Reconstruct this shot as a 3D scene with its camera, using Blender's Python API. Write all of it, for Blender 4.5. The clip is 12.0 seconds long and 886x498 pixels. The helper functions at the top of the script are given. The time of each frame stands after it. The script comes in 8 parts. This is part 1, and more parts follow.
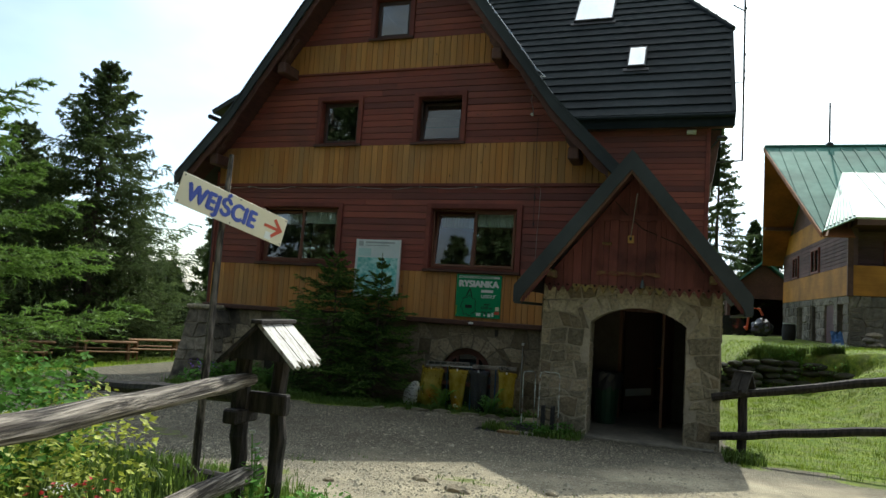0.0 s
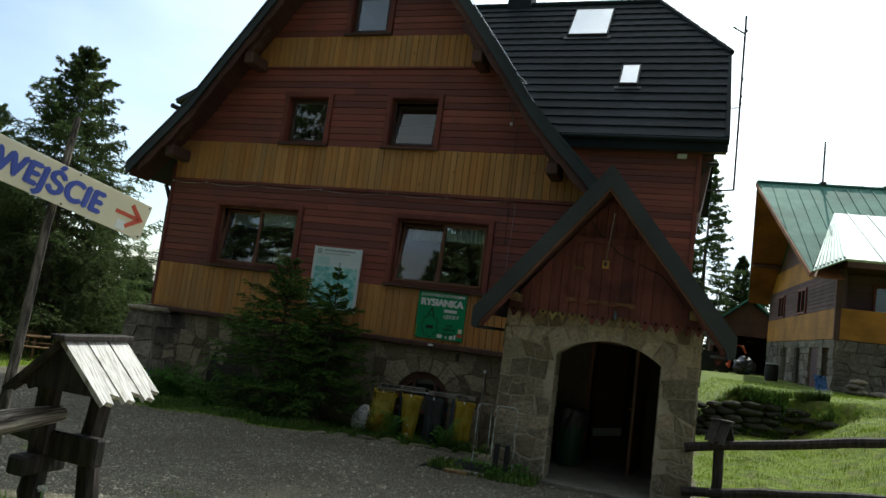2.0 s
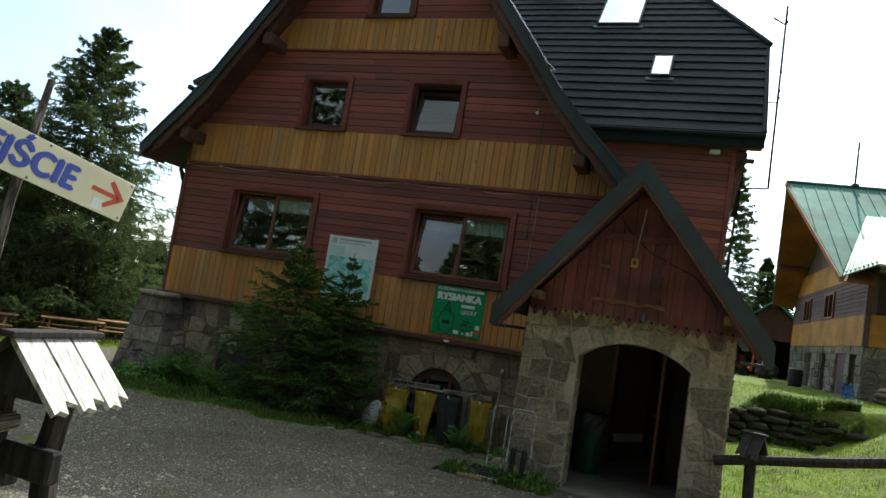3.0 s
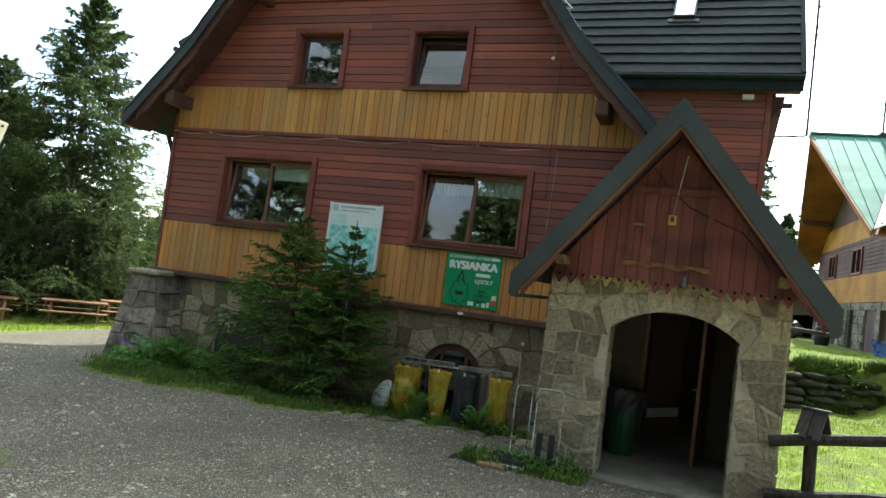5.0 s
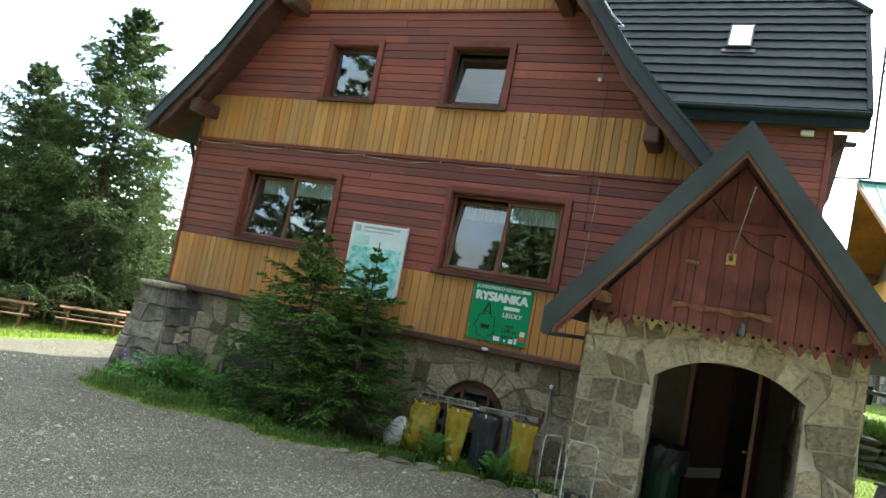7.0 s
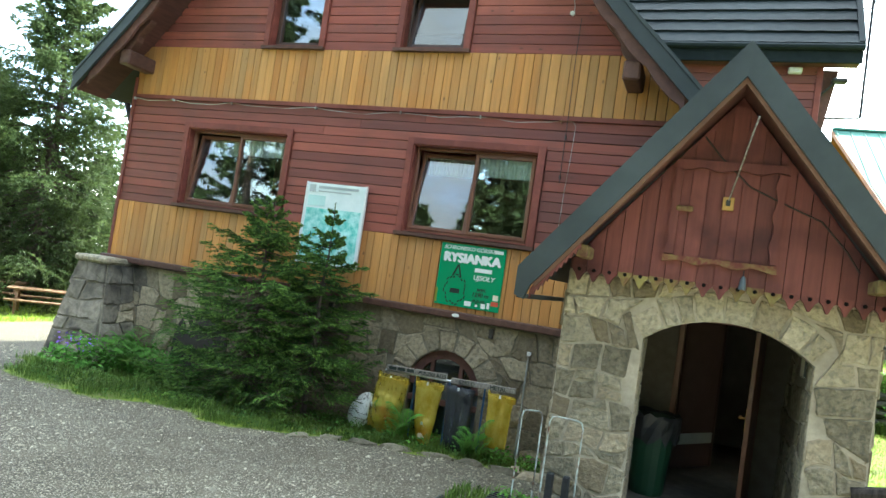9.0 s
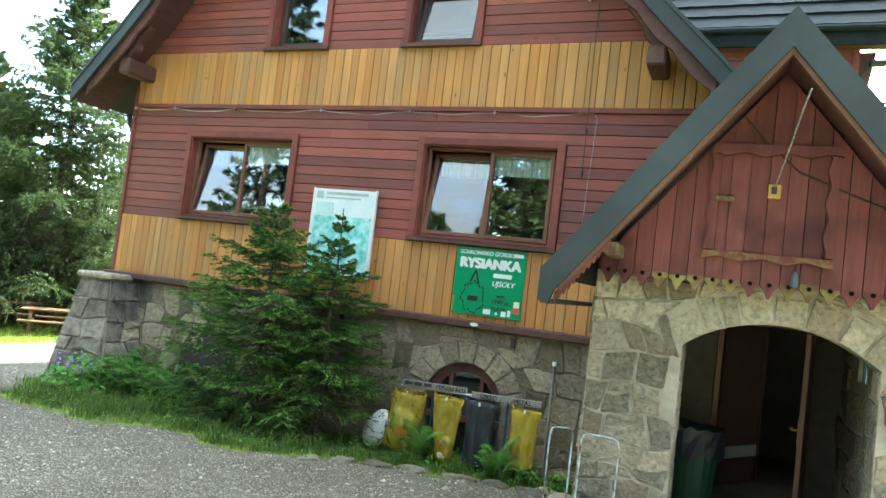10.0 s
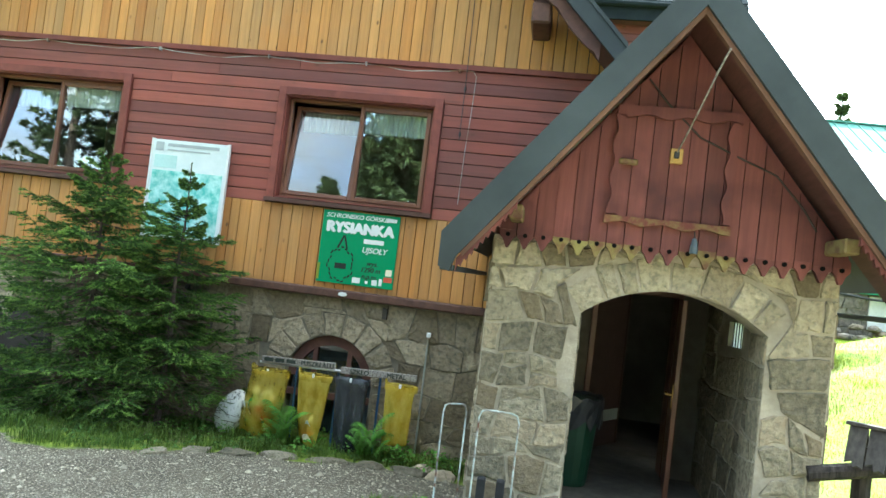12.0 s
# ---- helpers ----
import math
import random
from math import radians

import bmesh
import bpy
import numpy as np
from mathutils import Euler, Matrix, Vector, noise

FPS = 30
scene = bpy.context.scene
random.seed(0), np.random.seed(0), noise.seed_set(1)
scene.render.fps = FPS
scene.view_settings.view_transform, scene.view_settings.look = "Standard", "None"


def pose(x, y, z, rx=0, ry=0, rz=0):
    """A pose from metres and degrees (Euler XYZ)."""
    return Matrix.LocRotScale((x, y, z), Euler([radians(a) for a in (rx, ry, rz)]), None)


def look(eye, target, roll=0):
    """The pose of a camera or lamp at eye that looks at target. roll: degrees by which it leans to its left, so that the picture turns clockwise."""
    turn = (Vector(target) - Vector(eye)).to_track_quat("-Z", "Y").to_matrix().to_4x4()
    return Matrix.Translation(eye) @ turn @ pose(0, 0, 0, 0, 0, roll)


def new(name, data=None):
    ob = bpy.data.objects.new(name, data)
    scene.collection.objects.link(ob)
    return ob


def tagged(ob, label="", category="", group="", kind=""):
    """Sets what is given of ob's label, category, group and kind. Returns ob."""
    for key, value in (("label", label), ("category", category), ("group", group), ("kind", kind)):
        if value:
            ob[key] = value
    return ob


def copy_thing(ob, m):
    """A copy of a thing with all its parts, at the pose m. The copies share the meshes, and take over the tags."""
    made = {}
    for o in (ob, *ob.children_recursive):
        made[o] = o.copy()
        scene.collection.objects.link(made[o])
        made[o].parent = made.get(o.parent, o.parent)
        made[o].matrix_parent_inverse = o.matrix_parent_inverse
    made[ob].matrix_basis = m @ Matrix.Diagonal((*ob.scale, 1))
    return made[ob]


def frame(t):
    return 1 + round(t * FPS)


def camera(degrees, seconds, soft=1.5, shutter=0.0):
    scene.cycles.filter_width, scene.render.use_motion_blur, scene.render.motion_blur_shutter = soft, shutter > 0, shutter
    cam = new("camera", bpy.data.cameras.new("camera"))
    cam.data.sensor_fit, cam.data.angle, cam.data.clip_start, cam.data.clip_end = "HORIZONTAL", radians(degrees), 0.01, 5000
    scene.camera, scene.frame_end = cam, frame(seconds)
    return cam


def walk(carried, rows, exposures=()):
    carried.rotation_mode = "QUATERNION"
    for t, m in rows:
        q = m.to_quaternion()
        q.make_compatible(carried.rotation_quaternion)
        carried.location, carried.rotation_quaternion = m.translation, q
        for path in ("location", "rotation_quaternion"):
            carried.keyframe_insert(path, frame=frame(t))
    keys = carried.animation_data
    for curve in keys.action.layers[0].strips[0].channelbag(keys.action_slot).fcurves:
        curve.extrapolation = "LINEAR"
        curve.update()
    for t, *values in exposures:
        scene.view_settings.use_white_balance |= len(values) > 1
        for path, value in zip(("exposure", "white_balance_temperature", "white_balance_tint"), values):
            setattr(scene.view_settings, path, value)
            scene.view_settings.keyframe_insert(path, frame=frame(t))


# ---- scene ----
cam = camera(65.6, 12.0)
PATH = [
    (0, (3.966, -12.511, 1.774), (3.288, -10.637, 1.937), 3.6),
    (0.5, (4.086, -12.282, 1.838), (3.485, -10.384, 2.031), 4.7),
    (1, (4.045, -12.005, 1.857), (3.466, -10.105, 2.096), 3.1),
    (1.5, (4.063, -11.756, 1.862), (3.465, -9.866, 2.126), 4.0),
    (2, (4.055, -11.404, 1.873), (3.402, -9.525, 2.086), 7.3),
    (2.5, (4.016, -11.192, 1.865), (3.318, -9.325, 2.035), 9.3),
    (3, (3.9, -10.964, 1.924), (3.198, -9.1, 2.107), 9.1),
    (3.2, (3.869, -10.899, 1.926), (3.179, -9.031, 2.114), 8.5),
    (4.8, (3.617, -10.088, 1.944), (2.871, -8.234, 2.02), 7.8),
    (5, (3.566, -10.021, 1.959), (2.842, -8.159, 2.046), 7.2),
    (5.5, (3.484, -9.921, 1.959), (2.803, -8.044, 2.059), 6.0),
    (6, (3.42, -9.745, 1.955), (2.708, -7.88, 2.07), 8.5),
    (6.5, (3.362, -9.523, 1.978), (2.575, -7.689, 2.109), 11.3),
    (7, (3.295, -9.313, 1.962), (2.487, -7.491, 2.123), 10.6),
    (7.5, (3.203, -9.136, 1.97), (2.465, -7.285, 2.14), 8.3),
    (7.7, (3.181, -9.077, 1.962), (2.485, -7.209, 2.124), 7.8),
    (9.3, (3.046, -8.272, 1.971), (2.309, -6.414, 2.039), 8.4),
    (9.5, (3.008, -8.179, 1.961), (2.254, -6.328, 2.049), 7.5),
    (10, (2.933, -7.893, 1.938), (2.148, -6.056, 2.033), 6.8),
    (10.5, (2.818, -7.695, 1.899), (2.091, -5.835, 2.002), 6.3),
    (11, (2.65, -7.576, 1.902), (2.058, -5.669, 2.015), 5.3),
    (11.5, (2.498, -7.53, 1.885), (2.061, -5.582, 2.008), 5.9),
    (12, (2.318, -7.454, 1.858), (2.012, -5.479, 1.923), 6.9),
]
walk(cam, [(t, look(eye, target, roll)) for t, eye, target, roll in PATH], [(0,0.16,6200,2),(1.0,-0.08,6200,2),(1.5,-0.14,6200,2),(2.5,0.03,6200,2),(3.2,0.47,6200,2),(5.0,1.36,6200,2),(7.5,2.08,6000,0),(9.5,2.70,5850,-1),(12,2.92,5850,-1)])

# ---------- world, sun ----------
SHADOW = Vector((-0.075, -0.95))
world = bpy.data.worlds.new("world")
scene.world = world
world.use_nodes = True
wn, wl = world.node_tree.nodes, world.node_tree.links
wn.clear()
w_out, w_bg = wn.new("ShaderNodeOutputWorld"), wn.new("ShaderNodeBackground")
sky = wn.new("ShaderNodeTexSky")
sky.sky_type, sky.sun_disc = "NISHITA", False
sky.sun_elevation, sky.sun_rotation = radians(46.4), radians(4.5)
sky.dust_density, sky.air_density = 1.5, 1.0
w_tc, w_map = wn.new("ShaderNodeTexCoord"), wn.new("ShaderNodeMapping")
w_map.inputs["Scale"].default_value = (1.0, 1.0, 2.2)
w_noise, w_ramp, w_mix = wn.new("ShaderNodeTexNoise"), wn.new("ShaderNodeValToRGB"), wn.new("ShaderNodeMix")
w_noise.inputs["Scale"].default_value, w_noise.inputs["Detail"].default_value = 1.7, 7
w_noise.inputs["Roughness"].default_value = 0.55
w_ramp.color_ramp.elements[0].position, w_ramp.color_ramp.elements[1].position = 0.38, 0.56
w_ramp.color_ramp.elements[0].color = (0.22, 0.22, 0.22, 1)
w_mix.data_type = "RGBA"
w_noise2, w_ramp2 = wn.new("ShaderNodeTexNoise"), wn.new("ShaderNodeValToRGB")
w_noise2.inputs["Scale"].default_value, w_noise2.inputs["Detail"].default_value = 2.6, 5
w_ramp2.color_ramp.elements[0].position, w_ramp2.color_ramp.elements[1].position = 0.35, 0.65
w_ramp2.color_ramp.elements[0].color, w_ramp2.color_ramp.elements[1].color = (6.2, 6.9, 8.0, 1), (14.5, 14.8, 15.0, 1)
wl.new(w_tc.outputs["Generated"], w_map.inputs["Vector"])
wl.new(w_map.outputs["Vector"], w_noise.inputs["Vector"])
wl.new(w_map.outputs["Vector"], w_noise2.inputs["Vector"])
# the cloud thins out on one side of the clearing
w_side, w_thin, w_less = wn.new("ShaderNodeVectorMath"), wn.new("ShaderNodeMapRange"), wn.new("ShaderNodeMath")
w_side.operation, w_less.operation = "DOT_PRODUCT", "SUBTRACT"
w_side.inputs[1].default_value = Vector((-0.80, 0.56, 0.42)).normalized()
w_thin.inputs["From Min"].default_value, w_thin.inputs["From Max"].default_value = 0.74, 0.98
w_thin.inputs["To Min"].default_value, w_thin.inputs["To Max"].default_value = 0.0, 0.33
wl.new(w_tc.outputs["Generated"], w_side.inputs[0])
wl.new(w_side.outputs["Value"], w_thin.inputs["Value"])
wl.new(w_noise.outputs["Fac"], w_less.inputs[0])
wl.new(w_thin.outputs[0], w_less.inputs[1])
wl.new(w_less.outputs[0], w_ramp.inputs["Fac"])
wl.new(w_noise2.outputs["Fac"], w_ramp2.inputs["Fac"])
wl.new(w_ramp.outputs["Color"], w_mix.inputs["Factor"])
w_lift = wn.new("ShaderNodeVectorMath")
w_lift.operation = "SCALE"
w_lift.inputs["Scale"].default_value = 3.4
wl.new(sky.outputs["Color"], w_lift.inputs[0])
wl.new(w_lift.outputs[0], w_mix.inputs["A"])
w_dot, w_glow, w_scale = wn.new("ShaderNodeVectorMath"), wn.new("ShaderNodeMapRange"), wn.new("ShaderNodeVectorMath")
w_dot.operation, w_scale.operation = "DOT_PRODUCT", "SCALE"
w_dot.inputs[1].default_value = Vector((-SHADOW.x, -SHADOW.y, 0.45)).normalized()
w_glow.inputs["From Min"].default_value, w_glow.inputs["From Max"].default_value = -0.35, 0.9
w_glow.inputs["To Min"].default_value, w_glow.inputs["To Max"].default_value = 0.38, 3.2
wl.new(w_tc.outputs["Generated"], w_dot.inputs[0])
wl.new(w_dot.outputs["Value"], w_glow.inputs["Value"])
wl.new(w_ramp2.outputs["Color"], w_scale.inputs[0])
wl.new(w_glow.outputs[0], w_scale.inputs["Scale"])
wl.new(w_scale.outputs[0], w_mix.inputs["B"])
wl.new(w_mix.outputs["Result"], w_bg.inputs["Color"])
w_bg.inputs["Strength"].default_value = 0.056
wl.new(w_bg.outputs["Background"], w_out.inputs["Surface"])
sun_data = bpy.data.lights.new("sun", "SUN")
sun_data.energy, sun_data.angle, sun_data.color = 5.0, radians(0.6), (1.0, 0.95, 0.86)
sun = new("sun", sun_data)
sun.matrix_world = look((-SHADOW.x * 40, -SHADOW.y * 40, 40), (0, 0, 0))

# ---------- materials ----------
def mat(name, c1, c2, scale=(6, 6, 6), rough=0.8, bump=0.25, dist=0.01, rand=0.12, metal=0.0, spec=0.3, large=0.7, amount=0.35, mid=0.5, soft=0.25, stain=None, translucent=0.0, island=False, turn=0.0):
    """Two colours mixed by grain, with large stains, a tone of its own for each piece, and bump."""
    m = bpy.data.materials.new(name)
    m.use_nodes = True
    n, l = m.node_tree.nodes, m.node_tree.links
    p = n["Principled BSDF"]
    geo, mp = n.new("ShaderNodeNewGeometry"), n.new("ShaderNodeMapping")
    mp.inputs["Scale"].default_value = scale
    spin = n.new("ShaderNodeMapping")
    spin.inputs["Rotation"].default_value = (0, 0, radians(turn))
    l.new(geo.outputs["Position"], spin.inputs["Vector"])
    l.new(spin.outputs["Vector"], mp.inputs["Vector"])
    info = n.new("ShaderNodeObjectInfo")
    shift = n.new("ShaderNodeVectorMath")
    shift.operation = "ADD"
    mult = n.new("ShaderNodeMath")
    mult.operation, mult.inputs[1].default_value = "MULTIPLY", 37.0
    l.new(info.outputs["Random"], mult.inputs[0])
    l.new(mp.outputs["Vector"], shift.inputs[0])
    l.new(mult.outputs[0], shift.inputs[1])
    fine = n.new("ShaderNodeTexNoise")
    fine.inputs["Scale"].default_value, fine.inputs["Detail"].default_value = 1.0, 6
    fine.inputs["Roughness"].default_value = 0.65
    l.new(shift.outputs[0], fine.inputs["Vector"])
    ramp = n.new("ShaderNodeValToRGB")
    ramp.color_ramp.elements[0].position, ramp.color_ramp.elements[1].position = mid - soft, mid + soft
    ramp.color_ramp.elements[0].color, ramp.color_ramp.elements[1].color = (*c1, 1), (*c2, 1)
    l.new(fine.outputs["Fac"], ramp.inputs["Fac"])
    big = n.new("ShaderNodeTexNoise")
    big.inputs["Scale"].default_value, big.inputs["Detail"].default_value = large, 4
    l.new(geo.outputs["Position"], big.inputs["Vector"])
    col = ramp.outputs["Color"]
    if stain:
        mx, rr = n.new("ShaderNodeMix"), n.new("ShaderNodeValToRGB")
        rr.color_ramp.elements[0].position, rr.color_ramp.elements[1].position = 0.48, 0.68
        st = n.new("ShaderNodeTexNoise")
        st.inputs["Scale"].default_value, st.inputs["Detail"].default_value = large * 3.1, 8
        l.new(shift.outputs[0] if stain[3:] else geo.outputs["Position"], st.inputs["Vector"])
        l.new(st.outputs["Fac"], rr.inputs["Fac"])
        mx.data_type = "RGBA"
        l.new(rr.outputs["Color"], mx.inputs["Factor"])
        l.new(col, mx.inputs["A"])
        mx.inputs["B"].default_value = (*stain[:3], 1)
        col = mx.outputs["Result"]
    value = n.new("ShaderNodeMapRange")
    value.inputs["From Min"].default_value, value.inputs["From Max"].default_value = 0.3, 0.7
    value.inputs["To Min"].default_value, value.inputs["To Max"].default_value = 1 - amount, 1 + amount
    l.new(big.outputs["Fac"], value.inputs["Value"])
    own = n.new("ShaderNodeMapRange")
    own.inputs["To Min"].default_value, own.inputs["To Max"].default_value = 1 - rand, 1 + rand
    l.new(geo.outputs["Random Per Island"] if island else info.outputs["Random"], own.inputs["Value"])
    both = n.new("ShaderNodeMath")
    both.operation = "MULTIPLY"
    l.new(value.outputs[0], both.inputs[0])
    l.new(own.outputs[0], both.inputs[1])
    hsv = n.new("ShaderNodeHueSaturation")
    l.new(col, hsv.inputs["Color"])
    l.new(both.outputs[0], hsv.inputs["Value"])
    l.new(hsv.outputs["Color"], p.inputs["Base Color"])
    p.inputs["Roughness"].default_value, p.inputs["Metallic"].default_value = rough, metal
    p.inputs["Specular IOR Level"].default_value = spec
    if bump:
        b = n.new("ShaderNodeBump")
        b.inputs["Strength"].default_value, b.inputs["Distance"].default_value = bump, dist
        l.new(fine.outputs["Fac"], b.inputs["Height"])
        l.new(b.outputs["Normal"], p.inputs["Normal"])
    if translucent:
        t, mix = n.new("ShaderNodeBsdfTranslucent"), n.new("ShaderNodeMixShader")
        l.new(hsv.outputs["Color"], t.inputs["Color"])
        mix.inputs["Fac"].default_value = translucent
        l.new(p.outputs["BSDF"], mix.inputs[1])
        l.new(t.outputs["BSDF"], mix.inputs[2])
        l.new(mix.outputs["Shader"], n["Material Output"].inputs["Surface"])
    return m


def planks(name, tones, worn, scale, rough=0.62):
    """Stained boards: a tone of its own for each board, faint grain along it, weathered patches and knots."""
    m = bpy.data.materials.new(name)
    m.use_nodes = True
    n, l = m.node_tree.nodes, m.node_tree.links
    p = n["Principled BSDF"]
    geo, info = n.new("ShaderNodeNewGeometry"), n.new("ShaderNodeObjectInfo")
    mult = n.new("ShaderNodeMath")
    mult.operation, mult.inputs[1].default_value = "MULTIPLY", 53.0
    l.new(info.outputs["Random"], mult.inputs[0])

    def placed(sc, own=True):
        mp = n.new("ShaderNodeMapping")
        mp.inputs["Scale"].default_value = sc
        l.new(geo.outputs["Position"], mp.inputs["Vector"])
        if not own:
            return mp.outputs["Vector"]
        add = n.new("ShaderNodeVectorMath")
        l.new(mp.outputs["Vector"], add.inputs[0])
        l.new(mult.outputs[0], add.inputs[1])
        return add.outputs[0]

    def fog(vec, detail=5, rough_=0.6):
        t = n.new("ShaderNodeTexNoise")
        t.inputs["Scale"].default_value, t.inputs["Detail"].default_value, t.inputs["Roughness"].default_value = 1.0, detail, rough_
        l.new(vec, t.inputs["Vector"])
        return t.outputs["Fac"]

    def span(src, a, b, c, d):
        r = n.new("ShaderNodeMapRange")
        for key, v in (("From Min", a), ("From Max", b), ("To Min", c), ("To Max", d)):
            r.inputs[key].default_value = v
        l.new(src, r.inputs["Value"])
        return r.outputs[0]

    def mix(f, a, b):
        x = n.new("ShaderNodeMix")
        x.data_type = "RGBA"
        l.new(f, x.inputs["Factor"])
        l.new(a, x.inputs["A"])
        x.inputs["B"].default_value = (*b, 1)
        return x.outputs["Result"]

    ramp = n.new("ShaderNodeValToRGB")
    while len(ramp.color_ramp.elements) < len(tones):
        ramp.color_ramp.elements.new(0.5)
    for i, t in enumerate(tones):
        ramp.color_ramp.elements[i].position = i / (len(tones) - 1)
        ramp.color_ramp.elements[i].color = (*t, 1)
    l.new(info.outputs["Random"], ramp.inputs["Fac"])
    patch = fog(placed((1.1, 1.1, 0.9), False), 5)
    col = mix(span(patch, 0.44, 0.66, 0.0, 0.55), ramp.outputs["Color"], worn)
    streak = fog(placed([v * 0.5 for v in scale]), 4)
    col = mix(span(streak, 0.56, 0.78, 0.0, 0.6), col, [v * 0.6 for v in worn])
    knot = n.new("ShaderNodeTexVoronoi")
    knot.inputs["Scale"].default_value = 1.0
    l.new(placed([9.0 if v > 10 else 4.6 for v in scale]), knot.inputs["Vector"])
    some = n.new("ShaderNodeMath")
    some.operation = "MULTIPLY"
    l.new(span(knot.outputs["Distance"], 0.07, 0.16, 0.8, 0.0), some.inputs[0])
    l.new(span(fog(placed((2.3, 2.3, 2.3)), 2), 0.50, 0.60, 0.0, 1.0), some.inputs[1])
    col = mix(some.outputs[0], col, (0.07, 0.034, 0.016))
    grain = fog(placed(scale), 6, 0.7)
    hsv = n.new("ShaderNodeHueSaturation")
    l.new(col, hsv.inputs["Color"])
    l.new(span(grain, 0.3, 0.7, 0.84, 1.14), hsv.inputs["Value"])
    l.new(hsv.outputs["Color"], p.inputs["Base Color"])
    b = n.new("ShaderNodeBump")
    b.inputs["Strength"].default_value, b.inputs["Distance"].default_value = 0.35, 0.003
    l.new(grain, b.inputs["Height"])
    l.new(b.outputs["Normal"], p.inputs["Normal"])
    p.inputs["Roughness"].default_value, p.inputs["Specular IOR Level"].default_value = rough, 0.3
    return m


RED_H = planks("red_stained_boards", ((0.165, 0.050, 0.039), (0.272, 0.075, 0.053), (0.21, 0.061, 0.046), (0.33, 0.097, 0.066), (0.15, 0.050, 0.042), (0.253, 0.077, 0.058)), (0.130, 0.057, 0.048), (1.4, 30, 40), 0.58)
RED_V = mat("red_stained_upright_boards", (0.105, 0.033, 0.028), (0.19, 0.062, 0.051), (30, 30, 1.6), 0.65, 0.35, 0.004, 0.2, stain=(0.065, 0.02, 0.018))
RED_TRIM = mat("red_brown_trim", (0.12, 0.032, 0.024), (0.21, 0.06, 0.043), (9, 9, 9), 0.55, 0.2, 0.003, 0.1)
YELLOW = planks("honey_pine_boards", ((0.34, 0.140, 0.036), (0.50, 0.240, 0.066), (0.385, 0.187, 0.056), (0.55, 0.256, 0.066), (0.36, 0.195, 0.070), (0.45, 0.195, 0.047), (0.53, 0.275, 0.088)), (0.33, 0.205, 0.088), (34, 34, 1.2))
BROWN = mat("dark_brown_wood", (0.055, 0.026, 0.02), (0.12, 0.058, 0.04), (14, 14, 14), 0.6, 0.25, 0.004, 0.1)
FRAME = mat("window_brown", (0.11, 0.046, 0.027), (0.19, 0.08, 0.045), (18, 18, 4), 0.4, 0.1, 0.002, 0.08, spec=0.45)
DARKFRAME = mat("dark_window_brown", (0.045, 0.024, 0.018), (0.085, 0.045, 0.03), (18, 18, 4), 0.4, 0.1, 0.002, 0.08, spec=0.45)
TAN = mat("tan_edge_board", (0.095, 0.049, 0.031), (0.155, 0.082, 0.053), (8, 8, 8), 0.7, 0.3, 0.004, 0.1)
VERGE = mat("old_brown_verge_boards", (0.075, 0.036, 0.029), (0.145, 0.068, 0.053), (12, 12, 12), 0.7, 0.3, 0.004, 0.12)
SOFFIT = mat("shaded_soffit_boards", (0.07, 0.03, 0.025), (0.13, 0.055, 0.045), (20, 3, 20), 0.7, 0.3, 0.004, 0.15)
ROOF = mat("dark_green_sheet_metal", (0.023, 0.030, 0.031), (0.042, 0.051, 0.052), (3, 3, 3), 0.5, 0.08, 0.004, 0.08, spec=0.35)
TILE = mat("dark_tile_metal", (0.009, 0.013, 0.0147), (0.0195, 0.0255, 0.027), (7, 7, 7), 0.66, 0.15, 0.004, 0.12, spec=0.09)
STONE = mat("sandstone", (0.185, 0.148, 0.096), (0.36, 0.30, 0.205), (15, 15, 15), 0.92, 1.0, 0.03, 0.30, soft=0.26, stain=(0.16, 0.14, 0.098, 1), large=0.5, amount=0.3)
OLIVESTONE = mat("olive_grey_stone", (0.145, 0.124, 0.084), (0.325, 0.28, 0.195), (17, 17, 17), 0.92, 1.0, 0.035, 0.32, soft=0.22, stain=(0.125, 0.115, 0.08, 1), large=0.45, amount=0.3)
BROWNSTONE = mat("brown_sandstone", (0.105, 0.082, 0.050), (0.245, 0.198, 0.127), (22, 22, 22), 0.92, 0.9, 0.025, 0.24, soft=0.3, stain=(0.13, 0.105, 0.07, 1), large=0.4, amount=0.3)
PALESTONE = mat("pale_cream_stone", (0.25, 0.21, 0.14), (0.45, 0.39, 0.275), (20, 20, 20), 0.92, 0.9, 0.025, 0.24, soft=0.3, stain=(0.21, 0.19, 0.135, 1), large=0.4, amount=0.3)
GREYSTONE = mat("damp_grey_stone", (0.085, 0.074, 0.056), (0.29, 0.25, 0.19), (11, 11, 11), 0.9, 0.8, 0.025, 0.30, soft=0.3, stain=(0.035, 0.032, 0.028), large=0.75, amount=0.45)
MORTAR = mat("pale_mortar", (0.33, 0.287, 0.213), (0.47, 0.413, 0.315), (22, 22, 22), 0.95, 0.6, 0.012, 0.0, stain=(0.25, 0.222, 0.167), large=1.0)
BED = mat("grey_brown_mortar", (0.15, 0.13, 0.095), (0.25, 0.218, 0.16), (18, 18, 18), 0.95, 0.5, 0.012, 0.0, stain=(0.12, 0.106, 0.08), large=0.9)
CONCRETE = mat("worn_concrete", (0.12, 0.108, 0.085), (0.22, 0.198, 0.155), (10, 10, 10), 0.92, 0.35, 0.01, 0.05, stain=(0.12, 0.11, 0.09))
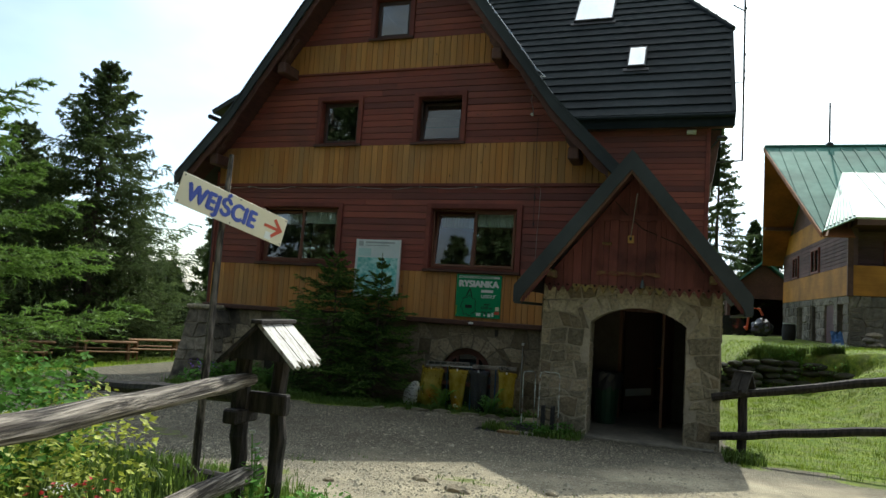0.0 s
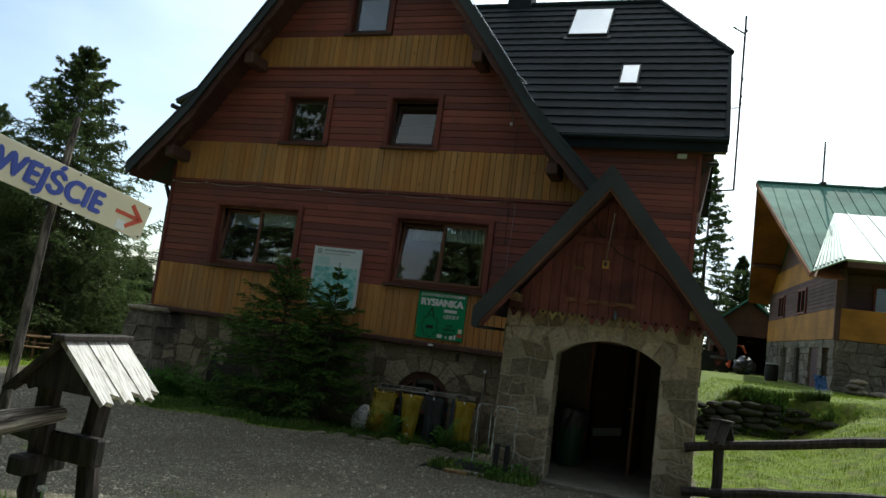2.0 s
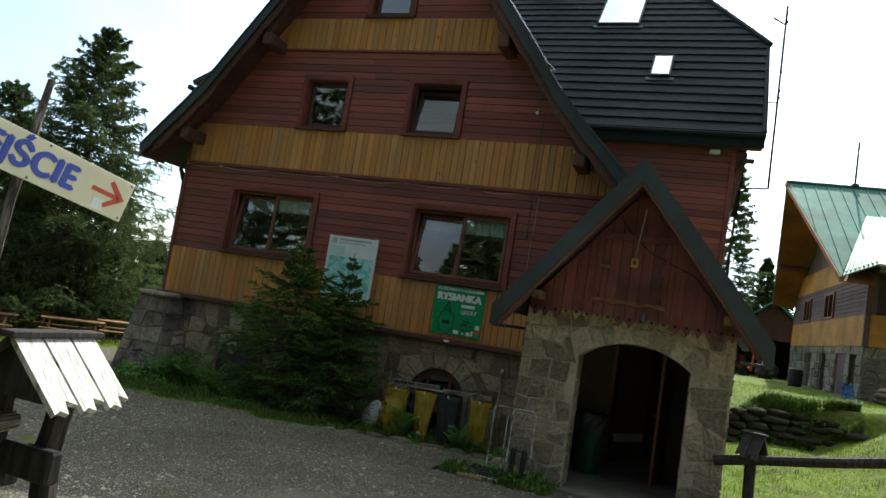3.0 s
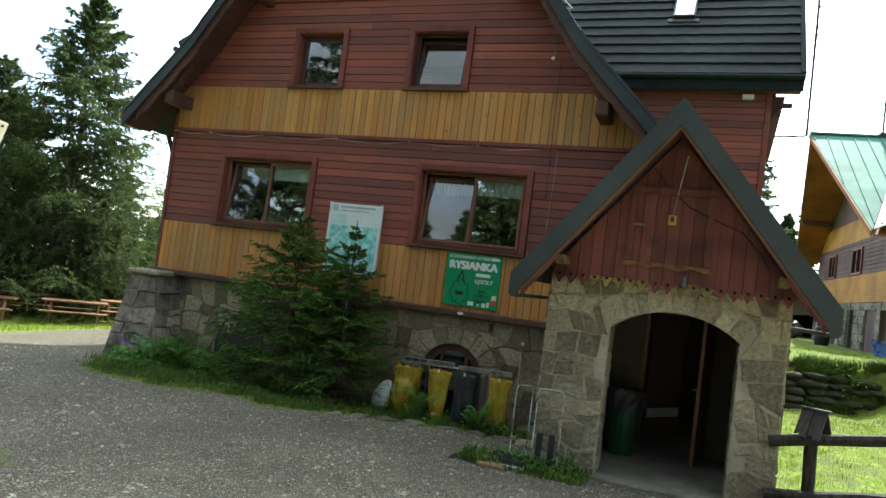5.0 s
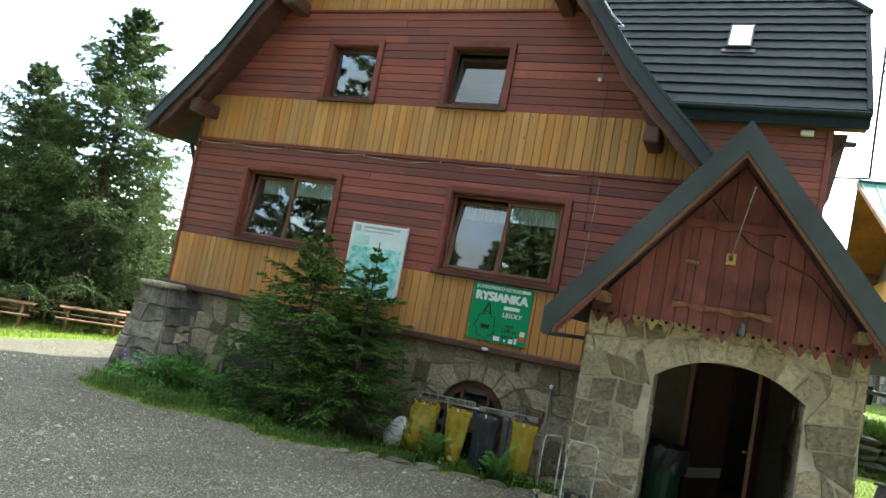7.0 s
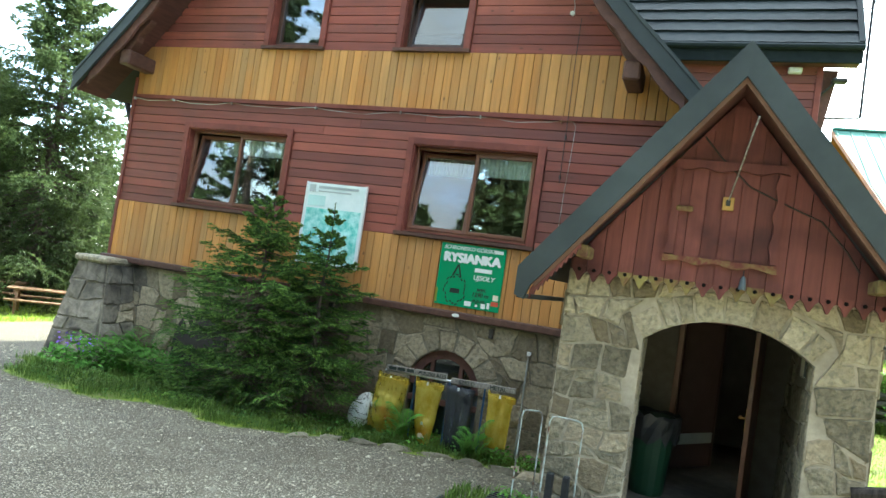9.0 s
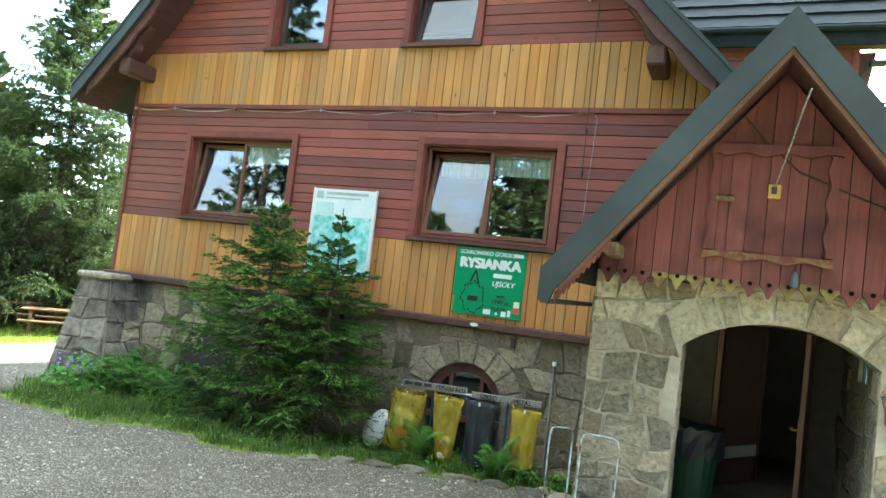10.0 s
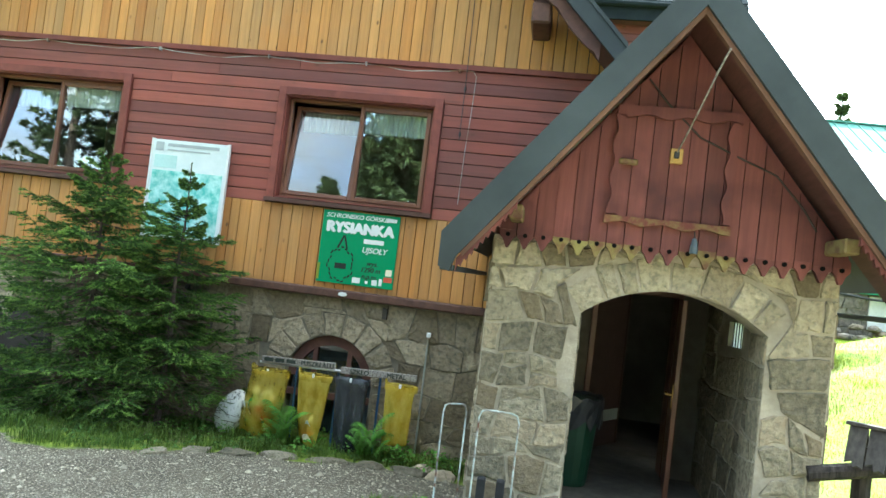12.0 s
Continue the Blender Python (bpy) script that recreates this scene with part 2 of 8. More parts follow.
PLASTER = mat("dingy_plaster", (0.095, 0.085, 0.066), (0.16, 0.143, 0.113), (7, 7, 7), 0.9, 0.3, 0.01, 0.0)
# near-black that stands for the shade inside the holes
HOLE = mat("hole_shade", (0.004, 0.004, 0.004), (0.008, 0.007, 0.006), (9, 9, 9), 0.95, 0, 0.01, 0.0, spec=0.05)
LANTERN = mat("blue_grey_lantern", (0.07, 0.09, 0.11), (0.13, 0.16, 0.19), (12, 12, 12), 0.5, 0.1, 0.003, 0.0)
# near-black; on openings it puts their unlit depth into the colour
HALL = mat("dark_opening", (0.03, 0.026, 0.022), (0.055, 0.048, 0.04), (4, 4, 4), 0.9, 0.1, 0.01, 0.0)
HALLWALL = mat("hall_plaster", (0.15, 0.14, 0.12), (0.22, 0.205, 0.18), (4, 4, 4), 0.9, 0.1, 0.01, 0.0)
# dark red paint, lowered further to hold the dimness of the hall
DIMRED = mat("dimmed_red_door_paint", (0.055, 0.034, 0.030), (0.085, 0.052, 0.045), (5, 5, 5), 0.5, 0.15, 0.003, 0.0)
OLDWOOD = mat("weathered_grey_wood", (0.16, 0.14, 0.12), (0.42, 0.385, 0.34), (34, 5, 34), 0.85, 0.6, 0.008, 0.15, stain=(0.09, 0.075, 0.06, 1))
LOG = mat("weathered_log", (0.032, 0.025, 0.020), (0.36, 0.31, 0.255), (60, 1.6, 60), 0.85, 1.0, 0.02, 0.15, mid=0.52, soft=0.075, stain=(0.07, 0.054, 0.042, 1), large=0.6, turn=-13.8)
POLEWOOD = mat("dark_weathered_pole", (0.028, 0.022, 0.018), (0.24, 0.20, 0.16), (30, 30, 3.5), 0.85, 0.8, 0.015, 0.1, mid=0.54, soft=0.1)
# dark logs, lowered further to paint in their backlit, unlit side
BACKLITLOG = mat("dark_backlit_log", (0.012, 0.0095, 0.008), (0.055, 0.043, 0.035), (26, 26, 4), 0.8, 0.8, 0.015, 0.12, mid=0.55, soft=0.14)
BENCHWOOD = mat("orange_bench_wood", (0.13, 0.07, 0.035), (0.27, 0.155, 0.075), (5, 5, 30), 0.7, 0.2, 0.004, 0.15)
BARK = mat("spruce_bark", (0.045, 0.033, 0.026), (0.13, 0.10, 0.08), (22, 22, 9), 0.95, 0.8, 0.02, 0.1)
NEEDLE = mat("spruce_needles", (0.030, 0.070, 0.016), (0.088, 0.155, 0.032), (2.4, 2.4, 2.4), 0.6, 0, 0.01, 0.4, spec=0.25, large=0.9, translucent=0.33, island=True)
NEEDLE_TIP = mat("young_spruce_shoots", (0.10, 0.185, 0.034), (0.215, 0.335, 0.068), (2.4, 2.4, 2.4), 0.6, 0, 0.01, 0.35, spec=0.25, large=0.9, translucent=0.38, island=True)
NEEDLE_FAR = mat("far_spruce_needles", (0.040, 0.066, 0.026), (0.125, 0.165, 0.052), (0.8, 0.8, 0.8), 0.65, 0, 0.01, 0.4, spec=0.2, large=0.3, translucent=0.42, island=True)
# brighter copy of the spruce needles, with sunlight put into the colour
NEEDLE_SUN = mat("sunlit_spruce_needles", (0.085, 0.165, 0.028), (0.20, 0.31, 0.06), (2.4, 2.4, 2.4), 0.6, 0, 0.01, 0.4, spec=0.25, large=0.9, translucent=0.45, island=True)
# darkened copy of the needles, so their mirror image in the windows stays dim
NEEDLE_DIM = mat("dimmed_spruce_needles", (0.018, 0.030, 0.012), (0.058, 0.082, 0.027), (0.8, 0.8, 0.8), 0.65, 0, 0.01, 0.4, spec=0.2, large=0.3, translucent=0.3, island=True)
NEEDLE_DEAD = mat("bare_twigs", (0.06, 0.045, 0.03), (0.13, 0.10, 0.07), (8, 8, 8), 0.9, 0, 0.01, 0.2)
WEEDLEAF = mat("weed_leaves", (0.035, 0.085, 0.016), (0.10, 0.185, 0.035), (3, 3, 3), 0.6, 0, 0.01, 0.4, spec=0.25, large=1.2, translucent=0.35, island=True)
LAWN = mat("sunlit_lawn_blades", (0.062, 0.130, 0.010), (0.25, 0.31, 0.030), (1.6, 1.6, 1.6), 0.6, 0, 0.01, 0.45, spec=0.2, large=0.7, translucent=0.4, island=True, amount=0.5)
GRASS = mat("grass_blades", (0.045, 0.088, 0.014), (0.135, 0.195, 0.036), (3.0, 3.0, 3.0), 0.6, 0, 0.01, 0.4, spec=0.2, large=0.9, translucent=0.35, island=True)
LEAF = mat("broad_leaves", (0.06, 0.155, 0.024), (0.15, 0.31, 0.055), (2, 2, 2), 0.7, 0, 0.01, 0.3, spec=0.15, large=0.8, translucent=0.35, island=True)
LEAF_Y = mat("yellow_green_leaves", (0.22, 0.27, 0.03), (0.45, 0.46, 0.07), (2, 2, 2), 0.5, 0, 0.01, 0.3, spec=0.3, large=0.8, translucent=0.35, island=True)
FLOWER_V = mat("violet_petals", (0.16, 0.07, 0.42), (0.30, 0.15, 0.62), (6, 6, 6), 0.6, 0, 0.01, 0.3, translucent=0.3, island=True)
FLOWER_R = mat("red_petals", (0.30, 0.02, 0.02), (0.50, 0.05, 0.05), (6, 6, 6), 0.6, 0, 0.01, 0.3, translucent=0.3, island=True)
FLOWER_W = mat("white_petals", (0.6, 0.6, 0.5), (0.8, 0.8, 0.72), (6, 6, 6), 0.6, 0, 0.01, 0.15, translucent=0.3, island=True)
PEBBLE = mat("gravel_stones", (0.12, 0.106, 0.075), (0.39, 0.35, 0.26), (16, 16, 16), 0.9, 0.3, 0.005, 0.42, island=True, large=0.5)
RUSTY = mat("rusty_mint_paint", (0.30, 0.35, 0.32), (0.50, 0.55, 0.51), (30, 30, 30), 0.6, 0.2, 0.003, 0.05, stain=(0.14, 0.065, 0.035), large=3.5, amount=0.5)
STEEL = mat("galvanised_tube", (0.35, 0.37, 0.37), (0.52, 0.54, 0.53), (12, 12, 12), 0.45, 0.15, 0.003, 0.05, metal=0.7, stain=(0.22, 0.12, 0.07))
DARKMETAL = mat("dark_metal", (0.03, 0.03, 0.032), (0.06, 0.06, 0.062), (9, 9, 9), 0.5, 0.1, 0.003, 0.05, metal=0.4)
BRASS = mat("brass_plate", (0.40, 0.24, 0.07), (0.58, 0.36, 0.12), (12, 12, 12), 0.45, 0.1, 0.003, 0.05, metal=0.6)
WHITE = mat("white_paint", (0.62, 0.63, 0.60), (0.76, 0.77, 0.74), (8, 8, 8), 0.5, 0.05, 0.003, 0.03, amount=0.08)
CREAM = mat("cream_sign_paint", (0.62, 0.55, 0.38), (0.74, 0.67, 0.49), (5, 5, 5), 0.5, 0.05, 0.003, 0.0, amount=0.12, stain=(0.66, 0.62, 0.48))
BLUE = mat("blue_lettering", (0.05, 0.075, 0.34), (0.075, 0.11, 0.43), (12, 12, 12), 0.5, 0, 0.003, 0.0, amount=0.15)
REDPAINT = mat("red_arrow_paint", (0.42, 0.06, 0.03), (0.55, 0.10, 0.055), (12, 12, 12), 0.5, 0, 0.003, 0.0, amount=0.15)
SIGNGREEN = mat("green_sign_enamel", (0.0, 0.21, 0.075), (0.01, 0.26, 0.10), (3, 3, 3), 0.4, 0.0, 0.003, 0.0, amount=0.08, spec=0.4)
BLACKPAINT = mat("black_lettering", (0.012, 0.02, 0.014), (0.03, 0.04, 0.03), (9, 9, 9), 0.6, 0, 0.003, 0.0)
MAPPRINT = mat("faded_teal_map", (0.12, 0.50, 0.42), (0.55, 0.82, 0.76), (7, 7, 7), 0.45, 0, 0.003, 0.0, soft=0.12, amount=0.15, large=1.6)
MAPPALE = mat("pale_print", (0.58, 0.66, 0.64), (0.72, 0.77, 0.75), (6, 6, 6), 0.45, 0, 0.003, 0.0, amount=0.05)
GREYPRINT = mat("grey_print", (0.34, 0.38, 0.38), (0.42, 0.46, 0.45), (6, 6, 6), 0.5, 0, 0.003, 0.0)
FILM = mat("clear_yellow_film", (0.62, 0.47, 0.05), (0.86, 0.71, 0.17), (9, 9, 5), 0.22, 0.8, 0.03, 0.1, spec=0.5, translucent=0.45, soft=0.12)
DARKFILM = mat("clear_black_film", (0.015, 0.017, 0.021), (0.05, 0.055, 0.065), (14, 14, 2), 0.2, 0.8, 0.03, 0.1, spec=0.6, soft=0.1)


def see_through(m, amount, tint):
    """Lets part of the light straight through a thin film."""
    n, l = m.node_tree.nodes, m.node_tree.links
    out = n["Material Output"].inputs["Surface"]
    source = out.links[0].from_socket
    t, mix = n.new("ShaderNodeBsdfTransparent"), n.new("ShaderNodeMixShader")
    t.inputs["Color"].default_value = (*tint, 1)
    mix.inputs["Fac"].default_value = amount
    l.new(source, mix.inputs[1])
    l.new(t.outputs[0], mix.inputs[2])
    l.new(mix.outputs[0], out)


see_through(FILM, 0.6, (0.98, 0.90, 0.50))
see_through(DARKFILM, 0.22, (0.5, 0.52, 0.56))
BAGBLACK = mat("black_bag_film", (0.018, 0.02, 0.024), (0.045, 0.05, 0.056), (9, 9, 5), 0.28, 0.5, 0.02, 0.1, spec=0.55)
BINGREEN = mat("green_bin_plastic", (0.012, 0.05, 0.025), (0.02, 0.075, 0.04), (6, 6, 6), 0.45, 0.05, 0.003, 0.0, spec=0.45)
CURTAIN = mat("white_lace", (0.70, 0.72, 0.68), (0.84, 0.86, 0.82), (60, 60, 60), 0.85, 0.2, 0.003, 0.0, translucent=0.15)
# dark colour that stands for the dimness behind the panes
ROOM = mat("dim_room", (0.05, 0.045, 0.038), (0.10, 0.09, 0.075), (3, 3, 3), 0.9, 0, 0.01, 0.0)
LIMEROCK = mat("whitewashed_boulder", (0.06, 0.057, 0.05), (0.74, 0.74, 0.71), (26, 26, 9), 0.85, 0.5, 0.012, 0.0, mid=0.42, soft=0.06)
BARNGREEN = mat("faded_green_roof_sheet", (0.055, 0.15, 0.115), (0.10, 0.225, 0.175), (1.2, 1.2, 1.2), 0.75, 0.08, 0.01, 0.08, spec=0.15, large=0.35)
BARNZINC = mat("bright_zinc_roof_sheet", (0.45, 0.49, 0.47), (0.60, 0.63, 0.61), (1.2, 1.2, 1.2), 0.3, 0.05, 0.01, 0.06, metal=0.5, large=0.35, amount=0.15)
BARNFOLD = mat("folded_green_grey_sheet", (0.24, 0.33, 0.29), (0.42, 0.50, 0.46), (1.6, 1.6, 1.6), 0.32, 0.3, 0.03, 0.1, metal=0.6)
BARNYELLOW = mat("ochre_painted_boards", (0.31, 0.132, 0.018), (0.42, 0.19, 0.028), (1, 1, 9), 0.7, 0.2, 0.01, 0.1)
BARNORANGE = mat("orange_soffit_boards", (0.165, 0.056, 0.017), (0.25, 0.09, 0.027), (6, 6, 2), 0.7, 0.2, 0.01, 0.1)
BARNPURPLE = mat("dull_purple_boards", (0.085, 0.046, 0.048), (0.135, 0.074, 0.074), (2, 2, 14), 0.75, 0.3, 0.01, 0.12)
BARNSTONE = mat("rough_barn_stone", (0.085, 0.075, 0.058), (0.23, 0.205, 0.165), (5, 5, 5), 0.92, 0.6, 0.03, 0.35, stain=(0.10, 0.09, 0.07, 1), large=0.5)
TYRE = mat("black_rubber", (0.012, 0.012, 0.012), (0.028, 0.028, 0.028), (9, 9, 9), 0.8, 0.1, 0.003, 0.0)
CARBLACK = mat("black_car_paint", (0.012, 0.014, 0.016), (0.022, 0.024, 0.028), (3, 3, 3), 0.2, 0, 0.003, 0.0, spec=0.6)
CHROME = mat("bright_metal", (0.6, 0.62, 0.62), (0.75, 0.77, 0.77), (9, 9, 9), 0.25, 0, 0.003, 0.0, metal=0.9)
TRACTORRED = mat("orange_red_enamel", (0.42, 0.07, 0.03), (0.58, 0.12, 0.05), (9, 9, 9), 0.5, 0, 0.003, 0.0)
BLUEPLASTIC = mat("blue_plastic", (0.014, 0.05, 0.12), (0.03, 0.085, 0.19), (9, 9, 9), 0.5, 0, 0.003, 0.0)


def glass(name, gloss, tint):
    m = bpy.data.materials.new(name)
    m.use_nodes = True
    n, l = m.node_tree.nodes, m.node_tree.links
    g, t, mix = n.new("ShaderNodeBsdfGlossy"), n.new("ShaderNodeBsdfTransparent"), n.new("ShaderNodeMixShader")
    g.inputs["Roughness"].default_value, g.inputs["Color"].default_value = 0.015, (1, 1, 1, 1)
    t.inputs["Color"].default_value = (*tint, 1)
    mix.inputs["Fac"].default_value = gloss
    l.new(t.outputs[0], mix.inputs[1])
    l.new(g.outputs[0], mix.inputs[2])
    l.new(mix.outputs[0], n["Material Output"].inputs["Surface"])
    return m


FROSTED = mat("frosted_glass", (0.80, 0.83, 0.80), (0.88, 0.90, 0.87), (30, 30, 30), 0.4, 0.1, 0.002, 0.0, translucent=0.8)
GLASS = glass("window_glass", 0.18, (0.86, 0.90, 0.88))
BARNGLASS = glass("old_barn_glass", 0.07, (0.6, 0.64, 0.63))
SKYLIGHT = glass("skylight_glass", 0.6, (0.5, 0.52, 0.52))


# ---------- building helpers ----------
def finish(name, mesh, material, parent=None, label=""):
    ob = new(name, mesh)
    if material and not mesh.materials:
        mesh.materials.append(material)
    if parent:
        ob.parent = parent
        ob.matrix_parent_inverse = parent.matrix_basis.inverted() if not parent.parent else (parent.parent.matrix_basis @ parent.matrix_parent_inverse @ parent.matrix_basis).inverted()
    return tagged(ob, label)


def part(name, bm, material, parent=None, label="", smooth=False):
    mesh = bpy.data.meshes.new(name)
    bm.normal_update()
    bm.to_mesh(mesh)
    bm.free()
    if smooth:
        for f in mesh.polygons:
            f.use_smooth = True
    return finish(name, mesh, material, parent, label)


def base(name, at, label, category, group="", kind=""):
    ob = new(name)
    ob.location = at
    ob.matrix_basis = Matrix.Translation(at)
    return tagged(ob, label, category, group, kind)


def box(bm, x0, x1, y0, y1, z0, z1, bevel=0.0, m=None):
    c = Matrix.Translation(((x0 + x1) / 2, (y0 + y1) / 2, (z0 + z1) / 2)) @ Matrix.Diagonal((abs(x1 - x0), abs(y1 - y0), abs(z1 - z0), 1))
    made = bmesh.ops.create_cube(bm, size=1, matrix=(m or Matrix()) @ c)["verts"]
    if bevel:
        edges = list({e for v in made for e in v.link_edges})
        bmesh.ops.bevel(bm, geom=edges, offset=bevel, segments=1, affect="EDGES")
    return bm


def boxed(*a, **k):
    return box(bmesh.new(), *a, **k)


def prism(bm, poly, y0, y1):
    """A flat outline of (x, z) points, drawn out from y0 to y1."""
    front = [bm.verts.new((x, y0, z)) for x, z in poly]
    back = [bm.verts.new((x, y1, z)) for x, z in poly]
    bm.faces.new(front)
    bm.faces.new(back[::-1])
    for i in range(len(poly)):
        j = (i + 1) % len(poly)
        bm.faces.new((front[j], front[i], back[i], back[j]))
    bmesh.ops.recalc_face_normals(bm, faces=bm.faces)
    return bm


def solid(bm, corners, thick):
    """A sheet through the corners, with thickness along its normal (downwards of the corners' order)."""
    p = [Vector(c) for c in corners]
    nrm = (p[1] - p[0]).cross(p[2] - p[0]).normalized() * thick
    a = [bm.verts.new(v) for v in p]
    b = [bm.verts.new(v - nrm) for v in p]
    bm.faces.new(a)
    bm.faces.new(b[::-1])
    for i in range(len(p)):
        j = (i + 1) % len(p)
        bm.faces.new((a[j], a[i], b[i], b[j]))
    bmesh.ops.recalc_face_normals(bm, faces=bm.faces)
    return bm


def tube(bm, points, radius, sides=8, wobble=0.0, seed=0):
    """A round bar along the points; radius: one number, or one for each point."""
    rng = random.Random(seed)
    pts = [Vector(p) for p in points]
    rad = list(radius) if hasattr(radius, "__len__") else [radius] * len(pts)
    rings = []
    up = Vector((0.31, 0.17, 0.93))
    for i, p in enumerate(pts):
        d = (pts[min(i + 1, len(pts) - 1)] - pts[max(i - 1, 0)]).normalized()
        if abs(d.dot(up)) > 0.95:
            up = Vector((1, 0, 0))
        a = d.cross(up).normalized()
        b = d.cross(a).normalized()
        rings.append([bm.verts.new(p + (a * math.cos(k * math.tau / sides) + b * math.sin(k * math.tau / sides)) * rad[i] * (1 + wobble * (rng.random() - 0.5))) for k in range(sides)])
    for r, s in zip(rings, rings[1:]):
        for k in range(sides):
            bm.faces.new((r[k], r[(k + 1) % sides], s[(k + 1) % sides], s[k]))
    bm.faces.new(rings[0][::-1])
    bm.faces.new(rings[-1])
    bmesh.ops.recalc_face_normals(bm, faces=bm.faces)
    return bm


def subdivided(a, b, n):
    a, b = Vector(a), Vector(b)
    return [a.lerp(b, i / n) for i in range(n + 1)]


def bent(a, b, n, amount, seed):
    rng = random.Random(seed)
    pts = subdivided(a, b, n)
    return [p + Vector((rng.uniform(-1, 1), rng.uniform(-1, 1), rng.uniform(-1, 1))) * amount * (0 < i < n) for i, p in enumerate(pts)]


def lettering(name, text, size, m, material, parent, depth=0.003, bold=0.0, shear=0.0, align="LEFT", spacing=1.0):
    """Letters as a mesh; bold: how far the strokes are thickened to each side."""
    c = bpy.data.curves.new(name, "FONT")
    c.body, c.size, c.extrude, c.shear, c.align_x, c.space_character = text, size, depth, shear, align, spacing
    temp = new("temp", c)
    mesh = bpy.data.meshes.new_from_object(temp.evaluated_get(bpy.context.evaluated_depsgraph_get()))
    bpy.data.objects.remove(temp)
    bm = bmesh.new()
    shifts = [(0, 0)] if not bold else [(-1, 0), (1, 0), (0, 0.6), (0, -0.6), (0, 0)]
    for i, (dx, dy) in enumerate(shifts):
        copy = mesh.copy()
        copy.transform(Matrix.Translation((dx * bold, dy * bold, 0.0004 * i)))
        bm.from_mesh(copy)
        bpy.data.meshes.remove(copy)
    for f in bm.faces:
        f.material_index = 0
    bm.transform(m)
    return part(name, bm, material, parent)


# one chamfered board, scaled to every length
_bm = boxed(-0.5, 0.5, -0.5, 0.5, -0.5, 0.5)
bmesh.ops.bevel(_bm, geom=[e for e in _bm.edges if all(v.co.y < 0 for v in e.verts)], offset=0.06, segments=1, affect="EDGES")
UNIT = {}


def board(name, material, parent, x0, x1, y0, y1, z0, z1, m=None):
    if material.name not in UNIT:
        mesh = bpy.data.meshes.new("board")
        _bm.to_mesh(mesh)
        mesh.materials.append(material)
        UNIT[material.name] = mesh
    ob = finish(name, UNIT[material.name], None, parent)
    ob.matrix_basis = (m or Matrix()) @ Matrix.Translation(((x0 + x1) / 2, (y0 + y1) / 2, (z0 + z1) / 2)) @ Matrix.Diagonal((x1 - x0, y1 - y0, z1 - z0, 1))
    return ob


def crazy(polys, x0, x1, z0, z1, amount=0.085):
    """Shakes the corners of a stone pattern, each shared corner as one, so that the courses break up."""
    out = []
    for poly in polys:
        moved = []
        for x, z in poly:
            key = Vector((x * 3.1, z * 4.3, 2.0))
            dx, dz = amount * noise.noise(key), amount * noise.noise(key + Vector((19, 7, 0)))
            moved.append((x if x in (x0, x1) else x + dx, z if z in (z0, z1) else z + dz))
        out.append(moved)
    return out


def area(poly):
    return abs(sum(p[0] * q[1] - q[0] * p[1] for p, q in zip(poly, poly[1:] + poly[:1]))) / 2


def coursed(x0, x1, z0, z1, sx, sz, seed):
    """Roughly squared stones in wavering courses, some of them two low ones on each other."""
    rng = random.Random(seed)
    levels = [z0]
    while levels[-1] < z1 - 0.6 * sz:
        levels.append(levels[-1] + sz * rng.uniform(0.75, 1.35))
    levels[-1] = z1

    def bed(i, x):
        if i in (0, len(levels) - 1):
            return levels[i]
        return levels[i] + 0.34 * sz * noise.noise(Vector((x * 1.9 / sx * 0.3, i * 3.7, seed)))

    out = []
    for i in range(len(levels) - 1):
        cuts, x = [(x0, x0)], x0 + sx * rng.uniform(0.4, 1.2)
        while x < x1 - 0.35 * sx:
            t = rng.uniform(-0.16, 0.16) * sx
            cuts.append((x - t, x + t))
            x += sx * rng.uniform(0.6, 1.5)
        cuts.append((x1, x1))
        for (a, b), (c, d) in zip(cuts, cuts[1:]):
            m, q = (a + c) / 2, (b + d) / 2
            low = [(a, bed(i, a)), (m, bed(i, m)), (c, bed(i, c))]
            top = [(d, bed(i + 1, d)), (q, bed(i + 1, q)), (b, bed(i + 1, b))]
            if rng.random() < 0.16 and top[1][1] - low[1][1] > 0.9 * sz:
                f = rng.uniform(0.4, 0.6)
                mid = [(p[0] + (r[0] - p[0]) * f, p[1] + (r[1] - p[1]) * f + rng.uniform(-0.06, 0.06) * sz) for p, r in zip(low, top[::-1])]
                out += [low + mid[::-1], mid + top]
            else:
                out.append(low + top)
    return out


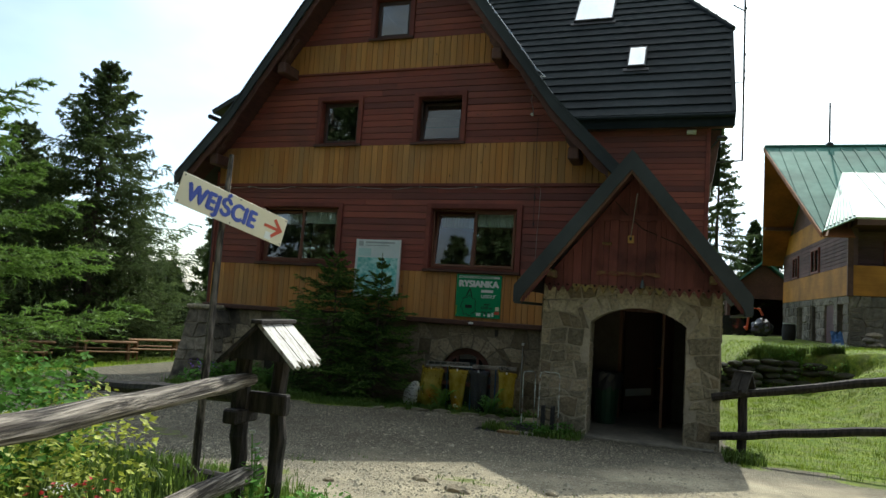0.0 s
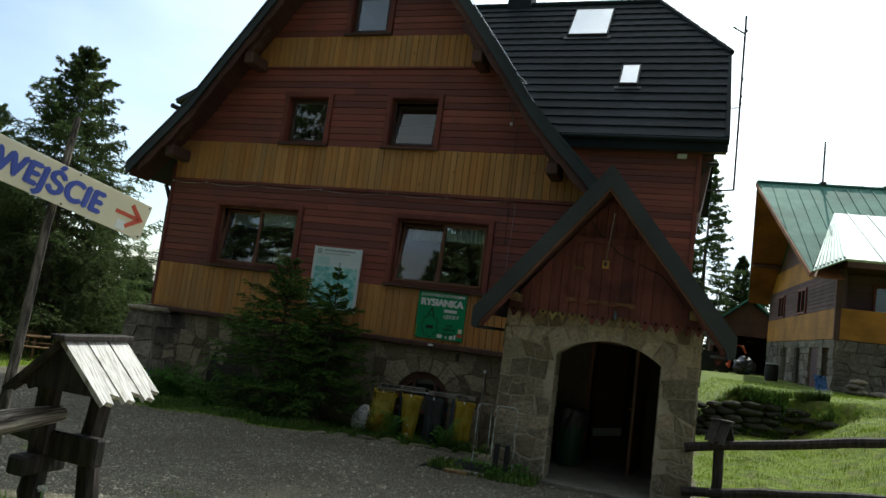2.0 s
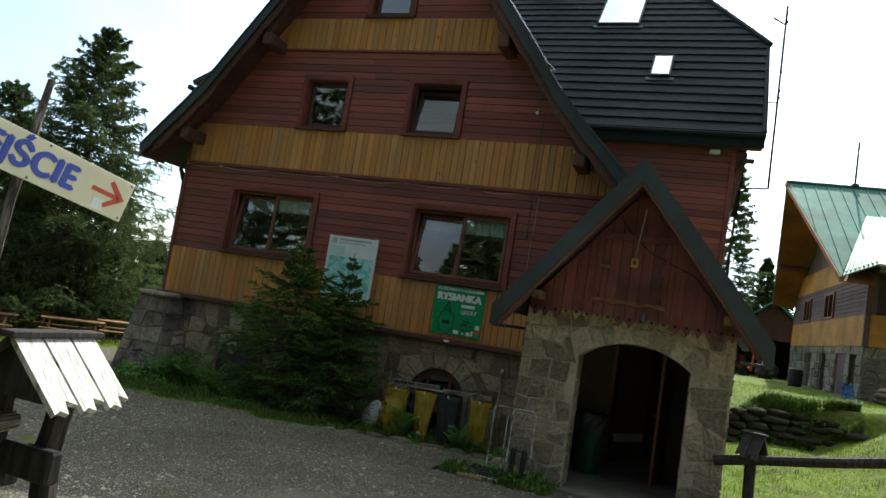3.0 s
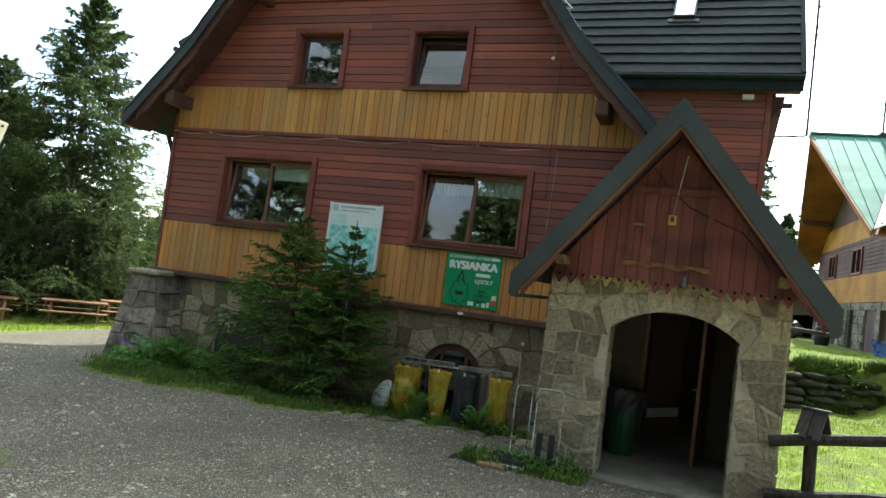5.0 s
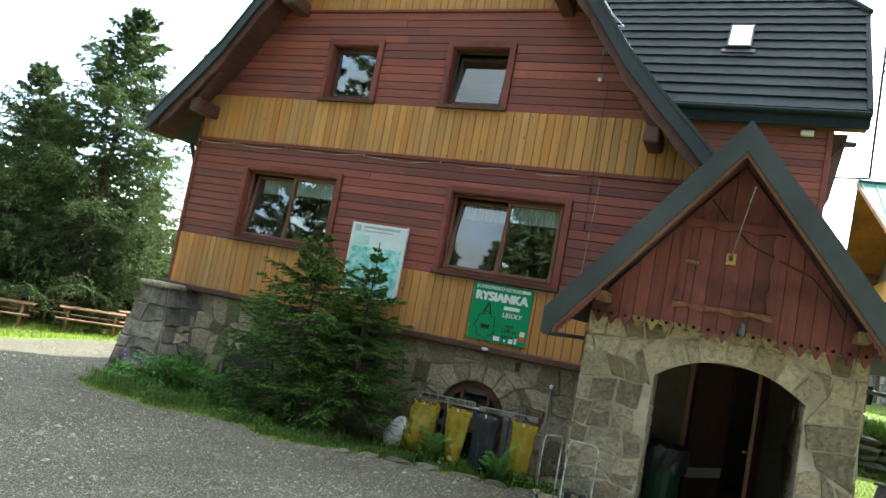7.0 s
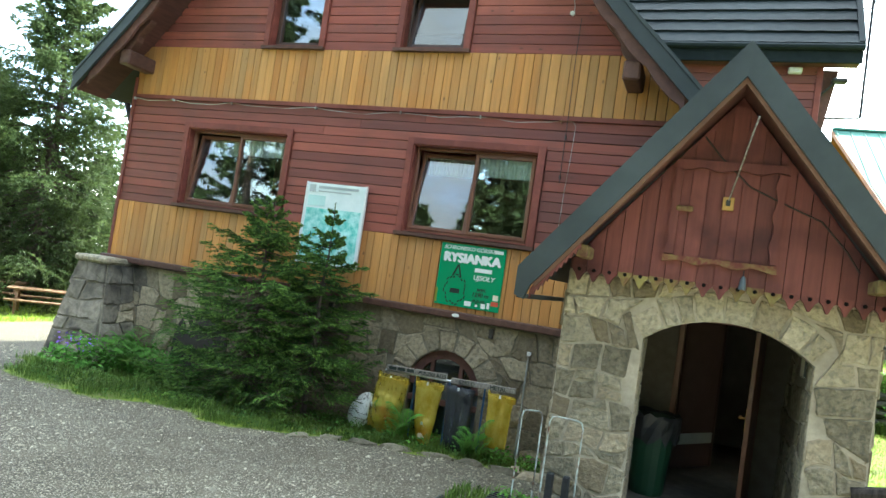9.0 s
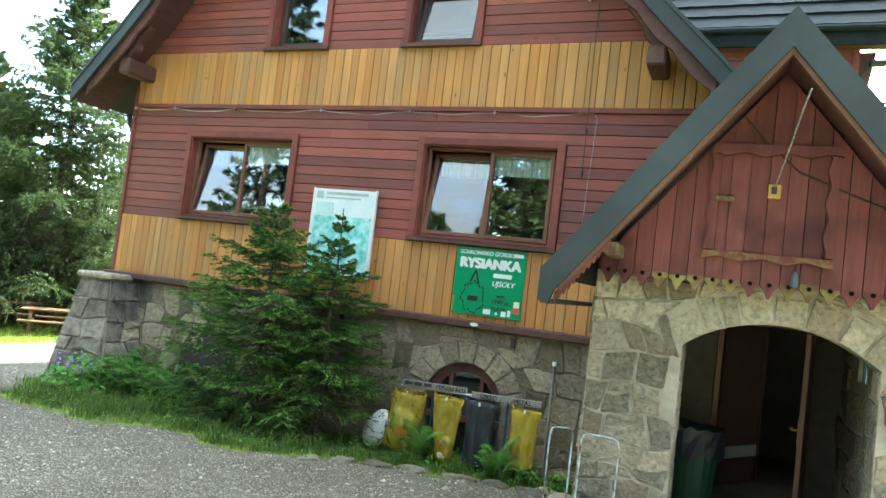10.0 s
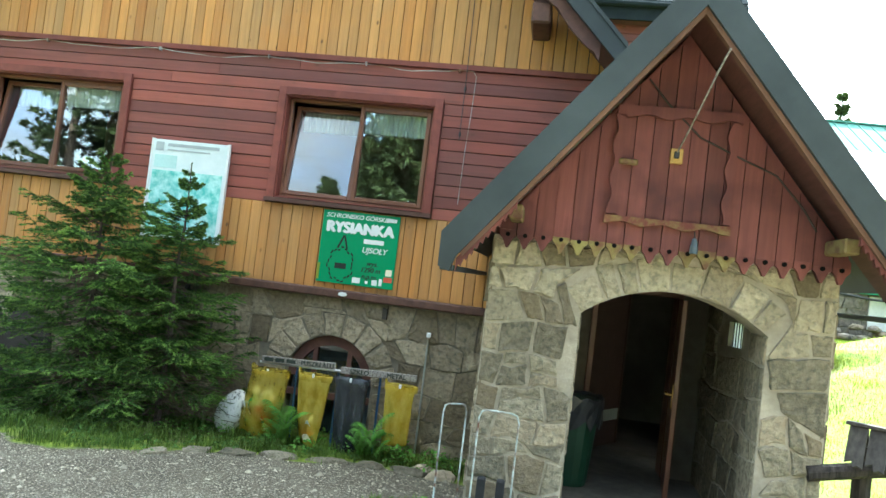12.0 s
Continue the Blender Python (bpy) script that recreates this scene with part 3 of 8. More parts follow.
def stone(poly, material, parent, to_world, rng, gap=0.014, proud=0.03, name="stone"):
    """One hewn stone: an uneven outline drawn in by the joint, and a face of rough facets. to_world maps (x, z, out) to a place."""
    if area(poly) < 0.005:
        return None
    cx, cz = sum(p[0] for p in poly) / len(poly), sum(p[1] for p in poly) / len(poly)
    pts = []
    for k, p in enumerate(poly):
        q = poly[(k + 1) % len(poly)]
        long = math.hypot(q[0] - p[0], q[1] - p[1])
        if long > 0.05:
            for f in ((0.06, 0.5, 0.94) if long > 0.16 else (0.07, 0.93)):
                f += rng.uniform(-0.04, 0.04)
                pts.append((p[0] + (q[0] - p[0]) * f + rng.uniform(-0.006, 0.006), p[1] + (q[1] - p[1]) * f + rng.uniform(-0.006, 0.006)))
        else:
            pts.append(((p[0] + q[0]) / 2, (p[1] + q[1]) / 2))
    bm = bmesh.new()
    rings = []
    out = proud * rng.uniform(0.5, 1.3)
    tilt = (rng.uniform(-0.07, 0.07), rng.uniform(-0.07, 0.07))
    for inset, d, rough in ((gap, -0.03, 0), (gap * 1.3, out * 0.7, 0.2), (gap * 2.0, out, 0.35)):
        ring = []
        for x, z in pts:
            r = math.hypot(x - cx, z - cz) or 1e-6
            f = max(0.2, 1 - inset / r * (1 + 0.5 * (rng.random() - 0.5)))
            px, pz = cx + (x - cx) * f, cz + (z - cz) * f
            ring.append(bm.verts.new(to_world(px, pz, d + rough * out * rng.uniform(-1, 1) + ((px - cx) * tilt[0] + (pz - cz) * tilt[1]) * (d > 0))))
        rings.append(ring)
    k = len(pts)
    for a, b in zip(rings, rings[1:]):
        for i in range(k):
            bm.faces.new((a[i], a[(i + 1) % k], b[(i + 1) % k], b[i]))
    # inner facets
    inner = []
    for i in range(0, k, 2):
        x, z = pts[i]
        f = rng.uniform(0.35, 0.6)
        inner.append(bm.verts.new(to_world(cx + (x - cx) * f, cz + (z - cz) * f, out * rng.uniform(0.85, 1.35))))
    m = len(inner)
    for i in range(k):
        j = (i + 1) % k
        a, b = inner[(i // 2) % m], inner[(j // 2) % m]
        if a is b:
            bm.faces.new((rings[-1][i], rings[-1][j], a))
        else:
            bm.faces.new((rings[-1][i], rings[-1][j], b, a))
    if m >= 3:
        bm.faces.new(inner)
    bmesh.ops.recalc_face_normals(bm, faces=bm.faces)
    return part(name, bm, material, parent, smooth=False)


def smooth(a, b, x):
    x = min(1.0, max(0.0, (x - a) / (b - a)))
    return x * x * (3 - 2 * x)


def height(x, y):
    """The ground: a yard that rises gently away from the house, a lawn with a bank on one side, a fall on the other."""
    z = -0.14
    z += 0.14 * smooth(0, -2.2, y) + 0.10 * smooth(-2.2, -4.5, y) + 0.40 * smooth(-4.5, -10.5, y)
    z -= 0.9 * smooth(-6.5, -17, x) * smooth(-12, -2, y)
    bed = math.hypot((x - 0.6) / 1.9, (y + 10.6) / 2.6)
    z += 0.22 * (1 - smooth(0.5, 1.15, bed))
    if x > 4:
        side = smooth(4.2, 6.0, x)
        bank = 1.0 * smooth(7.85, 8.35, y + 0.25 * math.sin(x * 1.7))
        hill = 0.46 * max(0.0, x - 6.9) * smooth(-3, 5, y)
        hill = 2.4 * (1 - math.exp(-hill / 1.8)) + 0.14 * noise.noise(Vector((x * 1.1, y * 0.9, 5))) * smooth(6.5, 8, x) * smooth(-1, 3, y)
        hill *= 1 - 0.8 * smooth(8.5, 15, y)
        z += side * (0.18 * smooth(-2, 3, y) + max(bank, hill) + 0.25 * min(bank, hill))
    d = math.hypot(x, y)
    z += 0.05 * noise.noise(Vector((x * 0.25, y * 0.25, 0))) * smooth(2, 12, d) + 0.012 * noise.noise(Vector((x * 1.3, y * 1.3, 3)))
    z -= 0.03 * max(0.0, d - 60)
    return z


# ---------- ground ----------
EDGE = [(-9.0, 3.0), (-6.0, 0.2), (-5.7, -1.4), (-4.9, -2.2), (-4.3, -2.45), (-3.2, -2.45), (-2.4, -2.1), (-1.6, -2.2), (-1.0, -1.95), (-0.65, -1.55), (0.0, -1.28), (0.6, -1.02), (1.3, -0.9), (1.9, -1.2)]


def edge(x):
    for (ax, ay), (bx, by) in zip(EDGE, EDGE[1:]):
        if ax <= x <= bx:
            return ay + (by - ay) * (x - ax) / (bx - ax)
    return 9.0


def grassy(x, y):
    """How far the ground is overgrown, 0 to 1."""
    w = 0.16 * noise.noise(Vector((x * 1.6, y * 1.6, 7)))
    g = 0.0
    if -9 < x < 1.9:
        g = max(g, smooth(-0.16, 0.26, y - edge(x) + 1.6 * w + 0.10 * noise.noise(Vector((x * 5.0, y * 5.0, 3)))))
    if x > 4.3:
        g = max(g, smooth(4.45, 4.75, x + w) * smooth(-3.25, -2.75, y + 0.1 * (x - 4.5) + 3 * w))
    g = max(g, smooth(-11.3, -12.1, x + 0.12 * (y - 2) + 3 * w))
    g = max(g, smooth(1.12, 1.0, math.hypot((x - 0.6) / 1.9, (y + 10.6) / 2.6) + w))
    g = max(g, smooth(6, 9, y), smooth(9.5, 11, x), smooth(-15, -19, y))
    g = max(g, 0.55 * smooth(0.12, 0.4, noise.noise(Vector((x * 0.9, y * 1.5, 1)))) * smooth(-5.6, -6.2, y) * smooth(-9.5, -8, y))
    return g


def spread(lo, hi, a, b, fine, coarse):
    """Coordinates close together between a and b, and wider outside."""
    out, x = [], a
    while x < b:
        out.append(x)
        x += fine
    out.append(b)
    step, x = coarse, a
    while x > lo:
        x -= step
        step *= 1.25
        out.insert(0, x)
    step, x = coarse, b
    while x < hi:
        x += step
        step *= 1.25
        out.append(x)
    return out


gx, gy = spread(-900, 900, -13, 12, 0.17, 0.3), spread(-900, 900, -14, 13, 0.17, 0.3)
verts = [(x, y, height(x, y)) for y in gy for x in gx]
nx = len(gx)
faces = [(j * nx + i, j * nx + i + 1, (j + 1) * nx + i + 1, (j + 1) * nx + i) for j in range(len(gy) - 1) for i in range(nx - 1)]
ground_mesh = bpy.data.meshes.new("ground")
ground_mesh.from_pydata(verts, [], faces)
for f in ground_mesh.polygons:
    f.use_smooth = True
attr = ground_mesh.attributes.new("overgrown", "FLOAT", "POINT")
attr.data.foreach_set("value", [grassy(v[0], v[1]) for v in verts])
# where the yard lies in sun: the ground colour is painted paler there
attr = ground_mesh.attributes.new("sunlit_yard", "FLOAT", "POINT")
attr.data.foreach_set("value", [smooth(-4.6, -6.0, v[1] - 1.5 * smooth(2.6, 4.2, v[0]) + 0.6 * noise.noise(Vector((v[0] * 0.7, v[1] * 0.7, 2)))) * smooth(0.2, 1.7, v[0]) for v in verts])


def ground_material():
    m = bpy.data.materials.new("gravel_and_turf")
    m.use_nodes = True
    n, l = m.node_tree.nodes, m.node_tree.links
    p = n["Principled BSDF"]
    geo = n.new("ShaderNodeNewGeometry")

    def tex(kind, scale, **k):
        t = n.new(kind)
        t.inputs["Scale"].default_value = scale
        l.new(geo.outputs["Position"], t.inputs["Vector"])
        for key, v in k.items():
            t.inputs[key].default_value = v
        return t

    def ramp(src, a, b, pa, pb):
        r = n.new("ShaderNodeValToRGB")
        r.color_ramp.elements[0].position, r.color_ramp.elements[1].position = pa, pb
        r.color_ramp.elements[0].color, r.color_ramp.elements[1].color = (*a, 1), (*b, 1)
        l.new(src, r.inputs["Fac"])
        return r.outputs["Color"]

    def mix(f, a, b, mode="MIX"):
        x = n.new("ShaderNodeMix")
        x.data_type, x.blend_type = "RGBA", mode
        for key, v in (("Factor", f), ("A", a), ("B", b)):
            if hasattr(v, "is_linked"):
                l.new(v, x.inputs[key])
            else:
                x.inputs[key].default_value = v
        return x.outputs["Result"]

    stones = tex("ShaderNodeTexVoronoi", 72)
    grit = tex("ShaderNodeTexNoise", 120, Detail=4)
    wide = tex("ShaderNodeTexNoise", 0.55, Detail=5)
    mid = tex("ShaderNodeTexNoise", 2.6, Detail=6)
    sep = n.new("ShaderNodeSeparateColor")
    l.new(stones.outputs["Color"], sep.inputs["Color"])
    gravel = ramp(sep.outputs["Red"], (0.095, 0.083, 0.058), (0.425, 0.382, 0.28), 0.12, 0.98)
    gravel = mix(ramp(stones.outputs["Distance"], (1, 1, 1), (0, 0, 0), 0.22, 0.6), (0.07, 0.06, 0.042, 1), gravel)
    soil = ramp(grit.outputs["Fac"], (0.11, 0.098, 0.066), (0.215, 0.19, 0.132), 0.3, 0.7)
    gravel = mix(ramp(mid.outputs["Fac"], (0, 0, 0), (0.5, 0.5, 0.5), 0.48, 0.72), gravel, soil)
    lit_attr = n.new("ShaderNodeAttribute")
    lit_attr.attribute_name = "sunlit_yard"
    lit_mix = n.new("ShaderNodeMath")
    lit_mix.operation = "MULTIPLY"
    l.new(lit_attr.outputs["Fac"], lit_mix.inputs[0])
    l.new(ramp(mid.outputs["Fac"], (0.3, 0.3, 0.3), (0.75, 0.75, 0.75), 0.36, 0.64), lit_mix.inputs[1])
    # pale sandy tone that puts sunlight into the ground colour
    lit_ground = ramp(grit.outputs["Fac"], (0.30, 0.25, 0.155), (0.68, 0.59, 0.42), 0.3, 0.7)
    gravel = mix(lit_mix.outputs[0], gravel, lit_ground)
    gravel = mix(0.5, gravel, ramp(wide.outputs["Fac"], (0.62, 0.6, 0.56), (1, 1, 1), 0.3, 0.65), "MULTIPLY")
    turf = ramp(tex("ShaderNodeTexNoise", 9, Detail=8).outputs["Fac"], (0.055, 0.105, 0.010), (0.20, 0.25, 0.027), 0.3, 0.7)
    turf = mix(ramp(mid.outputs["Fac"], (0, 0, 0), (0.75, 0.75, 0.75), 0.46, 0.68), turf, (0.10, 0.095, 0.042, 1))
    a = n.new("ShaderNodeAttribute")
    a.attribute_name = "overgrown"
    add = n.new("ShaderNodeMath")
    add.operation = "ADD"
    jit = n.new("ShaderNodeMapRange")
    jit.inputs["To Min"].default_value, jit.inputs["To Max"].default_value = -0.45, 0.45
    l.new(tex("ShaderNodeTexNoise", 7, Detail=6).outputs["Fac"], jit.inputs["Value"])
    l.new(a.outputs["Fac"], add.inputs[0])
    l.new(jit.outputs[0], add.inputs[1])
    l.new(mix(ramp(add.outputs[0], (0, 0, 0), (1, 1, 1), 0.38, 0.62), gravel, turf), p.inputs["Base Color"])
    b = n.new("ShaderNodeBump")
    b.inputs["Strength"].default_value, b.inputs["Distance"].default_value, b.invert = 0.8, 0.015, True
    l.new(stones.outputs["Distance"], b.inputs["Height"])
    l.new(b.outputs["Normal"], p.inputs["Normal"])
    p.inputs["Roughness"].default_value, p.inputs["Specular IOR Level"].default_value = 0.92, 0.2
    return m


ground_mesh.materials.append(ground_material())
tagged(new("ground", ground_mesh), "grey gravel yard that gives way to green lawn and banks", "ground", kind="structure")

# ---------- the mountain house ----------
CX = -1.88
PROFILE = [(0, 10.33), (2.3, 7.18), (2.85, 6.44), (3.4, 5.67), (3.85, 5.17), (4.3, 4.70), (4.72, 4.25)]
TIP_X, TIP_Z = PROFILE[-1]


def roof_z(x):
    d = abs(x - CX)
    for (a, za), (b, zb) in zip(PROFILE, PROFILE[1:]):
        if d <= b:
            return za + (zb - za) * (d - a) / (b - a)
    return TIP_Z


def roof_half(z):
    for (a, za), (b, zb) in zip(PROFILE, PROFILE[1:]):
        if z >= zb:
            return a + (b - a) * (z - za) / (zb - za)
    return TIP_X


XL, XR, BACK = -5.95, 2.72, 4.4
UNDER = 0.36
house = base("mountain_house", (CX, 0, -0.14), "wooden mountain house with red and honey boards on stone plinth", "house")

# holes of the front wall: x0, x1, z0, z1
W_LEFT, W_RIGHT = (-4.71, -2.89, 2.48, 3.66), (-0.85, 0.89, 2.48, 3.66)
W_UL, W_UR, W_TOP = (-3.48, -2.60, 4.99, 5.91), (-1.27, -0.34, 4.99, 5.91), (-2.37, -1.57, 7.20, 8.04)
HOLES = [W_LEFT, W_RIGHT, W_UL, W_UR, W_TOP]
wall = bmesh.new()
zs = [1.45, 2.48, 3.66, 4.99, 5.91, 7.20, 8.04, 9.6]
for z0, z1 in zip(zs, zs[1:]):
    spans = sorted((h[0], h[1]) for h in HOLES if h[2] <= z0 + 0.01 and h[3] >= z1 - 0.01)
    xs = [None] + [x for s in spans for x in s] + [None]
    for a, b in zip(xs[::2], xs[1::2]):
        def end(z, side):
            h = min(roof_half(z + UNDER), XR - CX if side > 0 else CX - XL)
            return CX + side * h
        poly = [(a if a is not None else end(z0, -1), z0), (b if b is not None else end(z0, 1), z0), (b if b is not None else end(z1, 1), z1), (a if a is not None else end(z1, -1), z1)]
        if b is None and z0 < 4.2 < z1:
            poly.insert(2, (XR, 4.02))
        if a is None and z0 < 4.6 < z1:
            poly.append((XL, 4.4))
        prism(wall, poly, 0.03, 0.22)
front_wall = part("front_wall", wall, BROWN, house, "boarded gable wall in red and honey stripes")
part("side_wall", boxed(XL, XL + 0.2, 0.22, BACK, 1.45, 4.5), RED_H, house)
part("side_wall", boxed(XR - 0.2, XR, 0.22, BACK, 1.45, 3.9), RED_H, house)


def clip_x(z0, z1):
    h = roof_half(min(z0, z1) + 0.23)
    return CX - min(h, CX - XL) + 0.02, CX + min(h, XR - CX) - 0.02


def rows_of_boards(z0, z1, pitch, seed):
    """Level boards between two heights, stopped at the windows and under the roof."""
    rng = random.Random(seed)
    n = round((z1 - z0) / pitch)
    for i in range(n):
        a, b = z0 + (z1 - z0) * i / n, z0 + (z1 - z0) * (i + 1) / n
        x0, x1 = clip_x(a, b)
        cuts = [x0]
        for h in sorted(HOLES):
            if h[2] - 0.10 < (a + b) / 2 < h[3] + 0.10:
                cuts += [h[0] - 0.10, h[1] + 0.10]
        cuts.append(x1)
        for c, d in zip(cuts[::2], cuts[1::2]):
            if d - c < 0.05:
                continue
            split = [c, d]
            if d - c > 3.5:
                split = [c, c + (d - c) * rng.uniform(0.35, 0.65), d]
            for e, f in zip(split, split[1:]):
                out = rng.uniform(-0.003, 0.003)
                board("siding_board", RED_H, front_wall, e + 0.002, f - 0.002, -0.004 + out, 0.03, a + 0.006, b - 0.005)


def band_of_boards(z0, z1, seed, pitch=0.123):
    rng = random.Random(seed)
    x = clip_x(z0, z0)[0]
    end_x = clip_x(z0, z0)[1]
    while x < end_x - 0.03:
        w = pitch * rng.uniform(0.88, 1.12)
        top = min(z1, roof_z(min(abs(x - CX), abs(x + w - CX)) + CX) - 0.23)
        if top > z0 + 0.05:
            board("upright_board", YELLOW, front_wall, x + 0.0045, min(x + w, end_x) - 0.004, -0.012 + rng.uniform(-0.003, 0.003), 0.03, z0, top)
        x += w


rows_of_boards(2.41, 4.09, 0.127, 1)
rows_of_boards(4.94, 6.48, 0.127, 2)
rows_of_boards(7.14, 9.40, 0.127, 3)
band_of_boards(1.52, 2.41, 4)
band_of_boards(4.15, 4.94, 5)
band_of_boards(6.52, 7.14, 6)
for z0, z1 in ((4.09, 4.15), (6.48, 6.52)):
    a, b = clip_x(z0, z1)
    board("rail", RED_TRIM, front_wall, a, b, -0.035, 0.03, z0, z1)
for x in (XL - 0.02,):
    board("corner_board", RED_TRIM, house, x, x + 0.06, -0.03, 0.06, 1.50, 4.42)
ledge = part("ledge", boxed(XL - 0.05, 1.92, -0.14, 0.05, 1.43, 1.52, 0.012), BROWN, house, "dark brown weathered ledge board above the stones")


def window(h, sashes, tilt=(), deep=0.09, trim=0.09, curtain=0.0, name="window"):
    """A window in the front wall: trim boards, frame, sashes with panes, sill; lace at the top of the panes."""
    x0, x1, z0, z1 = h
    win = part(name, bmesh.new(), FRAME, house, "brown wooden window with red-brown trim")
    for a, b, c, d in ((x0 - trim, x0, z0 - 0.02, z1 + trim), (x1, x1 + trim, z0 - 0.02, z1 + trim), (x0, x1, z1, z1 + trim)):
        board("trim_board", RED_TRIM, win, a, b, -0.035, 0.03, c, d)
    board("sill", BROWN, win, x0 - trim - 0.01, x1 + trim + 0.01, -0.075, 0.04, z0 - 0.06, z0 - 0.012)
    lining = bmesh.new()
    for a, b, c, d in ((x0, x0 + 0.015, z0, z1), (x1 - 0.015, x1, z0, z1), (x0 + 0.015, x1 - 0.015, z1 - 0.015, z1), (x0 + 0.015, x1 - 0.015, z0, z0 + 0.015)):
        box(lining, a, b, -0.01, 0.2, c, d)
    part("reveal", lining, RED_TRIM, win)
    fr = bmesh.new()
    f = 0.032
    a0, a1, c0, c1 = x0 + 0.016, x1 - 0.016, z0 + 0.016, z1 - 0.016
    for a, b, c, d in ((a0, a0 + f, c0, c1), (a1 - f, a1, c0, c1), (a0 + f, a1 - f, c1 - f, c1), (a0 + f, a1 - f, c0, c0 + f)):
        box(fr, a, b, deep, deep + 0.07, c, d, 0.006)
    part("frame", fr, DARKFRAME if sashes == 1 else FRAME, win)
    w = (a1 - a0 - 2 * f) / sashes
    for i in range(sashes):
        s0, s1 = a0 + f + w * i, a0 + f + w * (i + 1)
        turn = tilt[i] if i < len(tilt) else (0, 0)
        pivot = Matrix.Translation((s0, deep, c0 + f)) @ pose(0, 0, 0, turn[0], 0, turn[1]) @ Matrix.Translation((-s0, -deep, -c0 - f))
        bm = bmesh.new()
        g = 0.05
        for a, b, c, d in ((s0, s0 + g, c0 + f, c1 - f), (s1 - g, s1, c0 + f, c1 - f), (s0 + g, s1 - g, c1 - f - g, c1 - f), (s0 + g, s1 - g, c0 + f, c0 + f + g)):
            box(bm, a, b, deep - 0.012, deep + 0.05, c, d, 0.006, pivot)
        sash = part("sash", bm, DARKFRAME if sashes == 1 else FRAME, win)
        pane = part("pane", boxed(s0 + g - 0.004, s1 - g + 0.004, deep + 0.018, deep + 0.026, c0 + f + g - 0.004, c1 - f - g + 0.004, m=pivot), GLASS, win)
        pane.visible_shadow = False
        if curtain:
            bm = bmesh.new()
            n = 40
            top, low = [], []
            for k in range(n + 1):
                x = s0 + g + (s1 - s0 - 2 * g) * k / n
                y = deep + 0.07 + (0.22 if turn[0] else 0.0) + 0.012 * math.sin(k * 1.9)
                top.append(bm.verts.new((x, y, c1 - f)))
                low.append(bm.verts.new((x, y, c1 - f - curtain - (0.03 if k % 2 else 0))))
            for k in range(n):
                bm.faces.new((top[k], top[k + 1], low[k + 1], low[k]))
            part("lace_curtain", bm, CURTAIN, win, "white lace valance with a zigzag hem")
    return win


window(W_LEFT, 2, ((-8.0, 1.0), (0, 0)), curtain=0.27)
window(W_RIGHT, 2, ((-9.3, 0.6), (0, 0)), curtain=0.27)
window(W_UL, 1, ((0, 0),), deep=0.12)
window(W_UR, 1, ((-10.0, 0),), deep=0.11)
window(W_TOP, 1, ((0, 0),))
# unseen boxes added behind the panes, coloured dark like unlit rooms
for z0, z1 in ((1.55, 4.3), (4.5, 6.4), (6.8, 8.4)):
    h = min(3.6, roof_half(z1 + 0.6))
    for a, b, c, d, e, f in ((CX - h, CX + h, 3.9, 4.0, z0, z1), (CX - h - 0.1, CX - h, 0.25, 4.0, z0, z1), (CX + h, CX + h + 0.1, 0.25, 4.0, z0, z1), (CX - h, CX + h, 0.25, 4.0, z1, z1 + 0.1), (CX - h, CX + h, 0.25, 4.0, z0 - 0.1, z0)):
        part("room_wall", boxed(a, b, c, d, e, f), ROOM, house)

# roof of the gable, with its edge boards
def along_roof(sgn, high, low, y0, y1, line=PROFILE):
    """One bent sheet that follows the roof's line, between two depths below it."""
    top = [(CX + sgn * a, z - high) for a, z in line]
    return prism(bmesh.new(), top + [(CX + sgn * a, z - low) for a, z in line[::-1]], y0, y1)


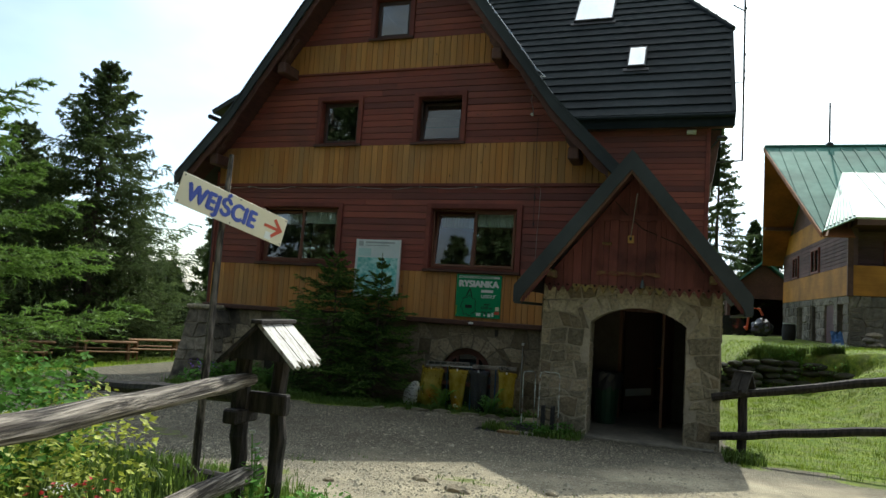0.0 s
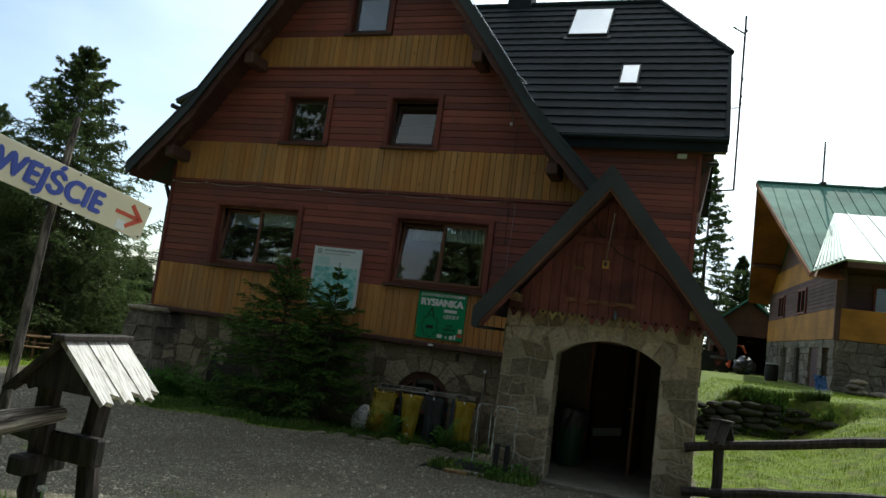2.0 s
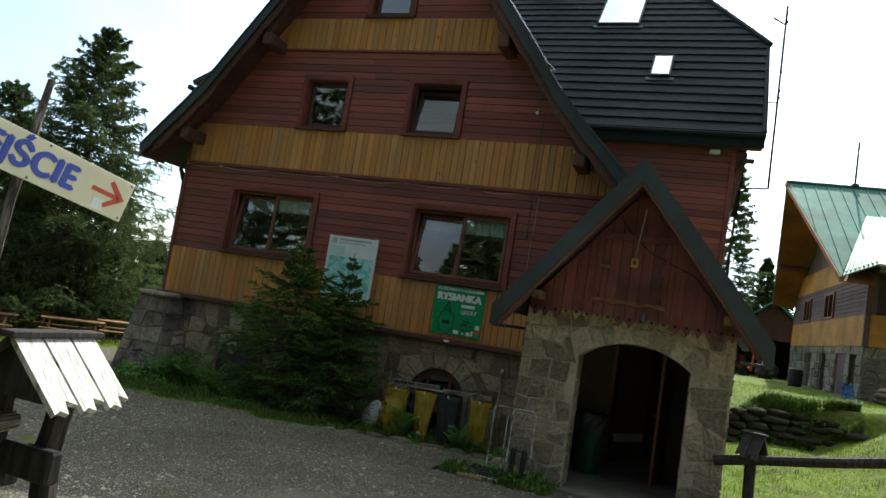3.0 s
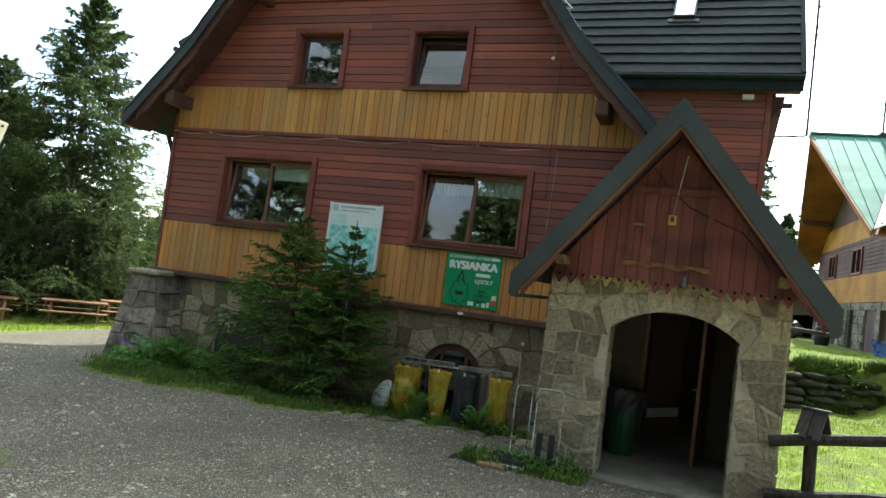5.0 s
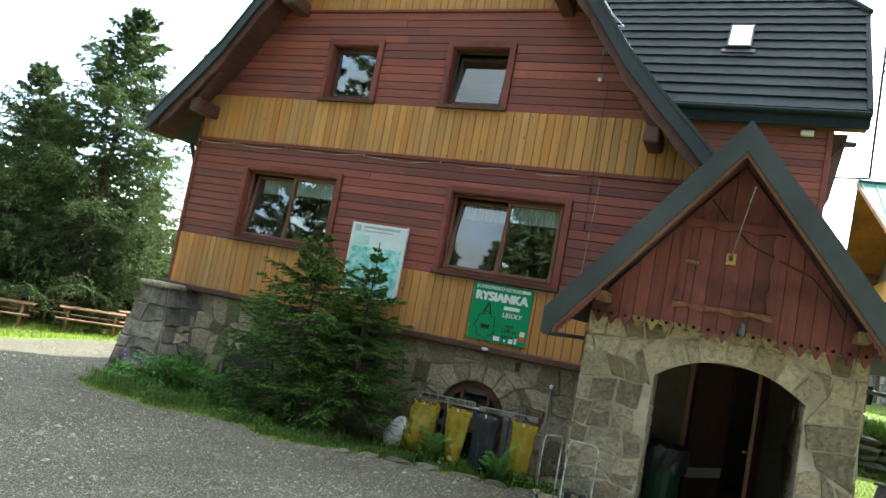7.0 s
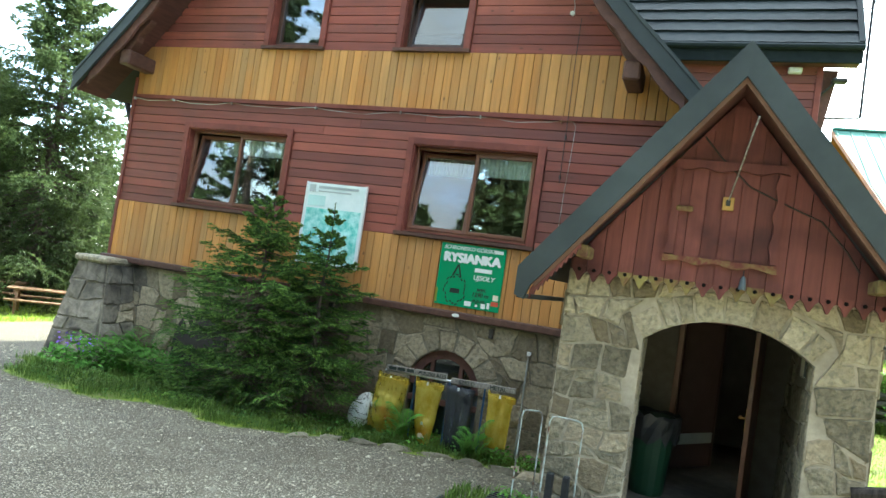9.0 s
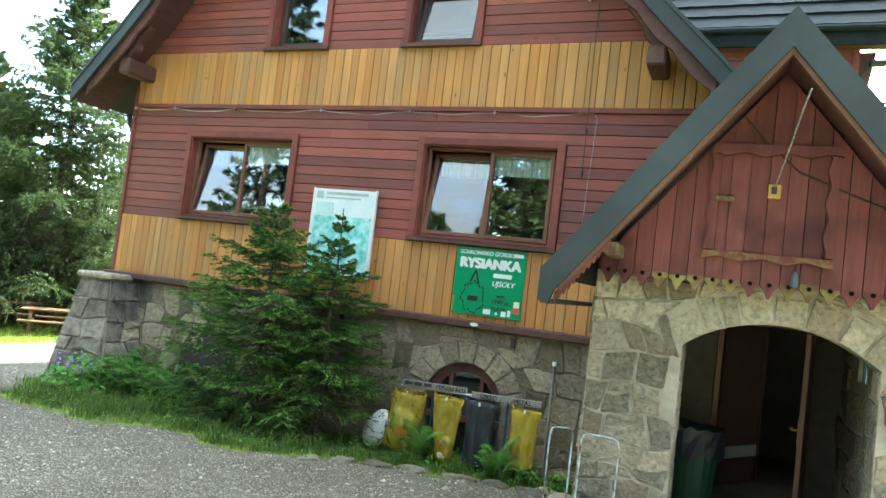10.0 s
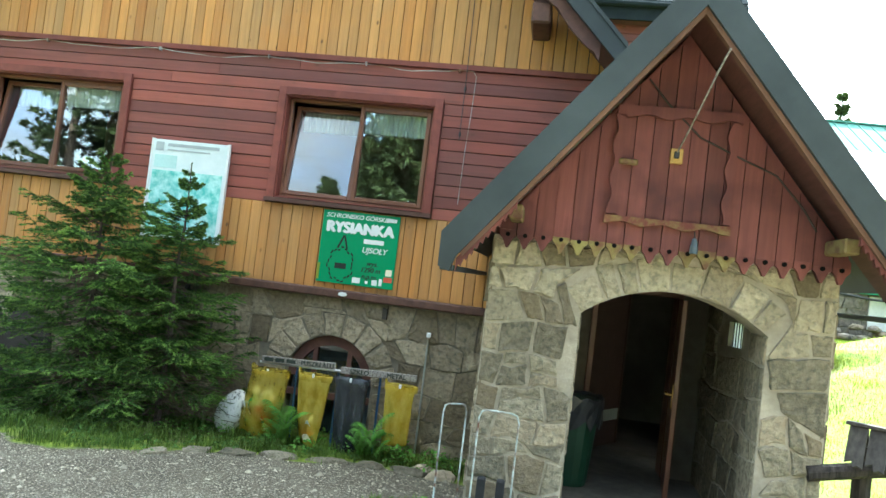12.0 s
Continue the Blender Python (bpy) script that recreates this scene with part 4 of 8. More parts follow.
for sgn in (-1, 1):
    roof = part("roof_slope", along_roof(sgn, 0.0, 0.17, -0.62, 9.0), ROOF, house, "dark green sheet-metal roof slope")
    part("verge_flashing", along_roof(sgn, -0.02, 0.25, -0.66, -0.615), ROOF, roof)
    part("verge_cap", along_roof(sgn, -0.035, 0.02, -0.672, -0.625), ROOF, roof)
    # scalloped edge board under the verge
    n = 150
    pts = []
    for k in range(n + 1):
        d = 0.1 + 4.36 * k / n
        z = roof_z(CX + d)
        wave = 0.055 * math.sin(math.pi * ((d / 0.40) % 1.0)) ** 0.6 if d > 1.5 else 0.03
        pts.append((d, z - 0.20, z - 0.385 - wave))
    outline = [(CX + sgn * p[0], p[1]) for p in pts] + [(CX + sgn * p[0], p[2]) for p in pts[::-1]]
    part("carved_verge_board", prism(bmesh.new(), outline, -0.60, -0.56), VERGE, roof, "scalloped brown verge board")
    part("soffit", along_roof(sgn, 0.185, 0.215, -0.55, 0.03), SOFFIT, roof)
    bm = bmesh.new()
    tube(bm, [(CX + sgn * (TIP_X + 0.02), -0.6, TIP_Z - 0.06), (CX + sgn * (TIP_X + 0.02), 3.0, TIP_Z - 0.06)], 0.06, 8)
    part("gutter", bm, DARKMETAL, roof)
    # squared bracket beams with curved struts up to the verge
    for d, z in ((3.84, 4.60), (2.33, 6.52)):
        x = CX + sgn * d
        br = part("bracket_beam", boxed(x - 0.10, x + 0.10, -0.54, 0.02, z - 0.12, z + 0.11, 0.022), BROWN, house, "squared dark beam end carrying the eave")
        outline = [(x + 0.09 * sgn, z + 0.10), (x - 0.02 * sgn, z + 0.10)]
        for k in range(9):
            u = k / 8
            outline.append((x - sgn * (0.06 + 0.30 * u + 0.035 * math.sin(u * 9.0)), z + 0.12 + 0.46 * u + 0.02 * math.sin(u * 9.0)))
        outline += [(x - 0.16 * sgn, z + 0.62), (x + 0.0 * sgn, z + 0.38)]
        part("bracket_strut", prism(bmesh.new(), outline, -0.50, -0.38), BROWN, br)
bm = tube(bmesh.new(), [(XL - 0.25, 0.1, 4.0), (XL - 0.1, 0.1, 3.7), (XL - 0.08, 0.1, 1.5)], 0.045, 8)
part("downpipe", bm, DARKMETAL, house)
# shed dormer on the far slope
bm = bmesh.new()
solid(bm, [(-6.85, 0.7, 5.98), (-6.85, 3.0, 5.98), (-4.0, 3.0, 7.45), (-4.0, 0.7, 7.45)], 0.10)
dorm = part("dormer_roof", bm, ROOF, house)
part("dormer_wall", boxed(-6.65, -4.5, 0.85, 2.9, 4.2, 5.9), RED_H, house)
part("dormer_gutter", tube(bmesh.new(), [(-6.9, 0.65, 5.9), (-6.9, 3.05, 5.9)], 0.055, 8), DARKMETAL, dorm)

# ---------- main block behind, across the gable ----------
EY, EZ, SL = 3.09, 6.27, 1.21
RIDGE_Y, RIDGE_Z = 7.25, 6.27 + 1.21 * (7.25 - 3.09)


def main_z(y):
    return EZ + SL * (y - EY)


bm = bmesh.new()
box(bm, -6.3, 4.28, 3.36, 10.6, 0.0, 6.2)
main_wall = part("rear_wing_wall", bm, RED_H, house)
for i in range(46):
    z = 0.4 + 0.127 * i
    board("siding_board", RED_H, main_wall, 2.0, 4.21, 3.33, 3.36, z + 0.005, z + 0.123)
board("corner_board", RED_TRIM, main_wall, 4.21, 4.30, 3.31, 3.40, 0.2, 6.0)
# gable end of the block, clipped
bm = bmesh.new()
for v in ([(4.1, 3.4, 6.0), (4.1, 10.6, 6.0), (4.1, 8.9, 9.0), (4.1, 5.5, 9.0)],):
    solid(bm, v, -0.2)
part("rear_wing_gable", bm, RED_H, house)
# roof slope with tile courses
bm = bmesh.new()
solid(bm, [(-6.7, EY, EZ), (4.75, EY, EZ), (4.75, 5.39, main_z(5.39)), (2.93, RIDGE_Y, RIDGE_Z), (-4.9, RIDGE_Y, RIDGE_Z), (-6.7, 5.39, main_z(5.39))], 0.12)
main_roof = part("rear_roof_slope", bm, TILE, house, "dark roof slope of ribbed tile sheet")
bm = bmesh.new()
solid(bm, [(4.75, 2 * RIDGE_Y - EY, EZ), (-6.7, 2 * RIDGE_Y - EY, EZ), (-6.7, 9.1, main_z(5.39)), (-4.9, RIDGE_Y, RIDGE_Z), (2.93, RIDGE_Y, RIDGE_Z), (4.75, 9.1, main_z(5.39))], 0.12)
part("back_roof_slope", bm, TILE, house)
bm = bmesh.new()
solid(bm, [(4.75, 5.39, main_z(5.39)), (4.75, 9.1, main_z(5.39)), (2.93, RIDGE_Y, RIDGE_Z)], 0.1)
solid(bm, [(-6.7, 9.1, main_z(5.39)), (-6.7, 5.39, main_z(5.39)), (-4.9, RIDGE_Y, RIDGE_Z)], 0.1)
part("hip_roof", bm, TILE, house)
up = Vector((0, 1, SL)).normalized()
out = Vector((0, -SL, 1)).normalized()
n_course = 19
for i in range(n_course):
    y0 = EY + (RIDGE_Y - EY) * i / n_course
    y1 = EY + (RIDGE_Y - EY) * (i + 1) / n_course + 0.012
    bm = bmesh.new()
    xr0 = 4.75 if y0 <= 5.39 else 4.75 - (y0 - 5.39) * 1.82 / 1.86
    cols = int((xr0 + 4.2) / 0.19)
    prev = None
    for k in range(cols + 1):
        x = xr0 - k * 0.19
        rib = 0.008 * (k % 2)
        a = bm.verts.new(Vector((x, y0, main_z(y0))) + out * (0.045 + rib) - up * 0.02)
        b = bm.verts.new(Vector((x, y1, main_z(y1))) + out * (0.008 + rib * 0.7))
        c = bm.verts.new(Vector((x, y0, main_z(y0))) + out * 0.0 - up * 0.02)
        if prev:
            bm.faces.new((prev[0], a, b, prev[1]))
            bm.faces.new((prev[2], c, a, prev[0]))
        prev = (a, b, c)
    bmesh.ops.recalc_face_normals(bm, faces=bm.faces)
    part("tile_course", bm, TILE, main_roof)
part("side_verge", solid(bmesh.new(), [(4.70, EY - 0.03, EZ + 0.05), (4.79, EY - 0.03, EZ + 0.05), (4.79, 5.42, main_z(5.42) + 0.05), (4.70, 5.42, main_z(5.42) + 0.05)], 0.22), TILE, main_roof)
part("fascia", boxed(1.4, 4.77, EY - 0.03, EY + 0.02, EZ - 0.29, EZ + 0.02), TILE, main_roof)
part("eave_gutter", tube(bmesh.new(), [(1.4, EY - 0.07, EZ - 0.05), (4.78, EY - 0.07, EZ - 0.06)], 0.05, 8), TILE, main_roof)
part("eave_soffit", boxed(1.6, 4.75, EY + 0.02, 3.36, EZ - 0.27, EZ - 0.23), BROWN, main_roof)
part("side_eave", solid(bmesh.new(), [(4.30, 3.42, 5.98), (4.52, 3.42, 5.98), (4.36, 3.42, 4.85), (4.30, 3.42, 4.75)], -5.0), BROWN, house)
part("ridge_cap", tube(bmesh.new(), [(2.93, RIDGE_Y, RIDGE_Z + 0.03), (-4.9, RIDGE_Y, RIDGE_Z + 0.03)], 0.09, 8), TILE, main_roof)
hip_a, hip_b = Vector((2.93, RIDGE_Y, RIDGE_Z + 0.03)), Vector((4.78, 5.37, main_z(5.37) + 0.03))
part("hip_cap", tube(bmesh.new(), [hip_a, hip_b], 0.08, 8), TILE, main_roof)


def roof_window(x0, x1, ya, yb):
    """A skylight that lies on the tiled slope."""
    m = Matrix.Translation((0, ya, main_z(ya))) @ Matrix(((1, 0, 0, 0), (0, up.y, out.y, 0), (0, up.z, out.z, 0), (0, 0, 0, 1)))
    length = (Vector((0, yb, main_z(yb))) - Vector((0, ya, main_z(ya)))).length
    win = part("skylight", boxed(x0 - 0.08, x1 + 0.08, -0.13, -0.01, 0.0, 0.06, m=m), DARKMETAL, main_roof, "closed skylight with a dark metal frame")
    bm = bmesh.new()
    for a, b, c, d in ((x0, x0 + 0.035, 0, length), (x1 - 0.035, x1, 0, length), (x0 + 0.035, x1 - 0.035, length - 0.035, length), (x0 + 0.035, x1 - 0.035, 0, 0.05)):
        box(bm, a, b, c, d, -0.02, 0.12, 0.008, m)
    part("frame", bm, DARKMETAL, win)
    part("pane", boxed(x0 + 0.03, x1 - 0.03, 0.045, length - 0.03, 0.095, 0.108, m=m), SKYLIGHT, win)


roof_window(0.73, 1.78, 5.95, 6.95)
roof_window(2.35, 2.79, 4.34, 4.93)
# chimney stub with an aerial, lightning wires, mast
bm = boxed(-1.35, -0.65, 7.1, 7.7, 10.9, 11.95, 0.02)
part("chimney", bm, TILE, house, "low dark chimney at the ridge")
aerial = base("roof_aerial", (-0.95, 7.35, 11.95), "grey television aerial on the chimney", "aerial")
bm = tube(bmesh.new(), [(-0.95, 7.35, 11.9), (-0.95, 7.35, 13.6)], 0.03, 6)
part("pole", bm, DARKMETAL, aerial)
for z, l in ((12.25, 0.5), (12.6, 0.42), (13.1, 0.5)):
    bm = tube(bmesh.new(), [(-0.95, 7.35, z), (0.1, 7.15, z)], 0.018, 6)
    part("boom", bm, DARKMETAL, aerial)
    for k in range(5):
        x = -0.7 + 0.18 * k
        part("element", tube(bmesh.new(), [(x, 7.3 - 0.5 * l, z + 0.01), (x, 7.25 + 0.5 * l, z + 0.01)], 0.01, 5), DARKMETAL, aerial)
wire = base("lightning_wire", (0.5, -0.6, 7.0), "bright lightning wire along the roof edge", "wire")
pts = [(CX + d, -0.61, roof_z(CX + d) + 0.075) for d in (0.9, 1.6, 2.3, 2.6, 2.85, 3.12)] + [(1.41, -0.62, 5.975)]
part("wire", tube(bmesh.new(), pts, 0.007, 6), CHROME, wire)
for p in pts[1:-1]:
    part("clip", boxed(p[0] - 0.04, p[0] + 0.04, p[1] - 0.008, p[1] + 0.008, p[2] - 0.012, p[2] + 0.012, m=Matrix.Translation(p) @ pose(0, 0, 0, 0, 35, 0) @ Matrix.Translation(-Vector(p))), CHROME, wire)
part("tail_wire", tube(bmesh.new(), [(CX + d, -0.63, roof_z(CX + d) + 0.04) for d in (3.2, 3.35, 3.45)], 0.004, 5), STEEL, wire)
part("drop_wire", tube(bmesh.new(), [(1.41, -0.62, 5.975), (1.33, -0.66, 5.97), (1.22, -0.62, 5.84), (1.10, -0.30, 5.66), (1.085, -0.03, 5.56), (1.085, -0.02, 5.47)], 0.006, 6), STEEL, wire)
mast = base("aerial_mast", (4.97, 4.2, 5.5), "thin dark aerial mast beside the eave", "aerial")
part("pole", tube(bmesh.new(), [(5.0, 4.2, 5.47), (4.97, 4.2, 9.4)], 0.022, 6), DARKMETAL, mast)
part("arm", tube(bmesh.new(), [(4.3, 4.2, 5.42), (5.0, 4.2, 5.47)], 0.018, 6), DARKMETAL, mast)
part("stay", tube(bmesh.new(), [(4.6, 4.2, 7.28), (4.99, 4.2, 7.30)], 0.012, 6), DARKMETAL, mast)
for z in (7.4, 7.55, 7.95, 9.05):
    part("clamp", boxed(4.965, 5.02, 4.17, 4.23, z - 0.02, z + 0.02), DARKMETAL, mast)
part("crosspiece", tube(bmesh.new(), [(4.72, 4.2, 9.15), (4.98, 4.2, 8.98)], 0.016, 6), DARKMETAL, mast)
lamp = base("flood_lamp", (4.35, 3.4, 5.6), "small outdoor lamp under the eave", "lamp")
part("arm", tube(bmesh.new(), [(4.28, 3.4, 5.55), (4.5, 3.3, 5.78)], 0.02, 6), DARKMETAL, lamp)
part("head", boxed(4.42, 4.64, 3.22, 3.38, 5.74, 5.81, 0.02), DARKMETAL, lamp)
part("eave_lamp", boxed(3.80, 4.0, 3.22, 3.33, 5.87, 5.96, 0.015), WHITE, house, "small white bulkhead lamp under the eave")


# ---------- stone plinth and buttress ----------
AW_X, AW_Z, AW_R = 0.05, 0.50, 0.50


def arch_push(x, z):
    """Moves a stone corner out of the ring of the cellar window."""
    r_out = AW_R + 0.27
    if z < AW_Z:
        if abs(x - AW_X) < AW_R:
            return AW_X + math.copysign(AW_R, x - AW_X), z
        return x, z
    d = math.hypot(x - AW_X, z - AW_Z)
    if d < r_out:
        f = r_out / max(d, 1e-3)
        return AW_X + (x - AW_X) * f, AW_Z + (z - AW_Z) * f
    return x, z


ring_pts = [(AW_X + AW_R * math.cos(a), AW_Z + AW_R * math.sin(a)) for a in [math.pi * k / 14 for k in range(15)]]
bm = bmesh.new()
prism(bm, [(XL, -0.4), (AW_X - AW_R, -0.4)] + ring_pts[::-1] + [(AW_X + AW_R, -0.4), (1.93, -0.4), (1.93, 1.43), (XL, 1.43)], -0.02, 0.35)
plinth = part("plinth", bm, BED, house, "pale rubble-stone plinth with a low arched cellar window")
rng = random.Random(21)
count = 0
for poly in crazy(coursed(XL + 0.02, 1.92, -0.35, 1.42, 0.31, 0.235, 5), XL + 0.02, 1.92, -0.35, 1.42, 0.15):
    cx, cz = sum(p[0] for p in poly) / len(poly), sum(p[1] for p in poly) / len(poly)
    if (cz >= AW_Z and math.hypot(cx - AW_X, cz - AW_Z) < AW_R + 0.2) or (cz < AW_Z and abs(cx - AW_X) < AW_R):
        continue
    poly = [arch_push(*p) for p in poly]
    keep = [p for i, p in enumerate(poly) if math.hypot(p[0] - poly[i - 1][0], p[1] - poly[i - 1][1]) > 0.015]
    if len(keep) < 3:
        continue
    dark = rng.random() < (0.75 if cx < -5.0 else 0.0)
    stone(keep, GREYSTONE if dark else rng.choice((STONE, STONE, BROWNSTONE)), plinth, lambda x, z, d: (x, -0.02 - d, z), rng, 0.007, 0.017)
for k in range(9):
    a0, a1 = math.pi * k / 9 + 0.01, math.pi * (k + 1) / 9 - 0.01
    r0, r1 = AW_R + 0.005, AW_R + 0.26 + 0.03 * rng.random()
    stone([(AW_X + r * math.cos(a), AW_Z + r * math.sin(a)) for r, a in ((r0, a0), (r1, a0), (r1, a1), (r0, a1))], STONE, plinth, lambda x, z, d: (x, -0.02 - d, z), rng, 0.007, 0.02, "arch_stone")
# a second arch behind the young trees: flat dark panels paint its shaded recess
for k in range(8):
    a0, a1 = math.pi * k / 8, math.pi * (k + 1) / 8
    prism_bm = prism(bmesh.new(), [(-3.86, 0.42), (-3.86 + 0.5 * math.cos(a0), 0.42 + 0.5 * math.sin(a0)), (-3.86 + 0.5 * math.cos(a1), 0.42 + 0.5 * math.sin(a1))], -0.045, -0.02)
    part("blind_arch_panel", prism_bm, HALL, plinth)
part("blind_arch_panel", boxed(-4.36, -3.36, -0.045, -0.02, -0.3, 0.42), HALL, plinth)
cellar = part("cellar_window", bmesh.new(), FRAME, house, "arched brown cellar window with three panes")
bm = bmesh.new()
for k in range(14):
    a0, a1 = math.pi * k / 14, math.pi * (k + 1) / 14
    prism(bm, [(AW_X + r * math.cos(a), AW_Z + r * math.sin(a)) for r, a in ((0.385, a0), (0.495, a0), (0.495, a1), (0.385, a1))], 0.05, 0.13)
for x in (-0.20, 0.20):
    box(bm, AW_X + x - 0.025, AW_X + x + 0.025, 0.06, 0.12, -0.1, AW_Z + 0.37)
box(bm, AW_X - 0.49, AW_X + 0.49, 0.055, 0.125, AW_Z - 0.22, AW_Z - 0.15)
part("frame", bm, VERGE, cellar)
part("pane", boxed(AW_X - 0.42, AW_X + 0.42, 0.09, 0.1, -0.1, AW_Z + 0.4), BARNGLASS, cellar)
# added sheet: its blue-grey colour imitates the dull reflection on the panes
part("cellar_blind", boxed(AW_X - 0.46, AW_X + 0.46, 0.135, 0.145, -0.1, AW_Z + 0.45), LANTERN, cellar, "blue-grey sheet added behind the panes for their dull reflection")
# dark sheet added behind the cellar window for its unlit depth
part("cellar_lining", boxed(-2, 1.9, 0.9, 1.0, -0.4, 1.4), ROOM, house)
bm = tube(bmesh.new(), [(1.13, -0.06, -0.15), (1.13, -0.06, 1.13)], 0.011, 6)
pipe = base("conduit", (1.13, -0.08, -0.14), "thin grey conduit with a white cap on the plinth", "pipe")
part("tube", bm, STEEL, pipe)
part("cap", boxed(1.11, 1.155, -0.085, -0.03, 1.13, 1.18, 0.006), WHITE, pipe)
for i, (x, z) in enumerate(((-1.72, 1.30), (0.62, 1.32))):
    part("drain_slot", boxed(x - 0.025, x + 0.025, -0.09, 0.0, z - 0.06, z + 0.06), HALL, plinth)
part("outlet_box", boxed(-1.78, -1.66, -0.13, -0.03, 1.14, 1.22, 0.01), DARKMETAL, plinth)

butt = base("buttress", (-5.6, -0.4, -0.2), "dark damp stone corner buttress with a flat cap", "buttress")
T = [(-6.00, -5.43), (-0.47, 0.2)]
Bz, Tz = -0.3, 1.38
foot = [(-6.16, -4.98), (-0.82, 0.3)]


def batter(u, v, face):
    """A place on a sloping face of the buttress: u across, v up, both 0 to 1."""
    def lerp(a, b):
        return a + (b - a) * v
    if face == "front":
        return Vector((lerp(foot[0][0], T[0][0]) + (lerp(foot[0][1], T[0][1]) - lerp(foot[0][0], T[0][0])) * u, lerp(foot[1][0], T[1][0]), lerp(Bz, Tz)))
    x = lerp(foot[0][1], T[0][1]) if face == "right" else lerp(foot[0][0], T[0][0])
    return Vector((x, lerp(foot[1][0], T[1][0]) + (lerp(foot[1][1], T[1][1]) - lerp(foot[1][0], T[1][0])) * u, lerp(Bz, Tz)))


bm = bmesh.new()
lo = [bm.verts.new((x, y, Bz)) for x, y in ((foot[0][0], foot[1][0]), (foot[0][1], foot[1][0]), (foot[0][1], foot[1][1]), (foot[0][0], foot[1][1]))]
hi = [bm.verts.new((x, y, Tz)) for x, y in ((T[0][0], T[1][0]), (T[0][1], T[1][0]), (T[0][1], T[1][1]), (T[0][0], T[1][1]))]
bm.faces.new(lo[::-1]), bm.faces.new(hi)
for i in range(4):
    bm.faces.new((lo[i], lo[(i + 1) % 4], hi[(i + 1) % 4], hi[i]))
core = part("core", bm, BED, butt)
for face, normal, wide in (("front", Vector((0, -0.98, 0.20)), 0.95), ("right", Vector((0.99, 0, 0.1)), 1.2), ("left", Vector((-0.96, 0, 0.27)), 1.2)):
    for poly in coursed(0, wide, 0, 1.68, 0.42, 0.30, 40 + len(face)):
        stone(poly, GREYSTONE if rng.random() < 0.85 else STONE, butt, lambda x, z, d, face=face, normal=normal, wide=wide: batter(x / wide, z / 1.68, face) + normal * d, rng, 0.012, 0.03)
bm = boxed(-6.07, -5.39, -0.55, -0.02, 1.38, 1.48, 0.03)
part("cap", bm, OLIVESTONE, butt, "flat worn cap slab")

# ---------- stone porch ----------
PX0, PX1, PY = 1.88, 4.40, -2.13
OX0, OX1, SPRING, CROWN = 2.60, 3.95, 1.67, 1.91
CH = (OX1 - OX0) / 2
ORAD = (CH ** 2 + (CROWN - SPRING) ** 2) / (2 * (CROWN - SPRING))
OCX, OCZ = (OX0 + OX1) / 2, CROWN - ORAD
half_angle = math.asin(CH / ORAD)
porch = base("porch", (OCX, PY, 0), "stone entrance porch with an arched opening and boarded gable", "porch")
arch_line = [(OCX + ORAD * math.sin(a), OCZ + ORAD * math.cos(a)) for a in [half_angle * (1 - 2 * k / 16) for k in range(17)]]
bm = bmesh.new()
prism(bm, [(PX0, -0.4), (OX0, -0.4)] + arch_line[::-1] + [(OX1, -0.4), (PX1, -0.4), (PX1, 2.2), (PX0, 2.2)], PY + 0.01, PY + 0.42)
pfront = part("front_wall", bm, MORTAR, porch, "rough sandstone front wall with pale joints")


def porch_push(x, z):
    if z < SPRING and OX0 < x < OX1:
        return (OX0 if x < OCX else OX1), z
    d, a = math.hypot(x - OCX, z - OCZ), math.atan2(x - OCX, z - OCZ)
    if z >= SPRING - 0.1 and abs(a) < half_angle + 0.05 and d < ORAD + 0.27:
        f = (ORAD + 0.27) / d
        return OCX + (x - OCX) * f, OCZ + (z - OCZ) * f
    return x, z


for poly in crazy(coursed(PX0, PX1, -0.35, 2.18, 0.245, 0.205, 12), PX0, PX1, -0.35, 2.18, 0.06):
    cx, cz = sum(p[0] for p in poly) / len(poly), sum(p[1] for p in poly) / len(poly)
    if OX0 < cx < OX1 and (cz < SPRING or math.hypot(cx - OCX, cz - OCZ) < ORAD + 0.2):
        continue
    poly = [porch_push(*p) for p in poly]
    keep = [p for i, p in enumerate(poly) if math.hypot(p[0] - poly[i - 1][0], p[1] - poly[i - 1][1]) > 0.015]
    if len(keep) >= 3:
        kinds = (PALESTONE, PALESTONE, PALESTONE, STONE, BROWNSTONE) if cz > 1.5 + 0.25 * rng.random() else (OLIVESTONE, OLIVESTONE, OLIVESTONE, STONE, BROWNSTONE)
        stone(keep, rng.choice(kinds), pfront, lambda x, z, d: (x, PY + 0.01 - d, z), rng, 0.0105, 0.017)
ang = -half_angle
while ang < half_angle - 0.03:
    w = rng.uniform(0.11, 0.22)
    e = min(ang + w, half_angle)
    r1 = ORAD + rng.uniform(0.22, 0.27)
    stone([(OCX + r * math.sin(a), OCZ + r * math.cos(a)) for r, a in ((ORAD, ang + 0.004), (ORAD, e - 0.004), (r1, e - 0.004), (r1, ang + 0.004))], rng.choice((STONE, PALESTONE, PALESTONE, BROWNSTONE)), pfront, lambda x, z, d: (x, PY + 0.01 - d, z), rng, 0.008, 0.018, "arch_stone")
    ang = e
# jambs of the opening
for x, out_x in ((OX0, 1), (OX1, -1)):
    for poly in coursed(0, 0.42, -0.05, SPRING, 0.30, 0.225, 60 + out_x):
        stone(poly, OLIVESTONE if rng.random() < 0.8 else STONE, pfront, lambda u, z, d, x=x, out_x=out_x: (x + out_x * d * 0.5, PY + 0.01 + u, z), rng, 0.012, 0.024)
